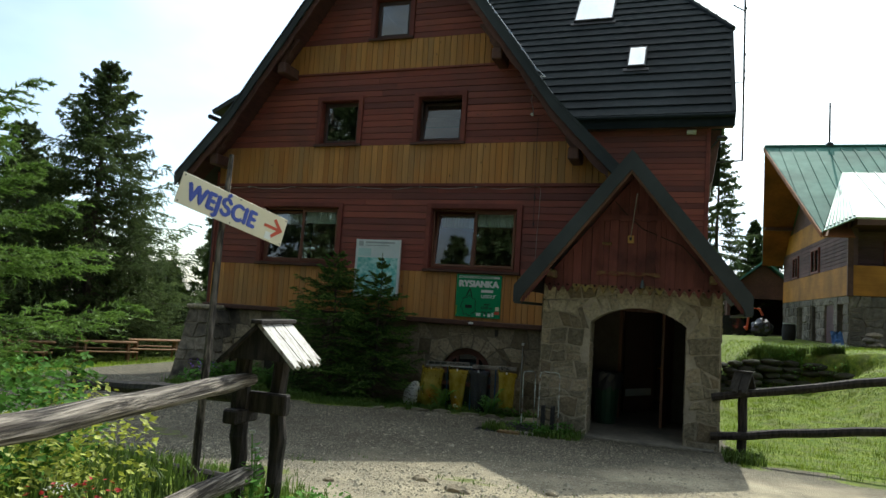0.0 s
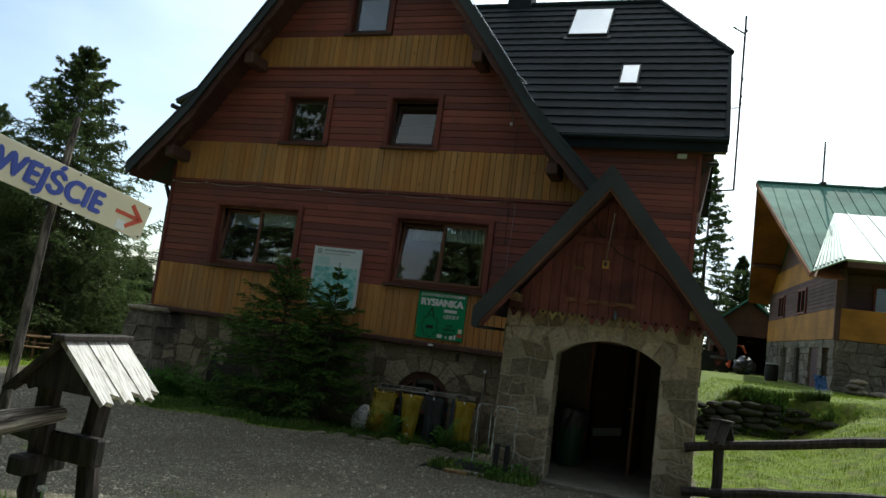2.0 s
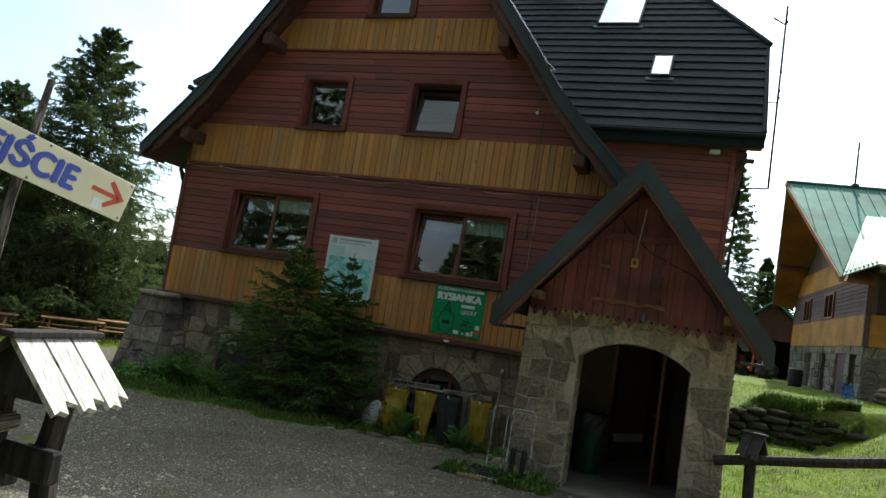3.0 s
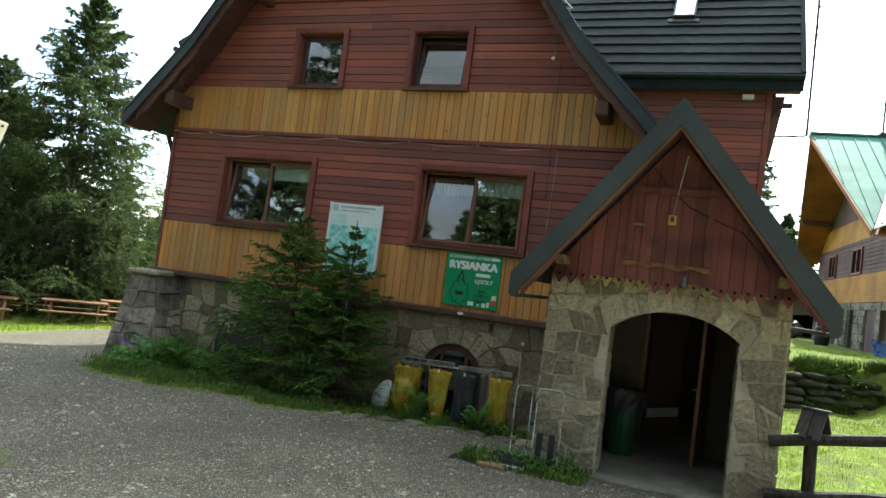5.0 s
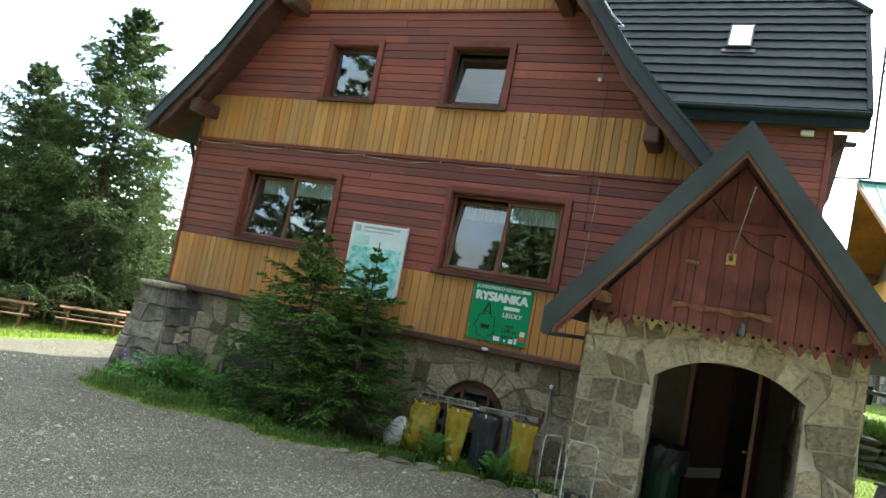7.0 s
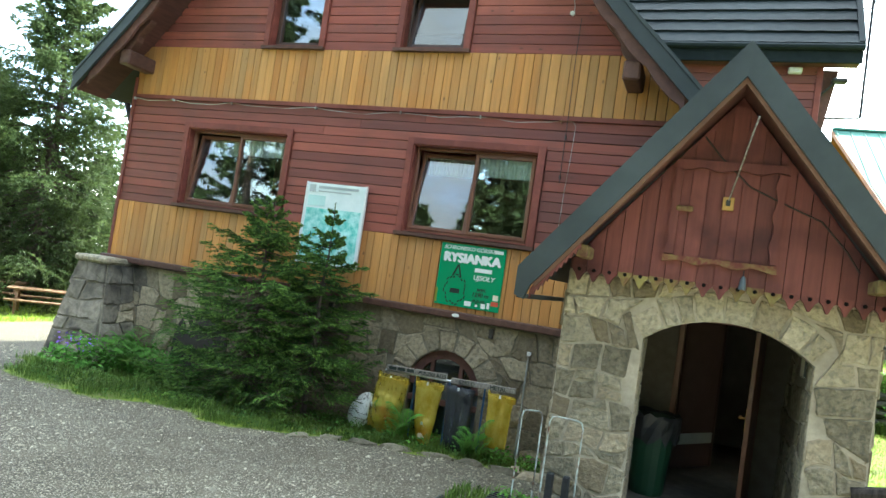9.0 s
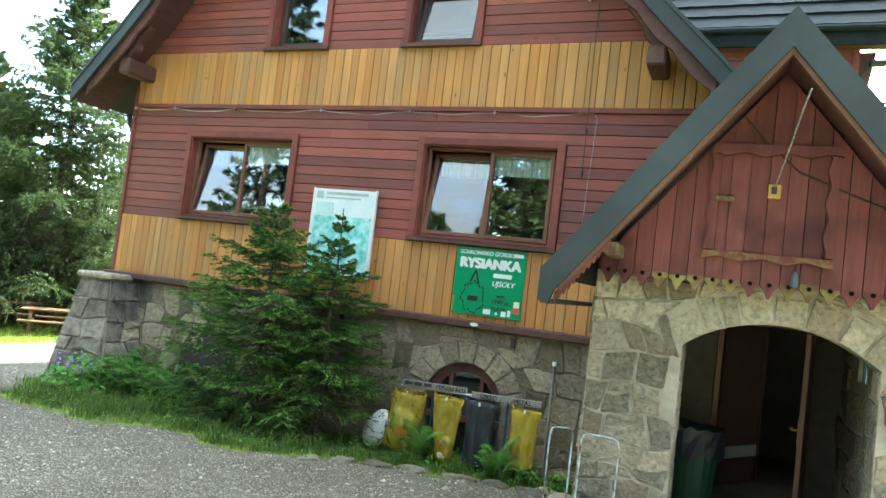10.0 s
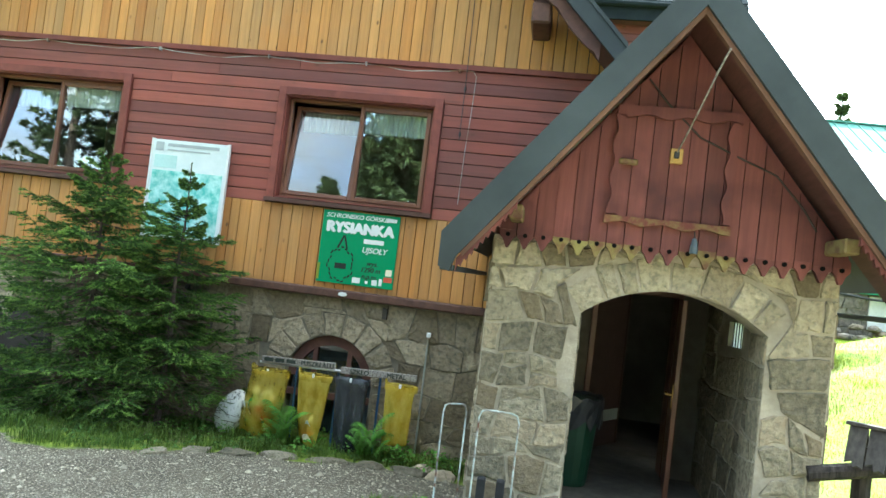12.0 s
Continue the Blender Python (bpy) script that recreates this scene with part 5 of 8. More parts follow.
for x0, x1, outside in ((PX0, PX0 + 0.4, -1), (PX1 - 0.4, PX1, 1)):
    bm = bmesh.new()
    if outside < 0:
        box(bm, x0, x1, PY + 0.42, -0.02, -0.4, 2.2)
    else:
        # side wall with a small barred window
        for a, b, c, d in ((PY + 0.42, -1.3, -0.4, 2.2), (-0.85, -0.02, -0.4, 2.2), (-1.3, -0.85, -0.4, 1.50), (-1.3, -0.85, 1.72, 2.2)):
            box(bm, x0, x0 + 0.1, a, b, c, d)
        # the opening widens outwards, an unseen flare added so daylight reaches the pane
        skin = bmesh.new()
        for a, b, c, d in ((PY + 0.42, -1.6, -0.4, 2.2), (-0.5, -0.02, -0.4, 2.2), (-1.6, -0.5, -0.4, 1.25), (-1.6, -0.5, 2.0, 2.2)):
            box(skin, x0 + 0.1, x1, a, b, c, d)
        part("outer_wall", skin, MORTAR, porch)
    sw = part("side_wall", bm, MORTAR, porch)
    for poly in coursed(0, 2.1, -0.35, 2.18, 0.38, 0.27, 70 + outside):
        if outside > 0 and (min(p[0] for p in poly) < 1.66 and max(p[0] for p in poly) > 0.50 and min(p[1] for p in poly) < 2.03 and max(p[1] for p in poly) > 1.22):
            continue
        stone(poly, BROWNSTONE if rng.random() < 0.3 else STONE, sw, lambda u, z, d, outside=outside: ((PX1 if outside > 0 else PX0) + outside * d, PY + u, z), rng, 0.012, 0.014)
    inner = x1 if outside < 0 else x0
    for poly in coursed(0.42, 2.1, 0.0, 2.15, 0.36, 0.26, 80 + outside):
        if outside > 0 and (min(p[0] for p in poly) < 1.32 and max(p[0] for p in poly) > 0.78 and min(p[1] for p in poly) < 1.78 and max(p[1] for p in poly) > 1.46):
            continue
        stone(poly, OLIVESTONE, sw, lambda u, z, d, inner=inner, outside=outside: (inner - outside * d * 0.7, PY + u, z), rng, 0.012, 0.022)
grille = part("window_grille", bmesh.new(), DARKMETAL, porch, "small barred side window")
for k in range(5):
    part("bar", tube(bmesh.new(), [(4.03, -1.24 + 0.083 * k, 1.5), (4.03, -1.24 + 0.083 * k, 1.72)], 0.005, 6), DARKMETAL, grille)
# whitish translucent pane added to make the small window look bright
part("frosted_pane", boxed(4.045, 4.05, -1.3, -0.85, 1.5, 1.72), FROSTED, grille, "frosted pane that lets daylight in")
part("floor_slab", boxed(PX0 + 0.05, PX1 - 0.05, PY - 0.12, 0.9, -0.35, 0.03, 0.01), CONCRETE, porch, "worn concrete threshold and floor")
part("porch_ceiling", boxed(PX0, PX1, PY + 0.42, 0.0, 2.14, 2.2), BROWN, porch)

# gable boards above the arch
gable = bmesh.new()
G0, GA = 2.20, 3.82
prism(gable, [(1.92, G0), (4.40, G0), (4.40, 2.3), (3.16, GA), (1.92, 2.3)], -2.22, -2.14)
MOSSTOOTH = mat("red_board_end_with_moss", (0.14, 0.07, 0.038), (0.25, 0.215, 0.075), (9, 9, 9), 0.85, 0.4, 0.006, 0.0, mid=0.5, soft=0.14)
gwall = part("gable_wall", gable, RED_V, porch, "dull red upright boards with a toothed lower edge")
rngb = random.Random(8)
x = 1.93
k = 0
while x < 4.38:
    w = 0.130 * rngb.uniform(0.95, 1.05)
    top = GA - 1.24 * max(abs(x - 3.16), abs(x + w - 3.16)) + 0.02
    bm = bmesh.new()
    bottom = 2.13
    c = x + w / 2
    outline = [(x + 0.003, bottom + 0.055), (x + 0.026, bottom + 0.035), (c - 0.008, bottom - 0.032), (c + 0.008, bottom - 0.032), (x + w - 0.026, bottom + 0.035), (x + w - 0.003, bottom + 0.055)]
    xa, xb = x + 0.003, x + w - 0.003
    ta, tb = GA - 1.24 * abs(xa - 3.16) - 0.02, GA - 1.24 * abs(xb - 3.16) - 0.02
    outline += [(xb, max(tb, bottom + 0.08)), (xa, max(ta, bottom + 0.08))]
    cutz = bottom + 0.075 + 0.03 * rngb.random()
    face_y = -2.262 + rngb.uniform(-0.003, 0.003)
    prism(bm, [(xa, cutz), (xb, cutz)] + outline[6:], face_y, -2.222)
    part("gable_board", bm, RED_V, gwall)
    part("board_tooth", prism(bmesh.new(), outline[:6] + [(xb, cutz - 0.0005), (xa, cutz - 0.0005)], face_y, -2.222), MOSSTOOTH if 2.3 < c < 3.7 and rngb.random() < 0.75 else RED_V, gwall)
    # the hole is a dark disc on the board, its shade painted
    bm = tube(bmesh.new(), [(c, -2.276, bottom + 0.068), (c, -2.262, bottom + 0.068)], 0.0165, 10)
    part("bored_hole", bm, HOLE, gwall)
    x += w
# blind shutter with carved edges, on the boards
shutter = base("loft_hatch", (3.15, -2.29, 2.36), "red boarded loft hatch with wavy edging and mossy rail", "hatch")
def wavy(x0, x1, z0, z1, along, seed, material, label=""):
    n = 24
    wave = [0.014 * math.sin(i / n * 19 + seed) for i in range(n + 1)]
    if along == "x":
        outline = [(x0 + (x1 - x0) * i / n, z0 - wave[i]) for i in range(n + 1)] + [(x1, z1), (x0, z1)]
    else:
        outline = [(x1, z0), (x1, z1)] + [(x0 - wave[i], z0 + (z1 - z0) * i / n) for i in range(n, -1, -1)]
    bm = prism(bmesh.new(), outline, -2.30, -2.262)
    return part("carved_rail", bm, material, shutter, label)


MOSSRAIL = mat("red_rail_with_moss", (0.14, 0.04, 0.032), (0.20, 0.14, 0.055), (11, 11, 11), 0.85, 0.4, 0.006, 0.0, mid=0.52, soft=0.1)
wavy(2.70, 3.58, 3.17, 3.245, "x", 0, RED_V)
MOSSY = mat("mossy_red_board", (0.12, 0.06, 0.035), (0.21, 0.165, 0.06), (9, 9, 9), 0.85, 0.4, 0.006, 0.0, soft=0.12)
wavy(2.68, 3.57, 2.37, 2.42, "x", 2, MOSSRAIL, "mossy lower rail")
wavy(2.70, 2.765, 2.43, 3.17, "z", 1, RED_V)
wavy(3.50, 3.56, 2.43, 3.17, "z", 4, RED_V)
part("turn_button", boxed(2.74, 2.88, -2.31, -2.28, 2.80, 2.845, 0.01), MOSSY, shutter)
part("plate", boxed(3.10, 3.19, -2.30, -2.263, 2.84, 2.95, 0.004), BRASS, shutter, "small brass plate that holds the rod")
part("rod", tube(bmesh.new(), [(3.14, -2.29, 2.90), (3.19, -2.6, 3.1), (3.25, -2.95, 3.36), (3.27, -3.08, 3.43)], 0.0065, 6), OLDWOOD, shutter, "thin bent lamp rod")
part("rod_socket", boxed(3.125, 3.16, -2.325, -2.30, 2.875, 2.925, 0.004), DARKMETAL, shutter)
part("cable", tube(bmesh.new(), [(2.90, -2.28, 3.45), (3.05, -2.275, 3.28), (3.3, -2.275, 3.05), (3.6, -2.275, 2.92), (3.85, -2.275, 2.82), (4.05, -2.28, 2.6), (4.15, -2.28, 2.45)], 0.007, 5), HALL, shutter)
bell = base("hanging_lantern", (3.33, -2.32, 2.2), "small grey-blue lantern hung on the gable boards", "lantern")
part("glass_body", tube(bmesh.new(), [(3.33, -2.31, 2.20), (3.33, -2.31, 2.24), (3.33, -2.31, 2.29), (3.33, -2.31, 2.31)], [0.028, 0.028, 0.02, 0.012], 8), LANTERN, bell)
part("hanger", tube(bmesh.new(), [(3.33, -2.31, 2.31), (3.33, -2.28, 2.36)], 0.005, 5), DARKMETAL, bell)

# porch roof
PA, PXC, PS = 4.09, 3.16, 1.245
for sgn in (-1, 1):
    low = 1.57
    zl = PA - PS * low
    bm = solid(bmesh.new(), [(PXC, -2.75, PA), (PXC + sgn * low, -2.75, zl), (PXC + sgn * low, 0.6, zl), (PXC, 0.6, PA)][::sgn], 0.10)
    proof = part("porch_roof_slope", bm, ROOF, porch, "dark green sheet-metal porch roof slope")
    bm = bmesh.new()
    prism(bm, [(PXC, PA + 0.015), (PXC + sgn * (low + 0.02), zl + 0.0), (PXC + sgn * (low + 0.02), zl - 0.24), (PXC + sgn * (low - 0.06), zl - 0.27), (PXC + sgn * (low - 0.10), zl - 0.155), (PXC, PA - 0.27)], -2.79, -2.745)
    part("verge_flashing", bm, ROOF, proof)
    bm = bmesh.new()
    prism(bm, [(PXC, PA - 0.24), (PXC + sgn * (low - 0.10), zl - 0.115), (PXC + sgn * (low - 0.14), zl - 0.155), (PXC, PA - 0.32)], -2.76, -2.70)
    part("eave_box", boxed(PXC + sgn * (low - 0.085), PXC + sgn * (low + 0.012), -2.742, 0.6, zl - 0.265, zl - 0.225, 0.006), ROOF, proof)
    part("edge_board", bm, TAN, proof, "tan edge board under the metal verge")
    bm = bmesh.new()
    n = 22
    for i in range(n):
        a, b = 0.70 + 0.24 * i / n, 0.70 + 0.24 * (i + 1) / n
        za, zb = PA - PS * low * a - 0.35, PA - PS * low * b - 0.35
        prism(bm, [(PXC + sgn * low * a, za + 0.06), (PXC + sgn * low * b, zb + 0.06), (PXC + sgn * low * b, zb - 0.035 * (i % 2)), (PXC + sgn * low * a, za - 0.035 * ((i + 1) % 2))], -2.735, -2.70)
    part("toothed_board", bm, RED_V, proof)
    bm = solid(bmesh.new(), [(PXC, -2.70, PA - 0.22), (PXC + sgn * low, -2.70, zl - 0.12), (PXC + sgn * low, -2.14, zl - 0.12), (PXC, -2.14, PA - 0.22)][::sgn], 0.025)
    part("soffit", bm, SOFFIT, proof)
    x = PXC + sgn * 1.11
    bm = boxed(x - 0.05, x + 0.05, -2.60, -2.1, 2.29, 2.395, 0.012)
    part("purlin_end", bm, MOSSY, porch, "mossy square beam end")
    bm = boxed(x - 0.05 + sgn * 0.12, x + 0.05 + sgn * 0.12, -2.12, 0.0, 2.205, 2.30, 0.01)
    part("wall_plate", bm, BROWN, porch)

# doorway at the back of the porch
door_wall = bmesh.new()
for a, b, c, d in ((PX0 + 0.4, 2.83, -0.1, 2.2), (3.74, PX1 - 0.4, -0.1, 2.2), (2.83, 3.74, 1.93, 2.2)):
    box(door_wall, a, b, -0.02, 0.2, c, d)
part("door_wall", door_wall, PLASTER, porch)
bm = bmesh.new()
for a, b, c, d in ((2.83, 2.89, 0.03, 1.93), (3.68, 3.74, 0.03, 1.93), (2.89, 3.68, 1.87, 1.93)):
    box(bm, a, b, -0.05, 0.22, c, d, 0.006)
entrance = base("door_1", (3.72, -0.02, 0.03), "brown wooden entrance door standing wide open", "door", kind="structure")
part("door_frame", bm, FRAME, entrance)
leaf_m = Matrix.Translation((3.71, -0.04, 0)) @ pose(0, 0, 0, 0, 0, -98) @ Matrix.Translation((-3.71, 0.04, 0))
leaf = part("leaf", boxed(3.71 - 0.0, 4.55, -0.06, -0.015, 0.05, 1.86, 0.005, leaf_m), FRAME, entrance)
part("handle", tube(bmesh.new(), [leaf_m @ Vector((4.46, -0.07, 0.98)), leaf_m @ Vector((4.46, -0.12, 0.98)), leaf_m @ Vector((4.34, -0.12, 0.98))], 0.012, 6), BRASS, entrance, "brass handle")
part("lock_plate", boxed(4.43, 4.49, -0.068, -0.058, 0.86, 1.08, m=leaf_m), BRASS, entrance)
inner_m = Matrix.Translation((2.9, 0.5, 0)) @ pose(0, 0, 0, 0, 0, 58) @ Matrix.Translation((-2.9, -0.5, 0))
inner = base("door_2", (2.9, 0.5, 0.03), "dark red inner door with a white kick plate, half open", "door", kind="structure")
# leaf, strips and white plate take darker colours that paint the hall's dimness
part("leaf", boxed(2.9, 3.76, 0.5, 0.54, 0.05, 1.9, 0.004, inner_m), DIMRED, inner)
part("edge_strip", boxed(2.89, 2.925, 0.49, 0.55, 0.05, 1.9, m=inner_m), DARKFRAME, inner)
part("edge_strip", boxed(3.735, 3.765, 0.49, 0.55, 0.05, 1.9, m=inner_m), DARKFRAME, inner)
part("kick_plate", boxed(2.94, 3.72, 0.488, 0.499, 0.34, 0.47, m=inner_m), GREYPRINT, inner)
for a, b, c, d, e, f in ((2.2, 2.3, 0.2, 3.2, 0, 2.2), (4.2, 4.25, 0.2, 3.2, 0, 2.2), (2.2, 4.25, 3.1, 3.2, 0, 2.2), (2.2, 4.25, 0.2, 3.2, 2.2, 2.25), (2.2, 4.25, 0.9, 3.2, -0.05, 0.02)):
    part("hall_wall", boxed(a, b, c, d, e, f), HALLWALL, porch)


def wheel_bin():
    b = base("waste_bin", (2.72, -0.75, 0.03), "dark green plastic bin with a black liner over its rim", "bin")
    ring = [(0, 0.17), (0.05, 0.18), (0.72, 0.23), (0.76, 0.245), (0.80, 0.245)]
    bm = bmesh.new()
    tube(bm, [(2.72, -0.75, 0.03 + z) for z, r in ring], [r for z, r in ring], 18)
    part("body", bm, BINGREEN, b)
    rng = random.Random(2)
    bm = bmesh.new()
    n = 26
    rows = []
    for z, r in ((0.62, 0.262), (0.70, 0.272), (0.80, 0.268), (0.835, 0.255), (0.80, 0.225), (0.6, 0.2)):
        rows.append([bm.verts.new((2.72 + (r + rng.uniform(-0.012, 0.012)) * math.cos(k * math.tau / n), -0.75 + (r + rng.uniform(-0.012, 0.012)) * math.sin(k * math.tau / n), 0.03 + z + rng.uniform(-0.02, 0.02) - (0.1 * rng.random() if z == 0.62 else 0))) for k in range(n)])
    for r, s in zip(rows, rows[1:]):
        for k in range(n):
            bm.faces.new((r[k], r[(k + 1) % n], s[(k + 1) % n], s[k]))
    part("liner", bm, BAGBLACK, b, "crumpled black plastic liner")


wheel_bin()

# ---------- signs and cables on the front ----------
FACE = pose(0, 0, 0, 90, 0, 0)
info = base("house_sign", (0.22, -0.03, 1.58), "green enamel house sign with white and black lettering", "sign")
SX, SZ = -0.225, 1.585
part("panel", boxed(SX, SX + 0.885, -0.042, -0.02, SZ, SZ + 0.81, 0.003), SIGNGREEN, info)


def sign_text(name, text, size, x, z, material, **k):
    return lettering(name, text, size, Matrix.Translation((x, -0.0445, z)) @ FACE, material, info, 0.001, **k)


sign_text("heading", "SCHRONISKO GÓRSKIE", 0.068, SX + 0.04, SZ + 0.735, WHITE, bold=0.002, shear=0.2)
part("heading_bar", boxed(SX + 0.74, SX + 0.85, -0.046, -0.0425, SZ + 0.738, SZ + 0.778), WHITE, info)
sign_text("house_name", "RYSIANKA", 0.165, SX + 0.055, SZ + 0.575, WHITE, bold=0.0135)
part("code_bar", boxed(SX + 0.50, SX + 0.73, -0.046, -0.0425, SZ + 0.475, SZ + 0.525), WHITE, info)
sign_text("village", "UJSOŁY", 0.085, SX + 0.49, SZ + 0.375, WHITE, bold=0.002, shear=0.2)
for i, (text, x) in enumerate((("wys.", 0.56), ("1290 m", 0.50), ("n.p.m.", 0.52))):
    sign_text("altitude", text, 0.075, SX + x, SZ + 0.235 - 0.073 * i, BLACKPAINT, bold=0.002, shear=0.2)
# plain outline emblem: a ring of strokes with a peak above
bm = bmesh.new()
for k in range(22):
    a0, a1 = math.tau * k / 22, math.tau * (k + 0.8) / 22
    r = 0.125 + 0.012 * (k % 3)
    cxs, czs = SX + 0.265, SZ + 0.215
    prism(bm, [(cxs + q * math.cos(a), czs + 1.25 * q * math.sin(a)) for q, a in ((r, a0), (r + 0.014, a0), (r + 0.014, a1), (r, a1))], -0.046, -0.0425)
prism(bm, [(SX + 0.20, SZ + 0.17), (SX + 0.33, SZ + 0.17), (SX + 0.33, SZ + 0.23), (SX + 0.20, SZ + 0.23)], -0.046, -0.0425)
prism(bm, [(SX + 0.20, SZ + 0.40), (SX + 0.22, SZ + 0.39), (SX + 0.28, SZ + 0.53), (SX + 0.265, SZ + 0.55)], -0.046, -0.0425)
prism(bm, [(SX + 0.33, SZ + 0.39), (SX + 0.31, SZ + 0.39), (SX + 0.27, SZ + 0.53), (SX + 0.285, SZ + 0.55)], -0.046, -0.0425)
part("emblem", bm, BLACKPAINT, info, "black outline emblem")
for x, z, w, h, m_ in ((0.42, 0.03, 0.09, 0.06, WHITE), (0.57, 0.035, 0.03, 0.03, WHITE), (0.645, 0.025, 0.06, 0.06, WHITE), (0.725, 0.03, 0.035, 0.075, WHITE), (0.775, 0.075, 0.095, 0.055, REDPAINT), (0.79, 0.145, 0.07, 0.07, CREAM), (0.0, 0.03, 0.03, 0.18, LEAF_Y)):
    part("sticker", boxed(SX + x, SX + x + w, -0.046, -0.0425, SZ + z, SZ + z + h), m_, info)
part("oval_tag", prism(bmesh.new(), [(0.14 + 0.05 * math.cos(math.tau * k / 16), 1.478 + 0.022 * math.sin(math.tau * k / 16)) for k in range(16)], -0.155, -0.147), WHITE, ledge, "small white oval tag")

mp_board = base("map_board", (-1.91, -0.05, 1.86), "white panel with a faded teal trail map", "map board")
part("panel", boxed(-2.38, -1.445, -0.07, -0.03, 1.86, 3.0, 0.004), MAPPALE, mp_board)
part("map_print", boxed(-2.35, -1.475, -0.074, -0.071, 1.89, 2.64), MAPPRINT, mp_board, "faded teal and white map print")
part("heading_bar", boxed(-2.19, -1.55, -0.074, -0.071, 2.925, 2.96), GREYPRINT, mp_board)
part("heading_bar", boxed(-2.19, -1.66, -0.074, -0.071, 2.875, 2.892), GREYPRINT, mp_board)
part("crest", boxed(-2.34, -2.24, -0.074, -0.071, 2.87, 2.97), GREYPRINT, mp_board)
part("text_block", boxed(-2.34, -2.06, -0.074, -0.071, 2.67, 2.82), mat("pale_teal_print", (0.42, 0.62, 0.58), (0.52, 0.70, 0.66), (30, 30, 30), 0.5, 0, 0.003, 0.0), mp_board)
for a, b in ((-2.4, -2.376), (-1.449, -1.425)):
    part("frame_strip", boxed(a, b, -0.075, -0.03, 1.85, 3.01), WHITE, mp_board)

cable = base("wall_cable", (-2, -0.06, 4.03), "thin pale cable clipped in sagging runs along the boards", "cable")
pts, clips = [], [XL + 0.05, -5.10, -3.96, -2.47, -1.11, 0.05, 1.12]
for i, (a, b) in enumerate(zip(clips, clips[1:])):
    pts += [(a + (b - a) * k / 8, -0.05, 4.075 - (0.028, 0.045, 0.035, 0.05, 0.03, 0.04)[i] * math.sin(math.pi * k / 8) ** 1.3 + 0.006 * math.sin(k * 1.7 + i)) for k in range(8)]
pts += [(1.12, -0.05, 4.08), (1.27, -0.05, 4.075), (1.31, -0.05, 4.02), (1.30, -0.05, 3.6), (1.28, -0.05, 3.2), (1.27, -0.05, 2.6)]
part("line", tube(bmesh.new(), pts, 0.0048, 5), STEEL, cable)
for x in clips:
    part("clip", boxed(x - 0.008, x + 0.008, -0.06, -0.02, 4.055, 4.095), STEEL, cable)
part("thin_line", tube(bmesh.new(), [(1.19, -0.03, 5.4), (1.19, -0.05, 4.9), (1.2, -0.05, 4.1), (1.2, -0.04, 3.3)], 0.005, 5), DARKMETAL, cable)
for z in (3.85, 3.35):
    part("insulator", boxed(1.188, 1.212, -0.055, -0.02, z, z + 0.05, 0.006), DARKMETAL, cable)
part("dot_lamp", tube(bmesh.new(), [(1.07, -0.06, 5.46), (1.07, -0.02, 5.46)], 0.03, 8), WHITE, cable)


# ---------- plants ----------
def soup(name, tri, material, parent=None, label=""):
    """A mesh of loose triangles from an array of n x 3 x 3."""
    tri = np.asarray(tri, dtype=np.float32)
    n = len(tri)
    mesh = bpy.data.meshes.new(name)
    mesh.vertices.add(3 * n)
    mesh.vertices.foreach_set("co", tri.reshape(-1))
    mesh.loops.add(3 * n)
    mesh.loops.foreach_set("vertex_index", np.arange(3 * n, dtype=np.int32))
    mesh.polygons.add(n)
    mesh.polygons.foreach_set("loop_start", np.arange(0, 3 * n, 3, dtype=np.int32))
    mesh.polygons.foreach_set("loop_total", np.full(n, 3, dtype=np.int32))
    mesh.update(calc_edges=True)
    mesh.validate()
    return finish(name, mesh, material, parent, label)


def unit(v):
    return v / np.maximum(np.linalg.norm(v, axis=-1, keepdims=True), 1e-9)


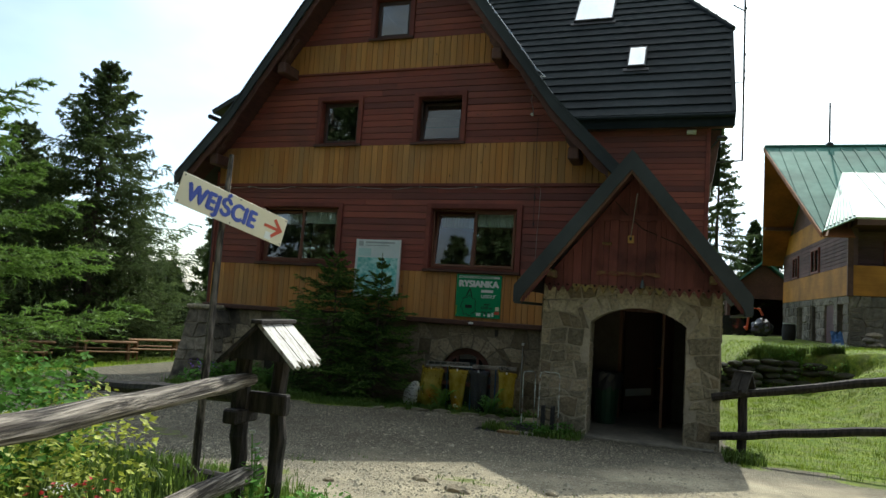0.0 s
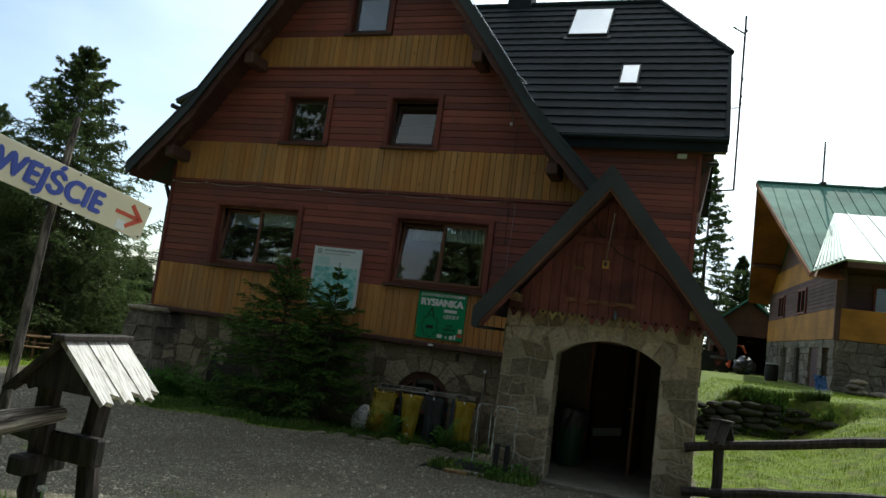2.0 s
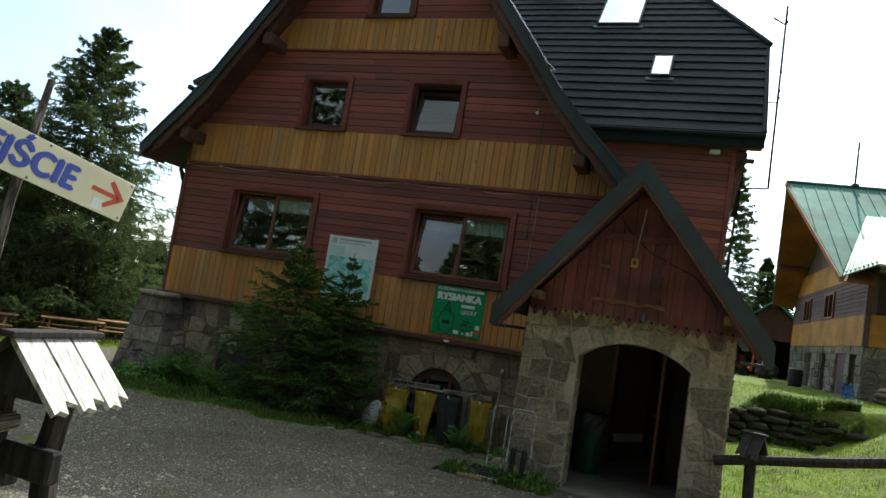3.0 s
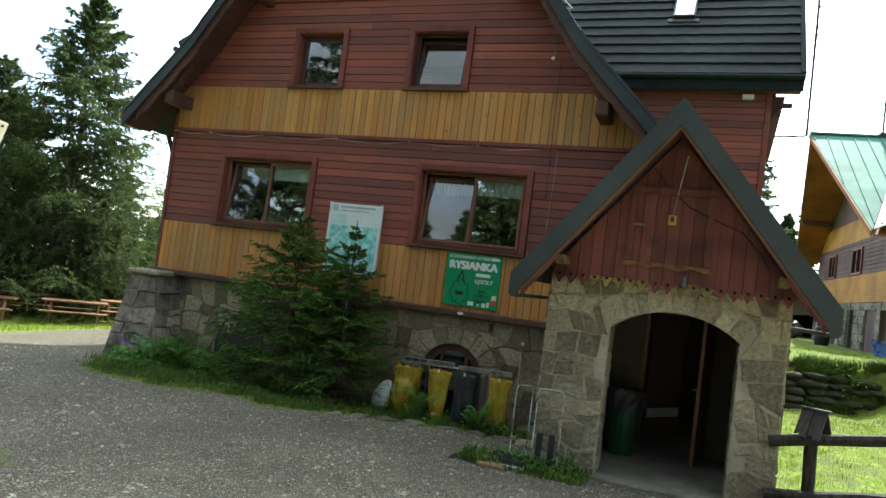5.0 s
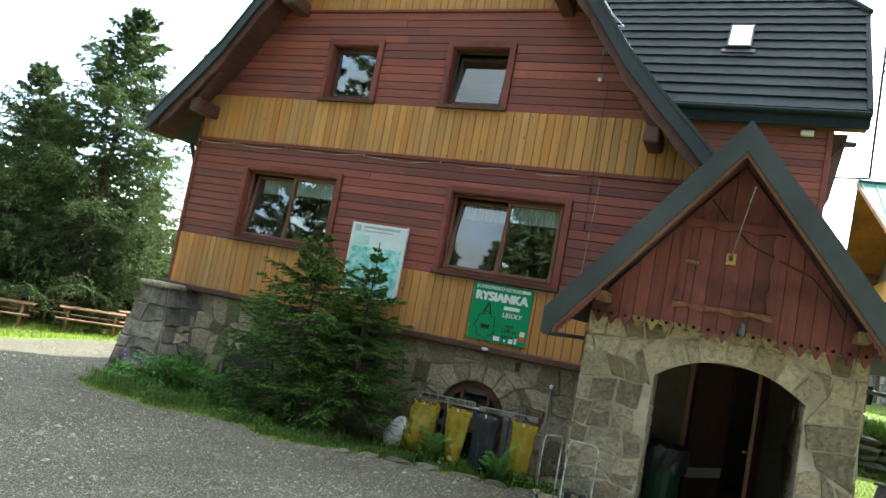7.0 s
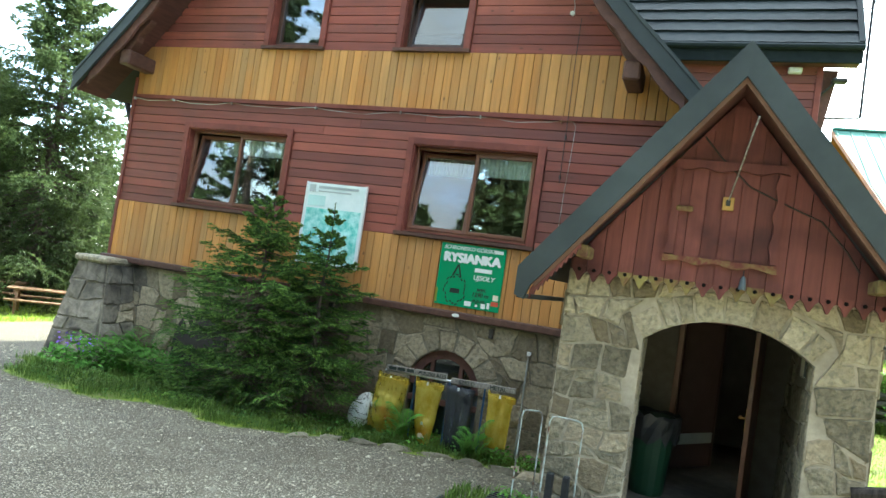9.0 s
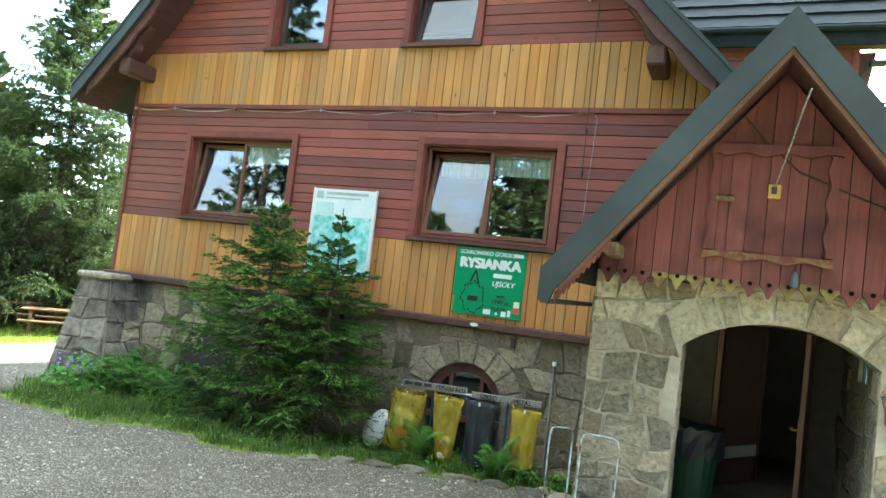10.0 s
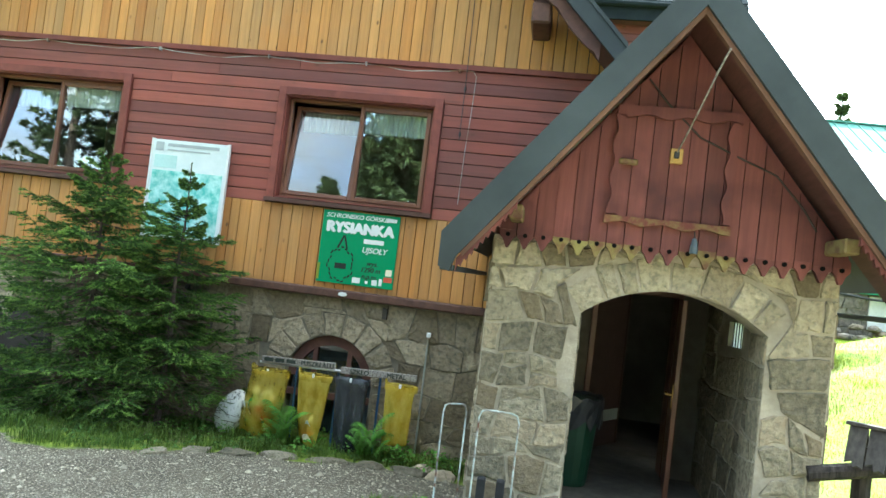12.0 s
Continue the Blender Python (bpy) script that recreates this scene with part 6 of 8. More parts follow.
def spruce(at, tall, radius, seed, whorls, per, twigs, needles, size, label, low=0.04, droop=0.35, group="", material=None, lean=(0, 0), thin=0.0, fall=0.85, layered=False, crown=None):
    """A spruce: a tapered trunk, boughs all the way up that sag and lift their tips, flat side twigs, needles on every twig."""
    rng = np.random.default_rng(seed)
    tree = base("spruce", at, label, "tree", group)
    a = Vector(at)
    trunk = [a + Vector((lean[0] * f * tall, lean[1] * f * tall, tall * f)) + Vector((rng.normal() * 0.004 * tall, rng.normal() * 0.004 * tall, 0)) * (0 < f < 1) for f in np.linspace(0, 1, 9)]
    trunk[0].z -= 0.15
    part("trunk", tube(bmesh.new(), trunk, [max(0.0018 * tall, 0.014 * tall * (1 - f) ** 0.9) for f in np.linspace(0, 1, 9)], 8, 0.1, seed), BARK, tree)
    spine = np.array([list(p) for p in trunk])
    starts, ends, wood, young = [spine[-2:-1] * 0.4 + spine[-1:] * 0.6], [spine[-1:]], [], [np.ones(1, bool)]
    count = whorls * per
    for i in range(count):
        f = low + (0.99 - low) * ((i + rng.uniform(0, 1)) / count) ** 0.92
        if layered:
            f = max(low, min(0.985, low + (0.99 - low) * (int(i / per) + 0.5 + rng.normal() * (0.2 if material is None else 0.28)) / whorls))
        if rng.random() < (0.55 if material is None and f > 0.86 else thin):
            continue
        reach = radius * (1 - f) ** fall * rng.uniform(0.52, 1.15) + 0.035 * radius
        if rng.random() < 0.08:
            reach *= 1.22
        if material is None and f > 0.68:
            reach *= max(0.25, (1 - f) / 0.32) ** 0.6
        if f < 0.3:
            reach *= (0.42 + 1.9 * f if material is None else 1.0)
        az = i * 2.39996 + rng.uniform(-0.5, 0.5)
        d = np.array([math.cos(az), math.sin(az), 0.0])
        side = np.array([-d[1], d[0], 0.0])
        root = np.array([np.interp(f, np.linspace(0, 1, 9), spine[:, k]) for k in range(3)])
        sag = droop * rng.uniform(0.5, 1.5) * max(0.0, 1.05 - 1.25 * f)
        rise = rng.uniform(0.02, 0.26) + 1.0 * max(0.0, f - 0.6)
        s = np.linspace(0, 1, 7)[:, None]
        path = root + d * reach * s + np.array([0, 0, 1.0]) * reach * (-sag * np.sin(s * 2.2) + rise * s ** 1.6)
        path[1:] += rng.normal(size=(6, 3)) * 0.025 * reach
        wood.append(path)
        starts.append(path[2:-1])
        ends.append(path[3:])
        young.append(np.array([False, False, False, True]))
        m = max(5, int(twigs * min(1.0, reach / radius + 0.25)))
        u = np.clip(np.linspace(0.22, 0.98, m) + rng.uniform(-0.03, 0.03, m), 0.1, 0.99)[:, None]
        p0 = np.stack([np.interp(u[:, 0], s[:, 0], path[:, k]) for k in range(3)], -1)
        sg = np.where(np.arange(m) % 2, 1.0, -1.0)[:, None]
        ln = (0.40 * reach * (1.12 - u) ** 0.8 + 0.05 * reach) * rng.uniform(0.6, 1.25, (m, 1))
        td = unit(d * rng.uniform(0.6, 1.0, (m, 1)) + side * sg * rng.uniform(0.55, 1.0, (m, 1)) + np.array([0, 0, 1.0]) * rng.uniform(-0.14 if layered and material is None else -0.34, 0.06, (m, 1)))
        mid = p0 + td * ln * 0.5
        tip = mid + unit(td + d * 0.4 + np.array([0, 0, -0.16])) * ln * 0.5
        starts += [p0, mid]
        ends += [mid, tip]
        young += [np.zeros(m, bool), np.ones(m, bool) & (rng.uniform(0, 1, m) < 0.8)]
        # short hanging sprays
        k = rng.integers(0, m, m // 2 if material is None else m)
        young.append(np.zeros(len(k), bool))
        q = p0[k] + td[k] * ln[k] * rng.uniform(0.2, 0.9, (len(k), 1))
        starts.append(q)
        ends.append(q + unit(td[k] * 0.7 + rng.normal(size=(len(k), 3)) * 0.35 + np.array([0, 0, -0.1 if material is None else -1.2])) * ln[k] * (0.45 if material is None else 0.5))
    starts, ends = np.concatenate(starts), np.concatenate(ends)
    t = rng.uniform(0, 1, (len(starts), needles, 1))
    along = unit(ends - starts)[:, None, :]
    root = starts[:, None, :] * (1 - t) + ends[:, None, :] * t
    jit = unit(rng.normal(size=(len(starts), needles, 3)) * np.array([1, 1, 0.6]))
    way = unit(along * 0.85 + jit * 0.75 + np.array([0, 0, 0.1]))
    ln = size * rng.uniform(0.6, 1.3, (len(starts), needles, 1))
    wide = unit(np.cross(way, unit(rng.normal(size=way.shape)))) * ln * 0.15
    tri = np.stack([root - wide, root + wide, root + way * ln], 2)
    young = np.concatenate(young) & (material is None)
    soup("crown", tri[~young].reshape(-1, 3, 3), material or crown or NEEDLE, tree)
    if young.any():
        soup("young_growth", tri[young].reshape(-1, 3, 3), NEEDLE_TIP, tree, "light green shoot tips")
    stems = []
    for p in wood:
        for q, r, k in zip(p[:-1], p[1:], range(6)):
            w0 = radius * 0.010 * (1 - k / 6.5)
            stems.append([q + [0, 0, w0], q - [0, 0, w0], r])
            stems.append([q + [w0, 0, 0], q - [w0, 0, 0], r])
    soup("branchwork", np.array(stems), BARK, tree)
    return tree


def on_ground(x, y, dz=0.0):
    return (x, y, height(x, y) + dz)


spruce((-2.42, -0.74, -0.14), 2.80, 1.34, 3, 16, 13, 25, 31, 0.027, "young dark green spruce growing against the house wall", 0.13, 0.42, fall=0.42, layered=True)
spruce((-1.50, -0.72, -0.14), 2.82, 1.10, 9, 15, 10, 23, 36, 0.025, "slender young spruce growing in front of the map board", 0.17, 0.42, thin=0.05, fall=0.74, layered=True)
# bare lower twigs of the young trees
rngt = np.random.default_rng(5)
tw = []
for cx_, cy_ in ((-2.42, -0.74), (-1.50, -0.72)):
    for k in range(130):
        az, r, z = rngt.uniform(0, 6.28), rngt.uniform(0.35, 0.95), rngt.uniform(0.0, 0.75)
        p = np.array([cx_, cy_, -0.05 + z])
        for s in range(4):
            q = p + np.array([math.cos(az) * r / 4, math.sin(az) * r / 4, rngt.uniform(-0.07, 0.03)])
            tw.append([p + [0, 0, 0.005], p - [0, 0, 0.005], q])
            if s:
                b = q + rngt.normal(size=3) * 0.08
                tw.append([q + [0, 0, 0.003], q - [0, 0, 0.003], b])
            p = q
tagged(soup("dead_twigs", np.array(tw), NEEDLE_DEAD), "dry bare lower twigs of the young spruces", "twigs", kind="stuff")

FAR = "large spruces at the edge of the clearing"
BIG = "tall ragged spruce at the edge of the clearing"
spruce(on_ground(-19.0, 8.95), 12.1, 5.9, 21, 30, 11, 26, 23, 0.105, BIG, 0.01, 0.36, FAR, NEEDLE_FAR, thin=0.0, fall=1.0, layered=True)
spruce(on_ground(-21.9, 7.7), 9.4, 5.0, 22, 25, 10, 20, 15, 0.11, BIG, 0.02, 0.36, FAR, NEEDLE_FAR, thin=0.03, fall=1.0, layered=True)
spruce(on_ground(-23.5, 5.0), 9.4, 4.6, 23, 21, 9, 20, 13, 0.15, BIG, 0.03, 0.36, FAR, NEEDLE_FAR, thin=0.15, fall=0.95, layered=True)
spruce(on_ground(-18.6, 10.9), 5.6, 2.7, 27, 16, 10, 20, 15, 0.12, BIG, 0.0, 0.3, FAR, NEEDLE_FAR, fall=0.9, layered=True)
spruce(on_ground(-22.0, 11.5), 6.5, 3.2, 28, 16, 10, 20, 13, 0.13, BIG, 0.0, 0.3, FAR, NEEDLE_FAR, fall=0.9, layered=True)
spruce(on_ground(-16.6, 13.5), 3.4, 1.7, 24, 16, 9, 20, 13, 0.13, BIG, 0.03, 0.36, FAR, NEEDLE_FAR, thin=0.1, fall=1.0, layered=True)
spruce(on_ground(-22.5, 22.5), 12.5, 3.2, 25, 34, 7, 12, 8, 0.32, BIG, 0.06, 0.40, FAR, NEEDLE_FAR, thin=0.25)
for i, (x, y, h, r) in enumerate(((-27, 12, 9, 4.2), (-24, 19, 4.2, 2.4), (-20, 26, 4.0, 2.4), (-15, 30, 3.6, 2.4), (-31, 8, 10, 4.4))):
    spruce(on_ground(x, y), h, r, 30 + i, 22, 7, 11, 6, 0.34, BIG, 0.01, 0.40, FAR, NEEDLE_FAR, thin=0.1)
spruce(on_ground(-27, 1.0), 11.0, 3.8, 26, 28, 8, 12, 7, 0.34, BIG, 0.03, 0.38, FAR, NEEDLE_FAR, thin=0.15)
WOOD = "spruces behind the barn"
BEHIND = "tall dark spruce beyond the barn"
for i, (x, y, h, r) in enumerate(((5.9, 46, 16.5, 4.3), (9.0, 50, 9.4, 3.2), (3.0, 52, 15.0, 3.4), (11.2, 56, 12.6, 3.6), (26.5, 58, 21.0, 4.4), (31, 60, 19.0, 4.2), (20.5, 62, 14.0, 4.2), (-1.0, 60, 14.0, 3.6), (36.5, 56, 18, 4.2))):
    spruce(on_ground(x, y), h, r, 40 + i, 26, 8, *((14, 11, 0.23) if i < 4 else (11, 6, 0.42)), BEHIND, 0.03, 0.36, WOOD, NEEDLE_FAR, thin=0.12, fall=1.0, layered=True)
YARD = "spruces across the yard"
for i, (x, y, h, r) in enumerate(((-11.5, -23.5, 13, 4.8), (-17, -24, 20, 5.6), (-6.5, -27, 11.5, 4.8), (3.5, -27, 14, 4.8), (9, -28, 15, 4.8), (6.5, -26, 13, 4.2), (11.5, -24, 14, 4.2), (0.5, -25, 11, 4.4), (-4.5, -23, 10, 4.2), (-9, -25, 14, 4.6), (-14, -22, 16, 4.4), (16, -20, 14, 4), (-20, -21, 19, 5.0), (-25, -17, 18, 4.6))):
    # out of view, met only as reflections; needles darkened to dim these
    spruce(on_ground(x, y), h, r, 60 + i, 22, 7, 11, *((11, 0.33) if x < -5 else (4, 0.5)), "tall spruce standing across the yard", 0.03, 0.36, YARD, NEEDLE_DIM, thin=0.12)
spruce(on_ground(-0.62, -9.65), 2.62, 1.36, 77, 12, 9, 24, 28, 0.033, "bushy spruce beside the flower bed, with light green tips", 0.10, 0.25, fall=0.40, layered=True, crown=NEEDLE_SUN)


def blades(points, length, seed, name, material, label, category, width=0.10, bend=0.5):
    """Loose grass blades, each a bent pair of triangles."""
    rng = np.random.default_rng(seed)
    p = np.asarray(points, dtype=float)
    n = len(p)
    ln = length * rng.uniform(0.5, 1.4, (n, 1))
    az = rng.uniform(0, 6.28, n)
    d = np.stack([np.cos(az), np.sin(az), np.zeros(n)], -1)
    side = np.stack([-d[:, 1], d[:, 0], np.zeros(n)], -1) * ln * width * 0.5
    up_ = np.array([0, 0, 1.0])
    m_ = p + up_ * ln * 0.6 + d * ln * 0.12
    t_ = p + up_ * ln * rng.uniform(0.75, 1.0, (n, 1)) + d * ln * bend * rng.uniform(0.3, 1.2, (n, 1))
    tri = np.concatenate([np.stack([p - side, p + side, m_ + side * 0.7], 1), np.stack([p - side, m_ + side * 0.7, m_ - side * 0.7], 1), np.stack([m_ - side * 0.7, m_ + side * 0.7, t_], 1)])
    order = np.argsort(np.tile(np.arange(n), 3), kind="stable")
    return tagged(soup(name, tri[order], material), label, category, kind="stuff")


def scatter(n, x0, x1, y0, y1, seed, want):
    rng = random.Random(seed)
    out_ = []
    tries = 0
    while len(out_) < n and tries < n * 12:
        tries += 1
        x, y = rng.uniform(x0, x1), rng.uniform(y0, y1)
        if want(x, y) > rng.random():
            out_.append((x, y, height(x, y) - 0.005))
    return out_


def free(x, y):
    """Lawn that no wall stands on."""
    if -6.4 < x < 1.95 and y > -0.05:
        return 0
    if 1.85 < x < 4.42 and y > PY - 0.1:
        return 0
    return grassy(x, y) ** 2


blades(scatter(26000, -6.2, 1.9, -2.65, 0.0, 1, free), 0.062, 1, "verge_grass", GRASS, "short green grass along the foot of the house", "grass")
def ragged(x, y):
    return free(x, y) * smooth(-0.05, 0.25, noise.noise(Vector((x * 2.7, y * 2.7, 8))))


blades(scatter(5000, -6.2, 1.9, -2.7, 0.0, 14, ragged), 0.13, 15, "verge_tufts", GRASS, "longer ragged tufts in the verge along the house", "grass", 0.07, 0.7)
blades(scatter(30000, 4.4, 8.5, -3.2, 7, 2, free), 0.045, 2, "lawn_grass", LAWN, "bright sunlit lawn grass beside the fence", "grass")
blades(scatter(20000, 4.4, 14, 5, 21, 3, free), 0.08, 3, "bank_grass", LAWN, "uneven bright grass on the bank", "grass")
def tufted(x, y):
    return free(x, y) * smooth(0.05, 0.35, noise.noise(Vector((x * 2.1, y * 2.1, 4))))


blades(scatter(9000, 4.4, 12, -3.2, 8, 12, tufted), 0.09, 13, "lawn_tufts", LAWN, "taller tufts of longer grass in the lawn", "grass", 0.08, 0.7)
blades(scatter(9000, -20, -9.8, -3, 9, 4, free), 0.12, 4, "far_grass", LAWN, "sunlit grass round the picnic tables", "grass")
blades(scatter(9000, -1.6, 2.6, -13.2, -8.0, 5, grassy), 0.14, 5, "bed_grass", GRASS, "lush grass round the flower bed", "grass", 0.08)
blades(scatter(2600, -1, 6, -9.4, -5.4, 6, lambda x, y: grassy(x, y) * 0.6), 0.04, 6, "yard_weeds", GRASS, "thin weeds in the gravel", "grass", 0.2)
blades(scatter(900, 1.15, 2.6, -2.75, -2.1, 7, lambda x, y: 1), 0.11, 7, "porch_weeds", GRASS, "tuft of weeds at the corner of the porch", "grass", 0.16)
blades(scatter(500, 4.45, 4.95, -2.9, -2.1, 8, lambda x, y: 1), 0.11, 8, "post_weeds", GRASS, "weeds round the fence post", "grass", 0.16)


def leafy(points, n_leaf, spread_r, tall, size, seed, name, material, label, category="plant"):
    """Leaves held out from short stems round each point."""
    rng = np.random.default_rng(seed)
    tri = []
    for px, py, pz in points:
        h = tall * rng.uniform(0.6, 1.2)
        az = rng.uniform(0, 6.28, n_leaf)
        f = rng.uniform(0.1, 1, n_leaf)
        r = spread_r * np.sqrt(rng.uniform(0.02, 1, n_leaf)) * (0.55 + 0.45 * np.sin(f * 3.1))
        c = np.stack([px + r * np.cos(az), py + r * np.sin(az), pz + h * f], -1)
        d = unit(np.stack([np.cos(az), np.sin(az), rng.uniform(-0.7, 0.5, n_leaf)], -1) + rng.normal(size=(n_leaf, 3)) * 0.35)
        s = unit(np.cross(d, rng.normal(size=(n_leaf, 3)) * 0.4 + [0, 0, 1]))
        ln = size * rng.uniform(0.6, 1.3, (n_leaf, 1))
        a, b, tip = c + d * ln * 0.45 + s * ln * 0.3, c + d * ln * 0.45 - s * ln * 0.3, c + d * ln
        mid = c + d * ln * 0.45 - np.array([0, 0, 1.0]) * ln * 0.08
        tri += [np.stack([c, a, mid], 1), np.stack([c, mid, b], 1), np.stack([a, tip, mid], 1), np.stack([mid, tip, b], 1)]
    return tagged(soup(name, np.concatenate(tri), material), label, category, kind="stuff")


leafy(scatter(330, -5.6, 1.7, -2.4, -0.1, 31, free), 16, 0.09, 0.085, 0.035, 31, "verge_weeds", WEEDLEAF, "low broad-leaved weeds in the verge grass")


def fern(at, fronds, length, seed, label):
    """A fern: arching fronds with paired, tapering leaflets."""
    rng = np.random.default_rng(seed)
    tri = []
    for k in range(fronds):
        az = rng.uniform(0, 6.28)
        d, s = np.array([math.cos(az), math.sin(az), 0]), np.array([-math.sin(az), math.cos(az), 0])
        ln, lift = length * rng.uniform(0.6, 1.15), rng.uniform(1.1, 1.75)
        p0 = np.array(at, dtype=float)
        for u in np.linspace(0.15, 1, 22):
            c = p0 + d * ln * 0.4 * u ** 1.5 + np.array([0, 0, 1.0]) * ln * lift * (u - 0.5 * u * u)
            w = ln * 0.19 * math.sin(math.pi * min(1, 0.12 + 0.9 * (1 - u) ** 0.7)) + 0.01
            for sg in (-1, 1):
                tip = c + s * sg * w + d * w * 0.35 - np.array([0, 0, 1.0]) * w * 0.25
                tri += [[c - d * ln * 0.011, c + d * ln * 0.014, tip]]
                for v in (0.35, 0.6):
                    e = c * (1 - v) + tip * v
                    tri += [[e - d * ln * 0.006, e + d * ln * 0.006, e + s * sg * w * 0.10 + d * w * 0.22], [e - d * ln * 0.006, e + d * ln * 0.006, e + s * sg * w * 0.10 - d * w * 0.18]]
            q = p0 + d * ln * 0.4 * (u - 0.05) ** 1.5 + np.array([0, 0, 1.0]) * ln * lift * ((u - 0.05) - 0.5 * (u - 0.05) ** 2)
            tri += [[q + s * 0.003, q - s * 0.003, c]]
    return tagged(soup("fern", np.array(tri), LEAF), label, "fern", "ferns at the foot of the house")


FERN = "bright green fern growing among the waste bags"
for i, (x, y, n, l) in enumerate(((-0.16, -0.64, 13, 0.60), (-0.12, -0.70, 9, 0.42), (-0.2, -0.8, 9, 0.34), (0.74, -0.66, 12, 0.50), (0.86, -0.74, 8, 0.36), (0.68, -0.7, 8, 0.34))):
    fern(on_ground(x, y), n, l, 90 + i, FERN)
for i, (x, y, n, l) in enumerate(((-4.6, -0.8, 16, 0.72), (-4.2, -0.95, 16, 0.68), (-3.8, -0.7, 14, 0.66), (-4.45, -0.5, 16, 0.75), (-4.75, -0.45, 14, 0.66), (-3.5, -1.0, 9, 0.55), (-4.95, -1.0, 9, 0.5), (-4.0, -0.45, 9, 0.6), (-3.2, -0.6, 9, 0.5))):
    fern(on_ground(x, y), n, l, 110 + i, "green fern beside the buttress")
rngf = random.Random(31)
leafy([on_ground(rngf.uniform(-4.9, -3.3), rngf.uniform(-1.05, -0.4)) for i in range(26)], 90, 0.22, 0.46, 0.055, 21, "herb_thicket", LEAF, "dense green herbs between the buttress and the spruce")
leafy([on_ground(-5.15 + 0.12 * i, -1.35 + 0.1 * (i % 3)) for i in range(5)], 60, 0.2, 0.42, 0.10, 3, "cranesbill_leaves", LEAF, "dark leafy clump of flowers at the buttress")
leafy([on_ground(-5.0 + 0.1 * i, -1.38 + 0.1 * (i % 3), 0.24) for i in range(4)], 13, 0.16, 0.2, 0.045, 4, "violet_flowers", FLOWER_V, "small violet flowers at the buttress", "flowers")
leafy([on_ground(random.Random(i).uniform(-6.2, 1.7), random.Random(i + 50).uniform(-0.9, -0.2)) for i in range(90)], 34, 0.15, 0.16, 0.045, 6, "low_weeds", LEAF, "low leafy weeds under the house wall")
leafy([on_ground(x, y) for x, y in ((0.2, -9.2), (0.5, -9.5), (0.0, -9.8), (0.7, -9.9), (0.3, -10.3), (-0.3, -9.5), (0.9, -10.4), (0.4, -10.9))], 420, 0.36, 0.66, 0.06, 7, "shrub_leaves", LEAF, "leafy green perennials in the flower bed")
leafy([on_ground(x, y) for x, y in ((1.05, -10.1), (1.2, -10.5), (0.85, -9.6), (1.35, -10.9), (1.0, -10.9), (1.25, -9.75))], 300, 0.27, 0.5, 0.042, 8, "golden_shrub", LEAF_Y, "yellow-green leafy shrub in the flower bed")
leafy([on_ground(1.55, -10.35, 0.12), on_ground(1.45, -10.0, 0.1), on_ground(1.7, -10.7, 0.1)], 26, 0.10, 0.10, 0.03, 9, "red_flowers", FLOWER_R, "red flower heads in the bed", "flowers")
leafy([on_ground(1.45, -10.2, 0.16), on_ground(1.15, -9.75, 0.40), on_ground(0.95, -9.6, 0.42), on_ground(1.0, -10.1, 0.42), on_ground(1.3, -10.5, 0.40)], 40, 0.06, 0.03, 0.014, 10, "white_flowers", FLOWER_W, "small white flower heads in the bed", "flowers")
leafy([on_ground(1.85, -8.85), on_ground(2.0, -9.1), on_ground(1.75, -9.3), on_ground(2.15, -9.5), on_ground(1.9, -8.6)], 80, 0.16, 0.2, 0.045, 11, "post_herbs", LEAF, "low herbs at the foot of the post")
umbel = base("white_umbel_plant", on_ground(1.69, -9.14), "tall wild plant with white flower heads between the posts", "plant")
rngu, root_ = random.Random(4), Vector(on_ground(1.69, -9.14))
for k, (dx, dy, top) in enumerate(((-0.03, 0.02, 0.44), (0.03, -0.02, 0.36), (0.0, 0.05, 0.30))):
    head = root_ + Vector((dx, dy, top))
    part("stem", tube(bmesh.new(), [root_ - Vector((0, 0, 0.02)), root_.lerp(head, 0.5) + Vector((0.012, 0, 0)), head], [0.005, 0.004, 0.003], 5), LEAF, umbel)
    soup("flower_head", [[head + Vector((rngu.gauss(0, 0.009), rngu.gauss(0, 0.009), rngu.gauss(0, 0.006))) + Vector(d_) * 0.006 for d_ in ((1, 0, 0.2), (-0.5, 0.8, 0), (-0.5, -0.8, 0.3))] for _ in range(70)], FLOWER_W, umbel, "small white flower head")
    soup("leaf", [[root_.lerp(head, f_), root_.lerp(head, f_) + Vector((math.cos(a_), math.sin(a_), 0.1)) * 0.045, root_.lerp(head, f_) + Vector((math.cos(a_ + 0.4), math.sin(a_ + 0.4), 0.3)) * 0.06] for f_, a_ in [(rngu.uniform(0.15, 0.85), rngu.uniform(0, 6.28)) for _ in range(28)]], LEAF, umbel)
leafy([on_ground(rngu.uniform(1.55, 2.45), rngu.uniform(-2.55, -2.25)) for _ in range(14)], 50, 0.13, 0.16, 0.05, 34, "porch_herbs", LEAF, "lush green herbs at the corner of the porch")
blades([on_ground(1.3 + 0.05 * (i % 9), -11.1 + 0.04 * (i // 9)) for i in range(110)], 0.55, 12, "iris_leaves", LEAF, "long upright iris leaves in the flower bed", "plant", 0.055, 0.35)
rngb, bank_stone_at = random.Random(8), []
leafy([on_ground(rngb.uniform(5.9, 7.7), rngb.uniform(7.75, 8.9), -0.12) for i in range(16)] + [on_ground(4.9, 8.2, -0.1), on_ground(5.2, 8.35, -0.1)], 60, 0.32, 0.30, 0.07, 13, "bank_shrubs", LEAF, "dark green low shrubs hanging over the bank", "shrub")
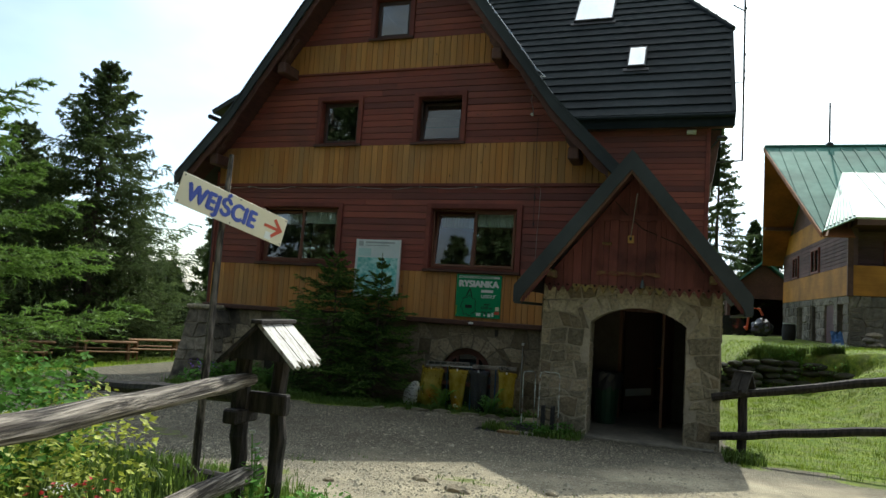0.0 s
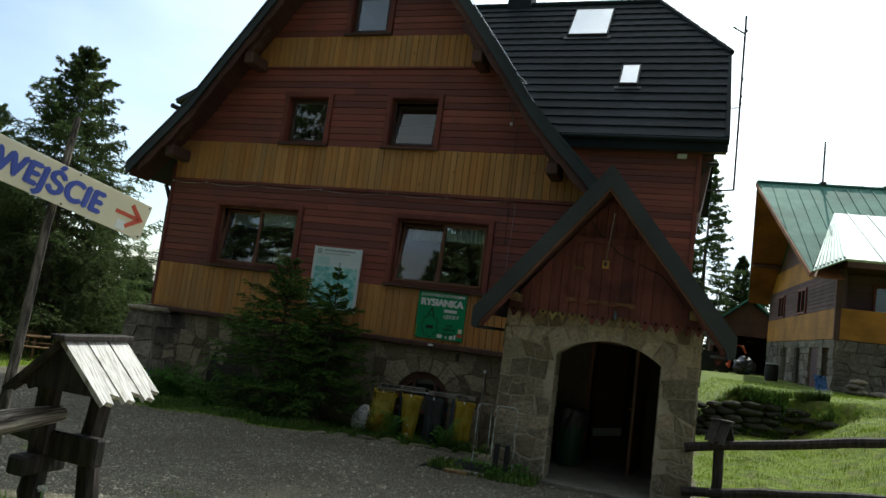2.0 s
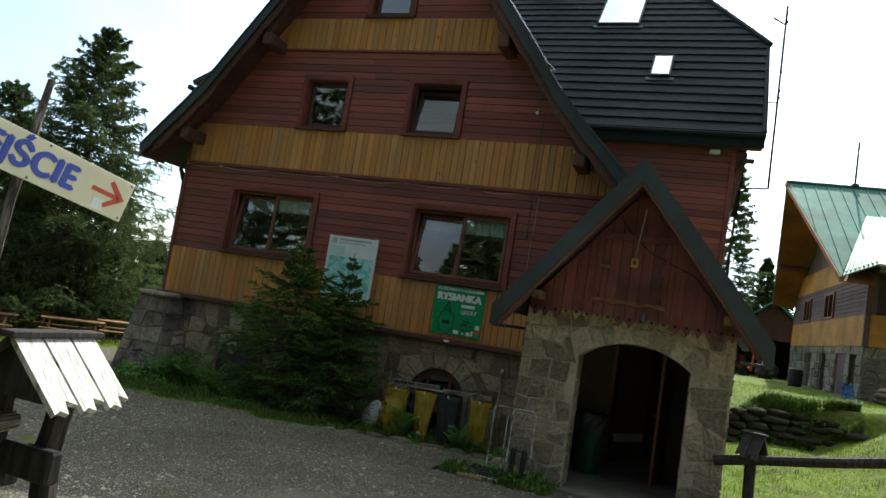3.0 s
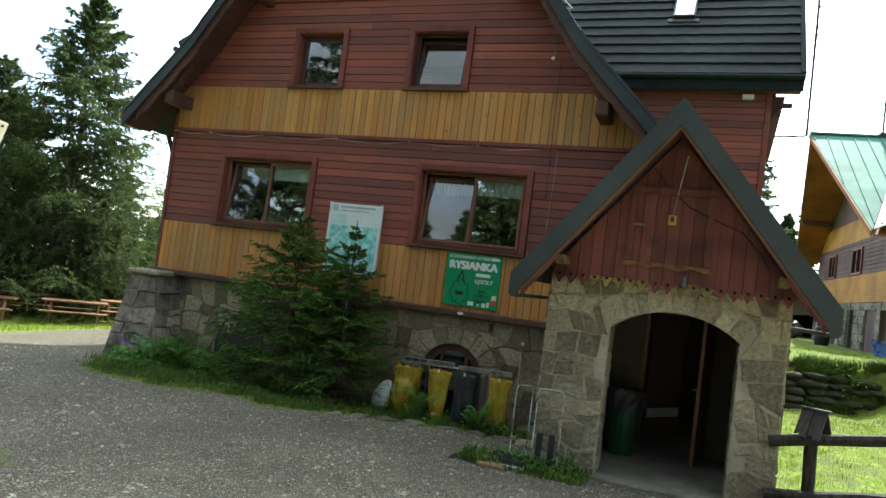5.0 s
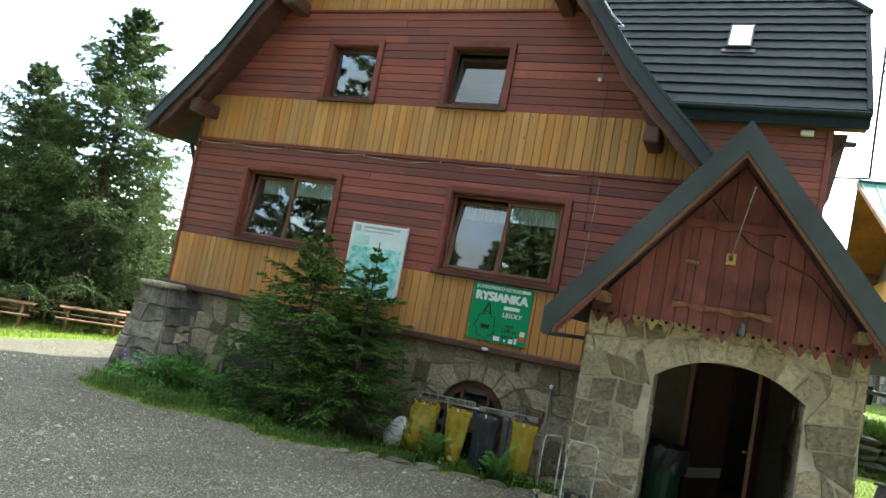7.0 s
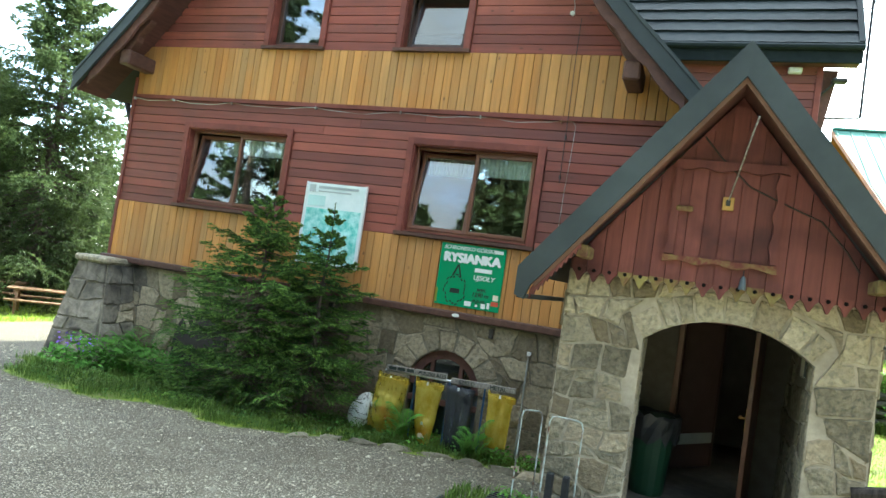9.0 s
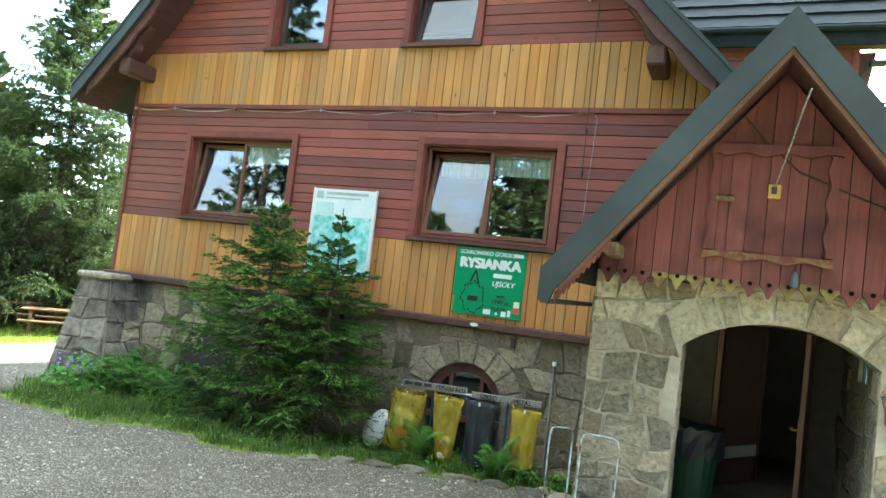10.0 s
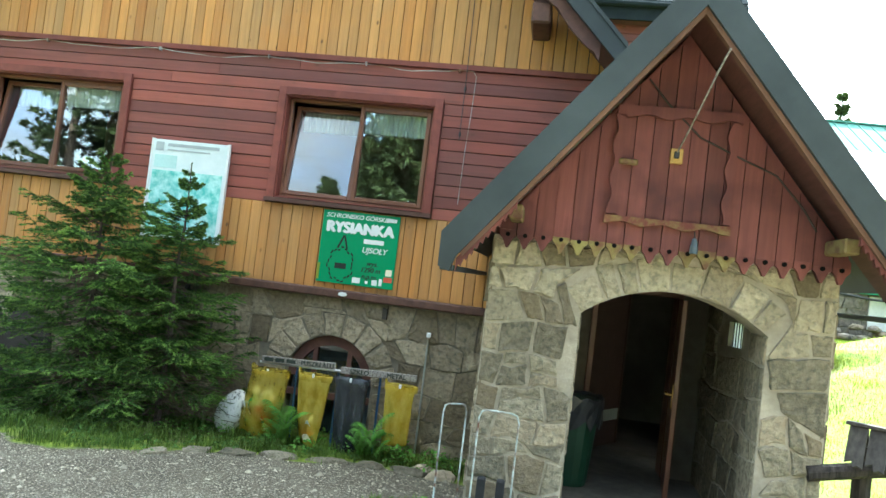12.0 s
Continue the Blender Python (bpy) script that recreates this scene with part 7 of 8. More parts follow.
blades([p_ for p_ in [on_ground(rngb.uniform(4.4, 7.9), rngb.uniform(7.9, 8.7)) for i in range(9000)] if noise.noise(Vector((p_[0] * 1.9, p_[1] * 2.4, 6))) > -0.08], 0.24, 14, "overhang_grass", GRASS, "long grass hanging over the edge of the bank", "grass", 0.06, 0.9)

# dry stone face of the bank
for lvl in range(5):
    x = 4.3 + rngb.uniform(0, 0.3)
    while x < 7.7 - 0.25 * lvl:
        w = rngb.uniform(0.18, 0.40)
        bank_stone_at.append((x + w, 7.92 - 0.25 * math.sin(x * 1.7) + 0.05 * lvl + rngb.uniform(-0.03, 0.03), 0.06 + 0.17 * lvl, w, len(bank_stone_at)))
        x += 1.9 * w

# stones in the yard
rngp = np.random.default_rng(12)
pts = [(rngp.uniform(-7, 4.6), rngp.uniform(-7.5, -0.6)) for _ in range(42000)]
pts += [(rngp.uniform(-1, 6), rngp.uniform(-10.5, -6)) for _ in range(11000)]
pts = [(x, y) for x, y in pts if grassy(x, y) < 0.35 and not (1.9 < x < 4.4 and y > PY - 0.2)]
c = np.array([(x, y, height(x, y) + 0.002) for x, y in pts])
n = len(c)
s = 0.0062 * rngp.lognormal(0, 0.5, (n, 1))
ang = rngp.uniform(0, 6.28, n)
ex, ey = np.stack([np.cos(ang), np.sin(ang), np.zeros(n)], -1) * s * rngp.uniform(0.8, 1.6, (n, 1)), np.stack([-np.sin(ang), np.cos(ang), np.zeros(n)], -1) * s
ez = np.array([0, 0, 1.0]) * s * rngp.uniform(0.4, 0.9, (n, 1))
ring = [c + ex, c + ey * 0.9 + ex * 0.2, c - ex * 0.9, c - ey + ex * 0.1]
top = c + ez + ex * rngp.uniform(-0.3, 0.3, (n, 1))
v = np.stack([ring[0], ring[1], ring[2], ring[3], top], 1).reshape(-1, 3)
f = (np.arange(n)[:, None, None] * 5 + np.array([[0, 1, 4], [1, 2, 4], [2, 3, 4], [3, 0, 4]])[None]).reshape(-1, 3)
mesh = bpy.data.meshes.new("pebbles")
mesh.from_pydata(v.tolist(), [], f.tolist())
tagged(finish("pebbles", mesh, PEBBLE), "loose grey crushed stones on the yard", "gravel", kind="stuff")


def rock(name, at, size, seed, material, label, category="rock", group="", m=None, rough=1.0, round_=2):
    bm = bmesh.new()
    bmesh.ops.create_icosphere(bm, subdivisions=round_, radius=1)
    for v_ in bm.verts:
        k = 1 + rough * 0.28 * noise.noise(v_.co * 1.3 + Vector((seed, 0, 0))) + rough * 0.1 * noise.noise(v_.co * 3.1 + Vector((0, seed, 0)))
        v_.co = Vector((v_.co.x * size[0], v_.co.y * size[1], v_.co.z * size[2])) * k
    bm.transform(Matrix.Translation(at) @ (m or pose(0, 0, 0, 0, 0, seed * 47 % 60 - 30)))
    return tagged(part(name, bm, material, smooth=False), label, category, group)


# mossy stone, its colour blackened to hold the shade below the overhang
SHADEBANK = mat("shaded_mossy_stone", (0.016, 0.014, 0.011), (0.055, 0.048, 0.034), (9, 9, 9), 0.95, 0.5, 0.02, 0.3, stain=(0.03, 0.045, 0.012, 1))
for x, y, z, w, i in bank_stone_at:
    rock("bank_stone", (x, y, height(x, 7.3) + z), (w, 0.17, 0.10), i + 3, SHADEBANK, "flat stone in the bank's face, coloured dark for the overhang's shade", "stone", "stones of the bank", pose(0, 0, 0, 0, 0, 0))
KERB = mat("earthy_kerb_stone", (0.075, 0.064, 0.044), (0.21, 0.182, 0.13), (17, 17, 17), 0.95, 0.9, 0.02, 0.3, stain=(0.055, 0.06, 0.028, 1), large=1.4)
rngk = random.Random(3)
x = -1.0
while x < 1.45:
    w = rngk.uniform(0.16, 0.46)
    c = x + w / 2
    slope = math.degrees(math.atan2(edge(c + 0.1) - edge(c - 0.1), 0.2))
    rock("kerb_stone", on_ground(c, edge(c) + rngk.uniform(-0.03, 0.05), rngk.uniform(-0.012, 0.006)), (w * 0.56, rngk.uniform(0.07, 0.13), rngk.uniform(0.028, 0.055)), int(c * 50) + 60, KERB, "flat earthy stone edging the grass verge", "stone", "stones edging the verge", pose(0, 0, 0, rngk.uniform(-8, 8), rngk.uniform(-5, 5), slope + rngk.uniform(-9, 9)), rough=1.5)
    x += w * rngk.uniform(0.95, 1.25)
for i, (x, y, s_) in enumerate(((1.55, -0.95, 0.16), (1.35, -0.75, 0.13), (2.2, -6.9, 0.12), (1.75, -6.6, 0.09), (2.9, -6.4, 0.07), (3.6, -7.4, 0.08), (4.3, -7.0, 0.06), (2.5, -7.7, 0.06), (3.1, -7.9, 0.05), (4.9, -6.6, 0.07), (1.2, -7.3, 0.05))):
    rock("yard_stone", on_ground(x, y, 0.01), (s_, s_ * 0.7, s_ * 0.45), i + 5, STONE, "loose flat stone lying on the yard", "stone", "loose stones")
rock("white_boulder", (-0.84, -0.42, 0.10), (0.155, 0.13, 0.26), 2, LIMEROCK, "egg-shaped boulder with flaking whitewash leaning by the bags", "rock", m=pose(0, 0, 0, 0, 24, 0), rough=0.25, round_=3)

# ---------- waste bags on their stand ----------
stand = base("bag_stand", (0.25, -0.40, -0.12), "blue metal bag stand with wooden label boards", "stand")
for x in (-0.2, 0.26, 0.72):
    part("post", tube(bmesh.new(), [(x, -0.33, -0.13), (x, -0.33, 0.68)], 0.013, 6), BLUEPLASTIC, stand)
part("top_bar", tube(bmesh.new(), [(-0.62, -0.34, 0.655), (1.1, -0.34, 0.70)], 0.016, 6), STEEL, stand)
for a, b, z, tilt, words in ((-0.58, 0.24, 0.70, 2.0, ((-0.14, "PUSZKI ALU"),)), (0.30, 1.12, 0.70, 1.6, ((0.40, "SZKŁO"), (0.80, "METAL")))):
    m = Matrix.Translation((a, -0.40, z)) @ pose(0, 0, 0, 0, -tilt, 0)
    lb = part("label_board", boxed(0, b - a, -0.012, 0.012, -0.035, 0.035, 0.004, m), OLDWOOD, stand, "grey board with dark lettering")
    for x, text in words:
        lettering("painted_word", text, 0.068, m @ Matrix.Translation((x - a, -0.0135, -0.024)) @ FACE, BLACKPAINT, lb, 0.0008, bold=0.002)
    if a < 0:
        for k in range(3):
            part("label_bar", boxed(0.03 + 0.125 * k, 0.13 + 0.125 * k, -0.0145, -0.0125, -0.018, 0.022, m=m), BLACKPAINT, lb)


def bag(name, x, wide, z0, z1, left, right, floor, material, seed, label, fill=0.0):
    """A film bag hung by its rim: flat, pleated, with a slack floor. left, right: its edges from the floor (0) up to the rim (1)."""
    thing = base(name, (x, -0.46, z0), label, "bag", "waste bags on the stand")
    rng = random.Random(seed)
    bm = bmesh.new()
    n, rows = 44, 22
    grid = []
    for j in range(rows + 1):
        f = j / rows
        a, b = x + wide * left(f), x + wide * right(f)
        deep = 0.035 + (0.055 + fill * 0.07) * math.sin(min(1.0, f * 1.6 + 0.15) * math.pi / 2) * (1.15 - 0.45 * f)
        ring = []
        for k in range(n):
            t = k * math.tau / n
            u = (1 - math.cos(t)) / 2
            lowest = z0 + floor(u) * (z1 - z0)
            z = lowest + (z1 - lowest) * f
            pleat = 0.034 * abs(noise.noise(Vector((u * 19 + seed, math.sin(t) * 1.2, z * 1.3)))) * (1 - fill * 0.5) + 0.030 * fill * noise.noise(Vector((u * 4, z * 9, seed + math.sin(t)))) + 0.012 * noise.noise(Vector((u * 9, z * 16, seed)))
            y = -0.47 + (deep * math.sin(t) + math.copysign(pleat, math.sin(t)))
            ring.append(bm.verts.new((a + (b - a) * u, y, z)))
        grid.append(ring)
    for r, s_ in zip(grid, grid[1:]):
        for k in range(n):
            bm.faces.new((r[k], r[(k + 1) % n], s_[(k + 1) % n], s_[k]))
    bm.faces.new(grid[0][::-1])
    bmesh.ops.recalc_face_normals(bm, faces=bm.faces)
    part("film", bm, material, thing, smooth=True)
    # the rim turned over the wire
    bm = bmesh.new()
    lip = []
    a, b = x + wide * left(1), x + wide * right(1)
    for dz, out in ((-0.055, 0.010), (0.0, 0.014), (0.012, 0.006), (-0.01, -0.004)):
        lip.append([])
        for k in range(n):
            t = k * math.tau / n
            u = (1 - math.cos(t)) / 2
            deep = 0.035 + (0.055 + fill * 0.07) * 0.70 + out
            ear = 0.05 * smooth(0.06, 0.0, u) * (dz >= 0)
            lip[-1].append(bm.verts.new((a - out + (b - a + 2 * out) * u, -0.47 + deep * math.sin(t), z1 + dz + ear + 0.002 * rng.uniform(-1, 1) + 0.010 * noise.noise(Vector((u * 8, seed, dz * 20))))))
    for r, s_ in zip(lip, lip[1:]):
        for k in range(n):
            bm.faces.new((r[k], r[(k + 1) % n], s_[(k + 1) % n], s_[k]))
    part("turned_rim", bm, material, thing, smooth=True)
    part("clip", boxed(x + wide * 0.05 - 0.012, x + wide * 0.05 + 0.012, -0.585, -0.573, z1 - 0.012, z1 + 0.03, 0.003), WHITE, thing)
    return thing


def litter(thing, x, z0, z1, w, count, seed):
    """Crumpled cups, wrappers and bottles inside a bag."""
    rng = random.Random(seed)
    for k in range(count):
        s_ = rng.uniform(0.04, 0.07)
        bm = bmesh.new()
        bmesh.ops.create_icosphere(bm, subdivisions=1, radius=s_)
        at = Vector((x + rng.uniform(-w, w), -0.47 + rng.uniform(-0.085, 0.0), rng.uniform(z0, z1)))
        for v_ in bm.verts:
            v_.co = v_.co * rng.uniform(0.65, 1.2) + at
        part("litter", bm, rng.choice([WHITE, CREAM, REDPAINT, LEAF_Y, SIGNGREEN, GREYPRINT, WHITE, CREAM]), thing)


b1 = bag("yellow_bag", -0.45, 0.42, -0.06, 0.60, lambda f: -0.60 + 0.16 * f ** 1.5, lambda f: 0.36 + 0.16 * f, lambda u: 0.0 + 0.05 * math.sin(u * 9), FILM, 3, "bulging translucent yellow waste bag, half full", 1.0)
litter(b1, -0.49, 0.02, 0.40, 0.13, 22, 4)
b2 = bag("yellow_bag", 0.05, 0.36, -0.16, 0.62, lambda f: -0.05 - 0.42 * f ** 0.35, lambda f: 0.22 + 0.28 * f ** 0.8, lambda u: 0.10 * (1 - u), FILM, 7, "yellow waste bag hanging to a point, litter inside", 0.4)
litter(b2, 0.06, -0.02, 0.16, 0.05, 9, 5)
bag("black_bag", 0.45, 0.37, -0.13, 0.63, lambda f: -0.25 - 0.22 * f ** 0.5, lambda f: 0.38 + 0.12 * f, lambda u: 0.08 * abs(u - 0.3), DARKFILM, 11, "shiny black waste bag hanging slack", 0.0)
bag("yellow_bag", 0.97, 0.33, 0.03, 0.64, lambda f: -0.40 - 0.06 * f, lambda f: 0.40 + 0.04 * f + 0.08 * f ** 8, lambda u: 0.03 * u, FILM, 15, "thin yellow waste bag, nearly empty", 0.0)

# ---------- boot scraper with tube hoops ----------
scraper = base("boot_scraper", (1.75, -2.3, 0), "tubular steel hoops and brushes for cleaning boots", "boot scraper")
def hoop(a, b, top, r=0.0068, name="hoop"):
    a, b = Vector(a), Vector(b)
    t = Vector((0, 0, top))
    pts_ = [a, Vector((a.x, a.y, top - 0.06)), Vector((a.x, a.y, top - 0.015)).lerp(Vector((b.x, b.y, top)), 0.06), Vector((a.x, a.y, top)).lerp(Vector((b.x, b.y, top)), 0.2), Vector((a.x, a.y, top)).lerp(Vector((b.x, b.y, top)), 0.8), Vector((b.x, b.y, top - 0.015)).lerp(Vector((a.x, a.y, top)), 0.06), Vector((b.x, b.y, top - 0.06)), b]
    return part(name, tube(bmesh.new(), pts_, r, 8), RUSTY, scraper)


hoop((1.665, -2.26, -0.02), (1.83, -2.16, -0.02), 0.87)
hoop((1.95, -2.42, -0.02), (2.24, -2.42, -0.02), 0.90)
bm = bmesh.new()
for k in range(7):
    box(bm, 1.50, 1.92, -2.62 + 0.055 * k, -2.60 + 0.055 * k, 0.05, 0.10)
part("grate", bm, DARKMETAL, scraper)
part("tray", boxed(1.46, 1.94, -2.66, -2.22, -0.03, 0.05, 0.01), OLDWOOD, scraper)
for x in (2.02, 2.16):
    part("brush", boxed(x - 0.03, x + 0.03, -2.46, -2.39, 0.0, 0.42, 0.01), TYRE, scraper)
part("plank", boxed(1.44, 1.75, -2.80, -2.68, 0.0, 0.05, 0.006), MOSSY, scraper, "mossy loose plank")
drain = base("drain_grate", (1.3, -2.65, 0.0), "flat dark metal drain grate in the gravel", "grate")
part("frame", boxed(1.08, 1.46, -2.74, -2.50, height(1.25, -2.6) - 0.02, height(1.25, -2.6) + 0.012, 0.004), DARKMETAL, drain)
for k in range(5):
    part("bar", boxed(1.10, 1.44, -2.725 + 0.045 * k, -2.71 + 0.045 * k, height(1.25, -2.6) + 0.012, height(1.25, -2.6) + 0.02), DARKMETAL, drain)

# ---------- fences and the entrance sign ----------
def little_roof(parent, ridge_a, ridge_b, half, drop, boards, material, cap=True, shade=None):
    """A small gable roof of pointed boards over a fence post. shade: darker material that paints one slope as unlit,
    also used for the ridge.
    """
    a, b = Vector(ridge_a), Vector(ridge_b)
    along = (b - a).normalized()
    side_v = Vector((along.y, -along.x, 0))
    length = (b - a).length
    for sgn in (-1, 1):
        for k in range(boards):
            u0, u1 = length * k / boards + 0.006, length * (k + 1) / boards - 0.006
            d = side_v * sgn * half - Vector((0, 0, drop))
            nrm = d.cross(along).normalized()
            if nrm.z < 0:
                nrm = -nrm
            um = (u0 + u1) / 2
            outline = [a + along * u0, a + along * u1, a + along * u1 + d * 0.95, a + along * (u1 * 0.62 + u0 * 0.38) + d * 0.88, a + along * um + d * 1.05, a + along * (u0 * 0.75 + u1 * 0.25) + d * 1.0, a + along * u0 + d * 1.04]
            bm = bmesh.new()
            top_ = [bm.verts.new(p + nrm * 0.010) for p in outline]
            low_ = [bm.verts.new(p - nrm * 0.010) for p in outline]
            bm.faces.new(top_), bm.faces.new(low_[::-1])
            for i in range(len(outline)):
                j = (i + 1) % len(outline)
                bm.faces.new((top_[j], top_[i], low_[i], low_[j]))
            bmesh.ops.recalc_face_normals(bm, faces=bm.faces)
            # the slope turned from the sun gets its shade by a darker material
            part("roof_board", bm, material if sgn > 0 or not shade else shade, parent)
    if cap:
        m = Matrix.Translation(a) @ along.to_track_quat("X", "Z").to_matrix().to_4x4()
        part("ridge_board", boxed(-0.02, length + 0.02, -0.035, 0.035, 0.0, 0.024, 0.004, m), shade or material, parent)


GREYROOF = mat("bleached_roof_boards", (0.15, 0.13, 0.11), (0.62, 0.60, 0.565), (4, 45, 4), 0.55, 0.5, 0.006, 0.14, stain=(0.12, 0.092, 0.07, 1), spec=0.35, large=1.2, amount=0.45)
gate = base("fence_post", (1.6, -9.0, 0.5), "pair of dark posts under a little bleached board roof", "fence post")
little_roof(gate, (1.685, -9.19, 1.605), (1.650, -8.80, 1.605), 0.235, 0.225, 3, GREYROOF, True, BACKLITLOG)
for y in (-9.16, -8.83):
    part("gable_infill", prism(bmesh.new(), [(1.46, 1.40), (1.88, 1.40), (1.667, 1.59)], y, y + 0.02), BACKLITLOG, gate)
for x, y in ((1.705, -8.93), (1.515, -9.03)):
    part("post", tube(bmesh.new(), bent((x, y, 0.3), (x, y, 1.46), 9, 0.017, int(x * 100)), 0.046, 10, 0.3, 3), BACKLITLOG, gate)
part("cross_board", boxed(1.42, 1.80, -9.02, -8.96, 1.08, 1.20, 0.01), BACKLITLOG, gate)
part("peg", boxed(1.46, 1.56, -9.14, -8.92, 1.02, 1.10, 0.01), BACKLITLOG, gate)
pfence = base("garden_fence", (1.6, -10.5, 0.5), "weathered grey log fence round the flower bed", "fence")
part("rail", tube(bmesh.new(), bent((1.53, -8.98, 1.265), (2.42, -12.6, 1.35), 12, 0.008, 4), [0.038] + [0.048] * 11 + [0.05], 12, 0.12, 4), LOG, pfence, "cracked pale grey top log")
part("rail", tube(bmesh.new(), bent((1.62, -8.98, 0.74), (2.35, -12.4, 0.98), 10, 0.008, 5), 0.05, 10, 0.14, 5), LOG, pfence)
part("rail", tube(bmesh.new(), bent((1.50, -9.0, 1.17), (-1.3, -7.6, 0.85), 8, 0.01, 6), 0.047, 9, 0.14, 6), BACKLITLOG, pfence)
part("rail", tube(bmesh.new(), bent((1.50, -9.0, 0.66), (-1.2, -7.7, 0.35), 8, 0.01, 7), 0.042, 9, 0.14, 7), BACKLITLOG, pfence)
part("post", tube(bmesh.new(), bent((2.36, -12.3, 0.3), (2.36, -12.3, 1.42), 4, 0.005, 8), 0.05, 9, 0.15, 8), BACKLITLOG, pfence)
part("post", tube(bmesh.new(), bent((-1.25, -7.65, -0.1), (-1.25, -7.65, 1.0), 4, 0.005, 9), 0.05, 9, 0.15, 9), BACKLITLOG, pfence)

esign = base("entrance_sign", (1.28, -9.03, 0.55), "cream sign with blue lettering and red arrow on a pole", "sign")
POLE = [(1.30, -9.06, 0.35), (1.285, -9.03, 0.9), (1.245, -8.96, 1.5), (1.222, -8.91, 2.1), (1.19, -8.84, 2.45), (1.17, -8.80, 2.67)]
LB, LT, RB = Vector((1.085, -9.265, 2.285)), Vector((1.097, -9.27, 2.478)), Vector((1.305, -8.455, 2.106))
ax = (RB - LB).normalized()
az_ = ax.cross((LT - LB).normalized()).normalized()
ay_ = az_.cross(ax)
SIGN_M = Matrix.Translation(LB) @ Matrix((ax, ay_, az_)).transposed().to_4x4()
SL_, SH = (RB - LB).length, 0.193
clear = min(-(Vector(p) - LB).dot(az_) for p in POLE[3:])
part("pole", tube(bmesh.new(), [Vector(p) - az_ * max(0.0, 0.034 - clear) for p in POLE], [0.026, 0.025, 0.023, 0.021, 0.018, 0.014], 8, 0.3, 6), POLEWOOD, esign)
part("panel", boxed(0, SL_, 0, SH, -0.004, 0.004, 0.001, SIGN_M), CREAM, esign)
lettering("painted_word", "WEJŚCIE", 0.150, SIGN_M @ Matrix.Translation((0.06, 0.043, 0.0052)) @ Matrix.Diagonal((0.88, 1.0, 1.0, 1.0)), BLUE, esign, 0.0008, bold=0.0100, spacing=1.06)
bm = bmesh.new()
for poly in ([(0.675, 0.088), (0.81, 0.088), (0.81, 0.108), (0.675, 0.108)], [(0.757, 0.030), (0.838, 0.098), (0.757, 0.166), (0.744, 0.149), (0.800, 0.098), (0.744, 0.047)]):
    fr_ = [bm.verts.new(SIGN_M @ Vector((x, y, 0.0062))) for x, y in poly]
    bk_ = [bm.verts.new(SIGN_M @ Vector((x, y, 0.0042))) for x, y in poly]
    bm.faces.new(fr_), bm.faces.new(bk_[::-1])
    for i in range(len(poly)):
        j = (i + 1) % len(poly)
        bm.faces.new((fr_[j], fr_[i], bk_[i], bk_[j]))
bmesh.ops.recalc_face_normals(bm, faces=bm.faces)
part("arrow", bm, REDPAINT, esign, "faded red arrow")
part("sticker", boxed(0.70, 0.755, 0.012, 0.062, 0.0042, 0.0056, m=SIGN_M), WHITE, esign)
for u, v_ in ((0.015, 0.015), (0.015, SH - 0.015), (SL_ - 0.015, 0.015), (SL_ - 0.015, SH - 0.015), (0.44, SH - 0.012), (0.41, 0.012)):
    part("screw", boxed(u - 0.004, u + 0.004, v_ - 0.004, v_ + 0.004, 0.004, 0.007, m=SIGN_M), DARKMETAL, esign)

lawn_fence = base("lawn_fence", (5.5, -2.08, 0), "dark log fence along the lawn beside the porch", "fence")
for x in (4.70, 8.3):
    z = height(x, -2.08)
    part("post", tube(bmesh.new(), bent((x, -2.06, z - 0.2), (x, -2.06, z + (0.98 if x < 5 else 1.4)), 4, 0.006, int(x)), 0.062, 9, 0.15, int(x)), BACKLITLOG, lawn_fence)
part("rail", tube(bmesh.new(), bent((4.30, -2.13, 0.74), (9.6, -2.13, 1.80), 12, 0.012, 21), 0.058, 9, 0.15, 21), BACKLITLOG, lawn_fence)
part("rail", tube(bmesh.new(), bent((4.30, -2.13, 0.21), (9.6, -2.13, 1.0), 12, 0.012, 22), 0.058, 9, 0.15, 22), BACKLITLOG, lawn_fence)
POSTROOF = mat("dark_weathered_roof_boards", (0.025, 0.022, 0.019), (0.085, 0.075, 0.065), (24, 24, 6), 0.85, 0.5, 0.008, 0.12)
cap_post = base("post_roof", (4.7, -2.06, 0.98), "little dark board roof on the fence post", "post roof")
little_roof(cap_post, (4.81, -2.17, 1.115), (4.59, -2.04, 1.115), 0.15, 0.26, 2, POSTROOF, True)


# ---------- barn across the lawn ----------
BARN = Matrix.Translation((10.5, 21.5, 0)) @ pose(0, 0, 0, 0, 0, 2.8)
barn = base("barn_house", (10.5, 21.5, 1.1), "two-storey barn with ochre and purple boards and a green metal roof", "house")
BL, BD, B0, B1, B2, BE = 15.0, 15.5, 0.9, 3.36, 4.62, 6.30


def barn_part(name, bm, material, parent=None, label=""):
    bm.transform(BARN)
    return part(name, bm, material, parent or barn, label)


def barn_box(name, material, parent, *a, label="", bevel=0.0):
    return barn_part(name, boxed(*a, bevel=bevel), material, parent, label)


# stone ground floor with openings in the gable end
bm = bmesh.new()
for a, b in ((0, 0.9), (1.9, 2.6), (4.4, 6.2), (7.6, 9.6), (11.0, BD)):
    box(bm, 0, 0.4, a, b, B0 - 0.6, B1)
for a, b in ((0.9, 1.9), (2.6, 4.4), (6.2, 7.6), (9.6, 11.0)):
    box(bm, 0, 0.4, a, b, 2.95, B1)
box(bm, 0.4, BL, 0, 0.4, B0 - 0.6, B1)
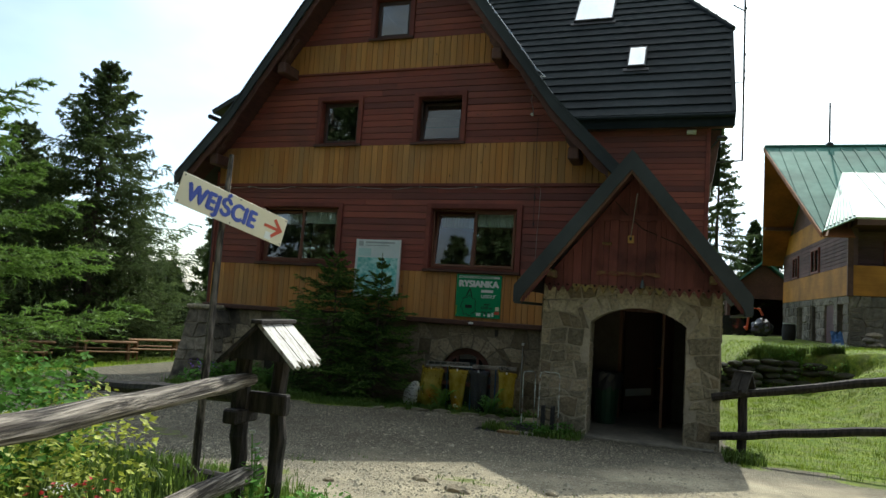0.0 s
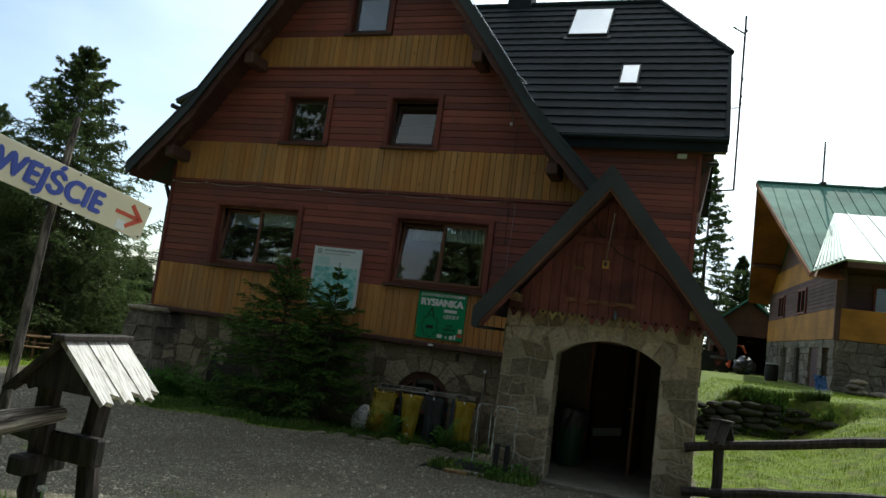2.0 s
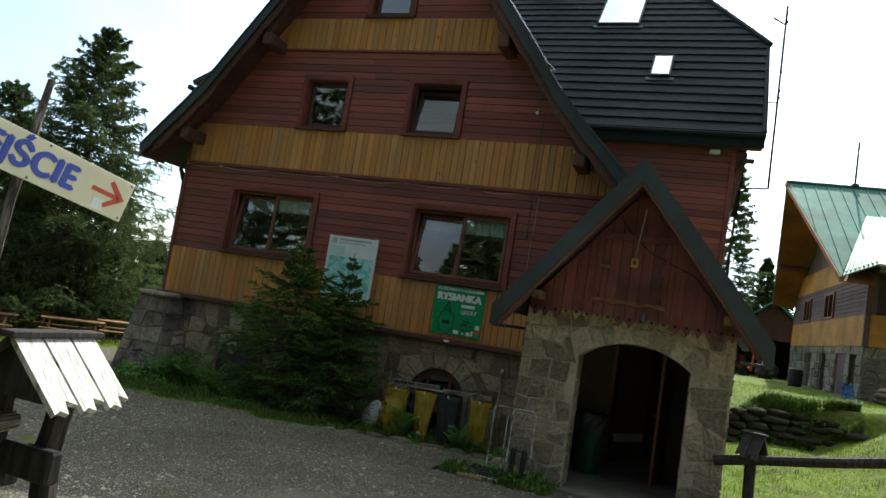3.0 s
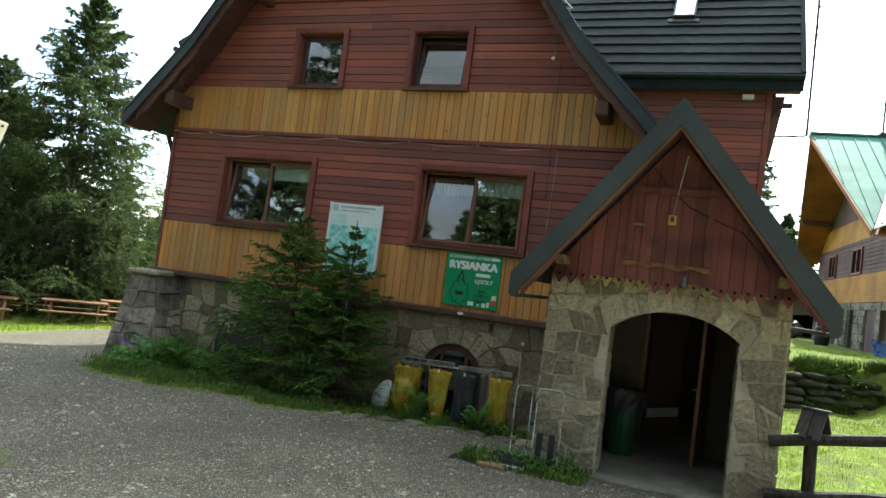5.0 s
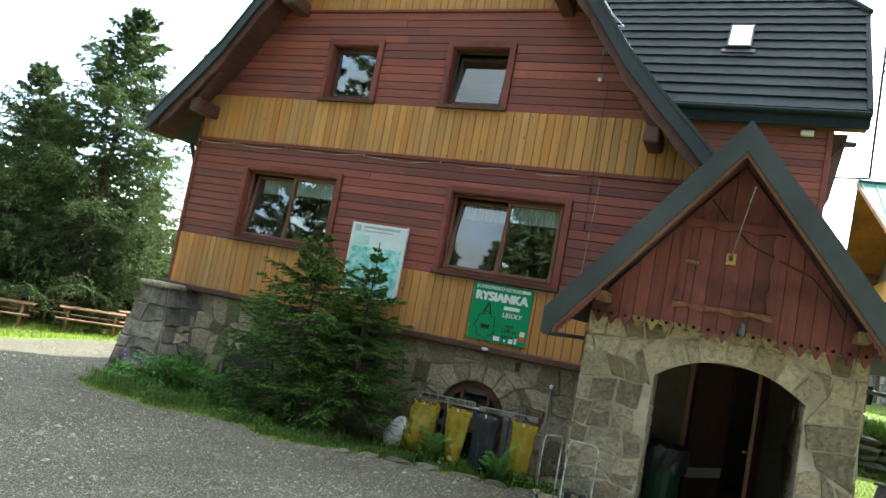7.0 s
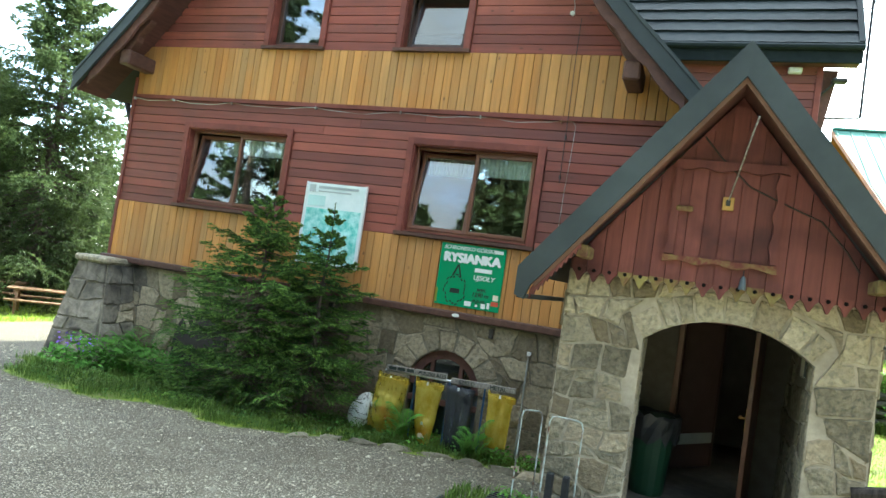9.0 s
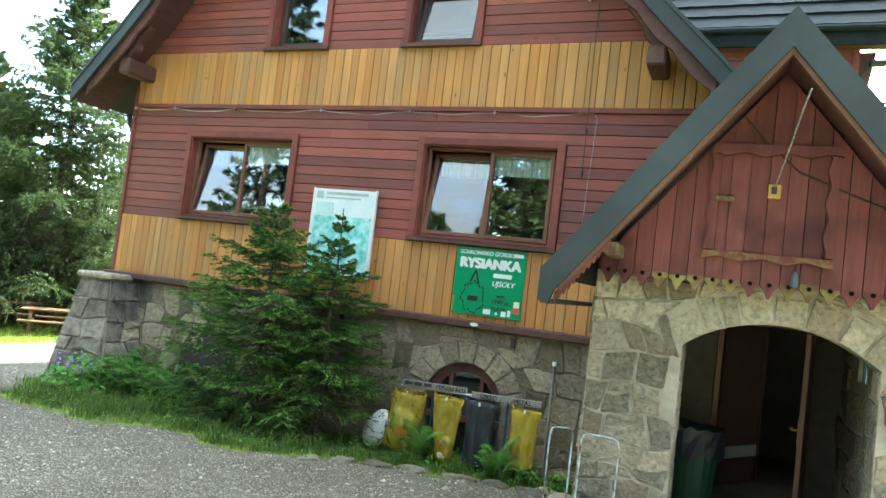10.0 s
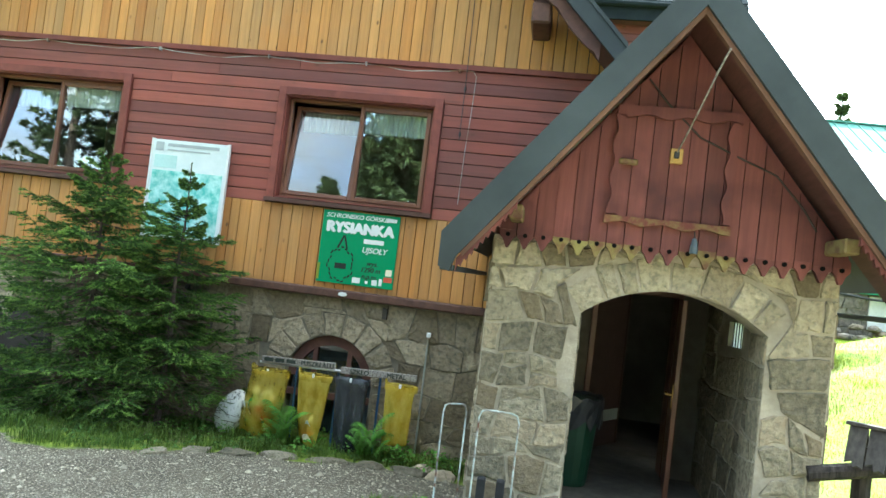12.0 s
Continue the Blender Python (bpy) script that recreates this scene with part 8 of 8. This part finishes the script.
box(bm, 0.4, BL, BD - 0.4, BD, B0 - 0.6, B1)
stone_floor = barn_part("ground_floor", bm, BED, barn, "rough stone ground floor with dark openings")
rngd = random.Random(61)
for a, b in ((0, 0.9), (1.9, 2.6), (4.4, 6.2), (7.6, 9.6), (11.0, BD)):
    for poly in coursed(a, b, B0 - 0.2, 2.95, 0.62, 0.40, int(a * 7)):
        stone(poly, BARNSTONE, stone_floor, lambda u, z, d: BARN @ Vector((-d, u, z)), rngd, 0.02, 0.05)
for poly in coursed(0.0, BD, 2.95, B1 - 0.06, 0.9, 0.36, 9):
    stone(poly, BARNSTONE, stone_floor, lambda u, z, d: BARN @ Vector((-d, u, z)), rngd, 0.02, 0.04)
for poly in coursed(0.0, 9.0, B0 - 0.2, B1 - 0.06, 0.62, 0.40, 10):
    stone(poly, BARNSTONE, stone_floor, lambda u, z, d: BARN @ Vector((u, -d, z)), rngd, 0.02, 0.05)
barn_box("opening_back", HALL, barn, 0.5, 0.6, 0.4, BD - 0.4, B0 - 0.4, B1)
barn_box("purple_door", BARNPURPLE, barn, 0.05, 0.2, 2.7, 4.3, B0, 2.95)
for a, b in ((1.9, 2.0), (7.0, 7.1), (10.4, 10.5)):
    barn_box("door_post", BARNSTONE, barn, -0.05, 0.1, a, b, B0, B1)
# depth of a made-up recess that darkens the front under the eave
BR = 1.3
bm = boxed(0, 0.3, 0, BD, B1, BE + 0.4)
box(bm, 0.3, BL, BR, BD, B1, BE + 0.4)
upper = barn_part("upper_wall", bm, BARNPURPLE)
barn_box("gallery_floor", BROWN, upper, 0.3, BL, 0.0, BR, B1 - 0.12, B1)
for k in range(9):
    z = B2 + 0.02 + k * (BE - B2) / 9
    barn_box("siding_board", BARNPURPLE, upper, -0.04, 0.0, 0.02, BD, z, z + (BE - B2) / 9 - 0.02)
barn_box("ochre_band", BARNYELLOW, upper, -0.06, 0.0, 0.0, BD, B1 - 0.05, B2)
barn_box("ochre_band", BARNYELLOW, upper, 0.1, BL, -0.06, 0.0, B1 - 0.05, B2, label="ochre band before the added shade recess")
barn_box("corner_post", BROWN, upper, -0.12, 0.10, -0.12, 0.0, B1 - 0.1, BE + 0.2)
for k in range(9):
    z = B2 + 0.02 + k * (BE - B2) / 9
    barn_box("siding_board", BARNPURPLE, upper, 0.3, BL, BR - 0.04, BR, z, z + (BE - B2) / 9 - 0.02)


def barn_window(y0, y1, z0, z1, on_end=True):
    win = barn_part("window", bmesh.new(), FRAME, barn)
    if on_end:
        barn_box("pane", BARNGLASS, win, -0.07, -0.06, y0, y1, z0, z1)
        barn_box("backing", HALL, win, -0.056, -0.045, y0, y1, z0, z1)
        for a, b, c, d in ((y0 - 0.12, y0, z0 - 0.1, z1 + 0.1), (y1, y1 + 0.12, z0 - 0.1, z1 + 0.1), (y0, y1, z1, z1 + 0.1), (y0, y1, z0 - 0.1, z0), ((y0 + y1) / 2 - 0.05, (y0 + y1) / 2 + 0.05, z0, z1)):
            barn_box("frame_board", RED_TRIM, win, -0.12, -0.04, a, b, c, d)
    else:
        barn_box("pane", BARNGLASS, win, y0, y1, BR - 0.07, BR - 0.06, z0, z1)
        barn_box("curtain", LANTERN, win, y0, y1, BR - 0.056, BR - 0.045, z0, z1)
        for a, b, c, d in ((y0 - 0.1, y0, z0 - 0.1, z1 + 0.1), (y1, y1 + 0.1, z0 - 0.1, z1 + 0.1), (y0, y1, z1, z1 + 0.1), (y0, y1, z0 - 0.1, z0)):
            barn_box("frame_board", RED_TRIM, win, a, b, BR - 0.12, BR - 0.04, c, d)


barn_window(5.6, 7.2, 4.75, 5.85)
barn_window(10.8, 12.2, 4.75, 5.85)
barn_window(1.75, 2.35, 4.7, 5.75, False)
barn_window(2.6, 3.2, 4.7, 5.75, False)
barn_window(3.45, 4.05, 4.7, 5.75, False)
barn_window(7.0, 8.0, 4.7, 5.75, False)
# gable triangle
RV, RZ = 7.75, 11.75
EV, EZB = -0.75, 5.95
bm = bmesh.new()
p = [Vector((0.05, 0, BE)), Vector((0.05, BD, BE)), Vector((0.05, RV, RZ - 0.6))]
solid(bm, [p[0], p[2], p[1]], 0.15)
barn_part("gable_panel", bm, BARNPURPLE)
bm = solid(bmesh.new(), [(-0.02, 0.3, 6.32), (-0.02, 1.75, 7.45), (-0.02, 13.75, 7.45), (-0.02, 15.2, 6.32)], 0.06)
barn_part("ochre_gable_band", bm, BARNYELLOW)
sl = (RZ - EZB) / (RV - EV)
ZT, ZTZ, ZE, ZEZ = 4.6, EZB + sl * (4.6 - EV) + 0.04, -1.15, 6.58
# roof: overhanging prow, front slope, rear slope
bm = bmesh.new()
solid(bm, [(-2.45, RV, RZ), (-1.25, EV, EZB), (0.70, ZT, ZTZ - 0.04), (BL + 0.5, ZT, ZTZ - 0.04), (BL + 0.5, RV, RZ)], 0.14)
broof = barn_part("front_roof", bm, BARNGREEN, barn, "faded green sheet-metal roof with standing seams")
bm = bmesh.new()
solid(bm, [(BL + 0.5, RV, RZ), (BL + 0.5, BD - EV, EZB), (-1.25, BD - EV, EZB), (-2.45, RV, RZ)], 0.14)
barn_part("rear_roof", bm, BARNGREEN)
bm = bmesh.new()
solid(bm, [(-2.42, RV, RZ - 0.22), (0.0, RV, RZ - 0.22), (0.0, EV, EZB - 0.22), (-1.22, EV, EZB - 0.22)], 0.04)
barn_part("soffit", bm, BARNORANGE, broof, "orange boarded soffit under the overhang")
bm = bmesh.new()
solid(bm, [(-2.42, RV, RZ - 0.22), (-1.22, BD - EV, EZB - 0.22), (0.0, BD - EV, EZB - 0.22), (0.0, RV, RZ - 0.22)], 0.04)
barn_part("soffit", bm, BARNORANGE, broof)
for v_ in (2.0, 7.75, 13.0):
    z = EZB + (RZ - EZB) * (1 - abs(v_ - RV) / (RV - EV)) - 0.35
    barn_box("purlin", BROWN, broof, -2.0 + 0.08 * abs(v_ - RV), 0.0, v_ - 0.1, v_ + 0.1, z - 0.12, z + 0.08)
bm = bmesh.new()
solid(bm, [(-2.47, RV, RZ - 0.02), (-1.27, EV, EZB - 0.02), (-1.27, EV, EZB - 0.24), (-2.47, RV, RZ - 0.24)], 0.05)
barn_part("verge_board", bm, BARNORANGE, broof)
for k in range(30):
    u = -2.3 + 0.6 * k
    v0 = EV + (ZT - EV) * min(1, (u + 1.25) / 1.95) if u > -1.2 else EV + (RV - EV) * min(1, (-1.2 - u) / 1.2)
    if v0 > RV - 0.3:
        continue
    bm = bmesh.new()
    a, b = Vector((u, v0, EZB + sl * (v0 - EV))), Vector((u - 0.02, RV, RZ))
    solid(bm, [a + Vector((-0.02, 0, 0.05)), a + Vector((0.02, 0, 0.05)), b + Vector((0.02, 0, 0.05)), b + Vector((-0.02, 0, 0.05))], 0.05)
    barn_part("seam", bm, BARNGREEN, broof)
# lower zinc slope over the front rooms
bm = bmesh.new()
solid(bm, [(0.70, ZT, ZTZ), (-0.05, ZE, ZEZ), (BL + 0.5, ZE, ZEZ), (BL + 0.5, ZT, ZTZ)], 0.1)
zinc = barn_part("lower_roof", bm, BARNZINC, barn, "bright zinc sheet slope over the front rooms")
for k in range(16):
    u = 1.3 + 0.85 * k
    bm = bmesh.new()
    a, b = Vector((u, ZE, ZEZ)), Vector((u, ZT, ZTZ))
    solid(bm, [a + Vector((-0.02, 0, 0.05)), a + Vector((0.02, 0, 0.05)), b + Vector((0.02, 0, 0.05)), b + Vector((-0.02, 0, 0.05))], 0.05)
    barn_part("seam", bm, BARNZINC, zinc)
bm = bmesh.new()
solid(bm, [(0.70, ZT, ZTZ), (-1.2, EV, EZB + 0.06), (-0.05, ZE, ZEZ)], 0.05)
cheek = barn_part("valley_sheet", bm, BARNFOLD, zinc, "shiny folded metal cheek between the slopes")
top_, low_a, low_b = Vector((0.70, ZT, ZTZ)), Vector((-1.2, EV, EZB + 0.06)), Vector((-0.05, ZE, ZEZ))
for k in range(8):
    foot_ = low_a.lerp(low_b, (k + 0.5) / 8)
    a_, b_, rise_ = foot_.lerp(top_, 0.03), foot_.lerp(top_, 0.72 - 0.04 * (k % 3)), Vector((-0.01, -0.03, 0.05))
    barn_part("fold", solid(bmesh.new(), [a_ + rise_ + Vector((-0.035, 0, 0)), a_ + rise_ + Vector((0.035, 0, 0)), b_ + rise_ * 0.4 + Vector((0.01, 0, 0)), b_ + rise_ * 0.4 - Vector((0.01, 0, 0))], 0.05), BARNFOLD, zinc)
barn_box("front_eave", BROWN, barn, 0.0, BL, ZE + 0.05, BR, BE - 0.05, BE + 0.2)
barn_box("ridge_cap", BARNGREEN, broof, -2.45, BL + 0.5, RV - 0.15, RV + 0.15, RZ - 0.02, RZ + 0.07)
barn_part("mast", tube(bmesh.new(), [(0.8, RV, RZ), (0.8, RV, 14.2)], 0.05, 6), DARKMETAL)
barn_box("mast_foot", DARKMETAL, barn, 0.65, 0.95, RV - 0.2, RV + 0.2, RZ, RZ + 0.18)
barn_box("ridge_vent", DARKMETAL, barn, 3.7, 3.9, RV - 0.1, RV + 0.1, RZ, RZ + 0.16)
barn_box("white_panel", WHITE, barn, 4.3, 5.6, -0.1, -0.01, 1.6, 2.9)
barn_box("green_awning", SIGNGREEN, barn, 3.9, 6.5, -0.7, 0.0, 2.95, 3.2)
barn_part("handrail", tube(bmesh.new(), [(2.2, -0.9, 2.9), (4.0, -0.9, 2.75), (6, -0.9, 2.75)], 0.05, 6), DARKMETAL)
barn_part("handrail", tube(bmesh.new(), [(2.2, -0.9, 1.2), (2.2, -0.9, 2.9)], 0.05, 6), DARKMETAL)
# stacked stones along the barn front
rngs = random.Random(33)
for k in range(60):
    u, lvl = rngs.uniform(0.3, 8.0), rngs.choice((0, 0, 0, 1, 1, 2))
    at = BARN @ Vector((u, -1.6 + rngs.uniform(-0.25, 0.25), 0))
    rock("stacked_stone", (at.x, at.y, height(at.x, at.y) + 0.12 + 0.2 * lvl), (rngs.uniform(0.2, 0.42), 0.22, 0.13), k, GREYSTONE if k % 3 else STONE, "grey stone in the low stack before the barn", "stone", "stone stack at the barn")
barrel = base("water_barrel", on_ground(8.9, 27.5), "black plastic water barrel with a pale lid", "barrel")
zb = height(8.9, 27.5)
part("body", tube(bmesh.new(), [(8.9, 27.5, zb - 0.05), (8.9, 27.5, zb + 0.1), (8.9, 27.5, zb + 0.4), (8.9, 27.5, zb + 0.75), (8.9, 27.5, zb + 0.84)], [0.28, 0.31, 0.34, 0.31, 0.29], 16), TYRE, barrel)
part("lid", tube(bmesh.new(), [(8.9, 27.5, zb + 0.84), (8.9, 27.5, zb + 0.89)], 0.31, 16), GREYPRINT, barrel)
tarp = base("blue_tarpaulin", on_ground(9.9, 20.3), "crumpled blue tarpaulin leaning at the barn corner", "tarpaulin")
bm = bmesh.new()
bmesh.ops.create_grid(bm, x_segments=10, y_segments=8, size=0.5)
zt = height(9.9, 20.3)
for v_ in bm.verts:
    f = v_.co.y + 0.5
    v_.co = Vector((9.9 + v_.co.x * 0.45, 20.4 + 0.5 * f + 0.12 * noise.noise(v_.co * 4), zt + 0.6 * f + 0.1 * noise.noise(v_.co * 5 + Vector((3, 0, 0)))))
bmesh.ops.solidify(bm, geom=bm.faces[:], thickness=0.03)
part("sheet", bm, BLUEPLASTIC, tarp)

# dark shed, car and covered machine beyond
shed = base("open_shed", (9.0, 40, 1.2), "dark open shed with a green metal roof", "shed")
zs_ = height(9, 40)
for sgn in (-1, 1):
    bm = solid(bmesh.new(), [(8.8, 39.2, 6.3), (8.8 + sgn * 2.7, 39.2, 4.0), (8.8 + sgn * 2.7, 47, 4.0), (8.8, 47, 6.3)][::sgn], 0.12)
    part("roof_slope", bm, BARNGREEN, shed)
bm = prism(bmesh.new(), [(6.6, 3.6), (11.0, 3.6), (11.0, 4.2), (8.8, 6.0), (6.6, 4.2)], 40, 40.2)
part("gable_panel", bm, BROWN, shed)
part("back_wall", boxed(6.6, 11, 46.5, 46.7, zs_ - 0.2, 4.2), HALL, shed)
part("side_wall", boxed(6.5, 6.7, 40, 46.6, zs_ - 0.2, 4.2), BROWN, shed)
part("side_wall", boxed(10.9, 11.1, 40, 46.6, zs_ - 0.2, 4.2), BROWN, shed)
part("floor", boxed(6.6, 11, 40, 46.6, zs_ - 0.1, zs_ + 0.03), HALL, shed)


def car(x, y):
    """A dark off-road car, parked with its rear to the yard."""
    z = height(x, y)
    c_ = base("parked_car", (x, y, z), "black off-road car parked by the shed", "car")
    bm = bmesh.new()
    prof = [(-2.1, 0.45), (2.1, 0.45), (2.15, 0.9), (1.9, 1.05), (0.9, 1.12), (0.35, 1.7), (-1.7, 1.74), (-2.05, 1.1)]
    prism(bm, prof, -0.88, 0.88)
    bmesh.ops.bevel(bm, geom=bm.edges[:], offset=0.07, segments=2, affect="EDGES")
    bm.transform(Matrix.Translation((x, y, z)) @ pose(0, 0, 0, 0, 0, 200))
    part("body", bm, CARBLACK, c_)
    m = Matrix.Translation((x, y, z)) @ pose(0, 0, 0, 0, 0, 200)
    for px, side_ in ((-1.3, -1), (-1.3, 1), (1.3, -1), (1.3, 1)):
        w = part("wheel", tube(bmesh.new(), [m @ Vector((px, side_ * 0.68, 0.38)), m @ Vector((px, side_ * 0.92, 0.38))], 0.38, 18), TYRE, c_)
        part("rim", tube(bmesh.new(), [m @ Vector((px, side_ * 0.90, 0.38)), m @ Vector((px, side_ * 0.935, 0.38))], 0.22, 14), CHROME, w)
    for s_ in (-0.6, 0.6):
        part("headlight", boxed(2.06, 2.17, s_ - 0.22, s_ + 0.22, 0.78, 0.95, 0.03, m), CHROME, c_)
    part("windscreen", boxed(0.45, 0.95, -0.75, 0.75, 1.18, 1.6, 0.02, m @ Matrix.Translation((0.0, 0, 0))), BARNGLASS, c_)
    part("bumper", boxed(2.05, 2.25, -0.85, 0.85, 0.42, 0.66, 0.05, m), DARKMETAL, c_)


car(5.2, 35.5)
heap = base("covered_machine", on_ground(8.2, 35), "machine under shiny black plastic sheeting with an orange hose", "machine")
zh = height(8.2, 35)
bm = bmesh.new()
bmesh.ops.create_icosphere(bm, subdivisions=3, radius=1)
for v_ in bm.verts:
    k = 1 + 0.3 * noise.noise(v_.co * 2.2) + 0.12 * noise.noise(v_.co * 6)
    v_.co = Vector((8.3 + v_.co.x * 0.62 * k, 35 + v_.co.y * 0.5 * k, max(zh, zh + 0.5 + v_.co.z * 0.6 * k)))
part("cover", bm, BAGBLACK, heap)
part("hose", tube(bmesh.new(), [(7.4, 34.6, zh + 0.4), (7.5, 34.6, zh + 1.2), (7.75, 34.6, zh + 1.75), (8.1, 34.6, zh + 1.7), (8.3, 34.6, zh + 1.3)], 0.07, 8), TRACTORRED, heap)
part("pan", tube(bmesh.new(), [(7.3, 34.5, zh + 0.4), (7.4, 34.5, zh + 0.5)], 0.15, 10), TRACTORRED, heap)


# ---------- picnic tables ----------
def picnic_table(at, turn):
    """A table with two fixed benches on crossed legs."""
    b = base("picnic_table", (0, 0, 0), "orange-brown wooden picnic table with fixed benches", "picnic table", "picnic tables")
    for k in range(4):
        board("table_plank", BENCHWOOD, b, -0.95, 0.95, -0.36 + 0.18 * k, -0.19 + 0.18 * k, 0.71, 0.755)
    for s_ in (-1, 1):
        for k in range(2):
            board("bench_plank", BENCHWOOD, b, -0.95, 0.95, s_ * 0.72 - 0.15 + 0.15 * k, s_ * 0.72 - 0.005 + 0.15 * k, 0.42, 0.46)
        x = s_ * 0.68
        for q in (-1, 1):
            part("leg", tube(bmesh.new(), [(x, q * 0.62, 0.0), (x, -q * 0.0 + q * 0.26, 0.71)], 0.05, 4), BENCHWOOD, b)
        board("bearer", BENCHWOOD, b, x - 0.03, x + 0.03, -0.85, 0.85, 0.36, 0.42)
        board("bearer", BENCHWOOD, b, x - 0.03, x + 0.03, -0.34, 0.34, 0.64, 0.71)
    b.matrix_basis = Matrix.Translation(at) @ pose(0, 0, 0, 0, 0, turn)
    return b


first = picnic_table(on_ground(-15.3, 6.6), 48)
for x, y, turn in ((-14.7, 8.3, 50), (-18.0, 6.9, 46), (-19.4, 5.2, 46), (-17.0, 4.7, 44), (-13.8, 10.2, 52)):
    copy_thing(first, Matrix.Translation(on_ground(x, y)) @ pose(0, 0, 0, 0, 0, turn))
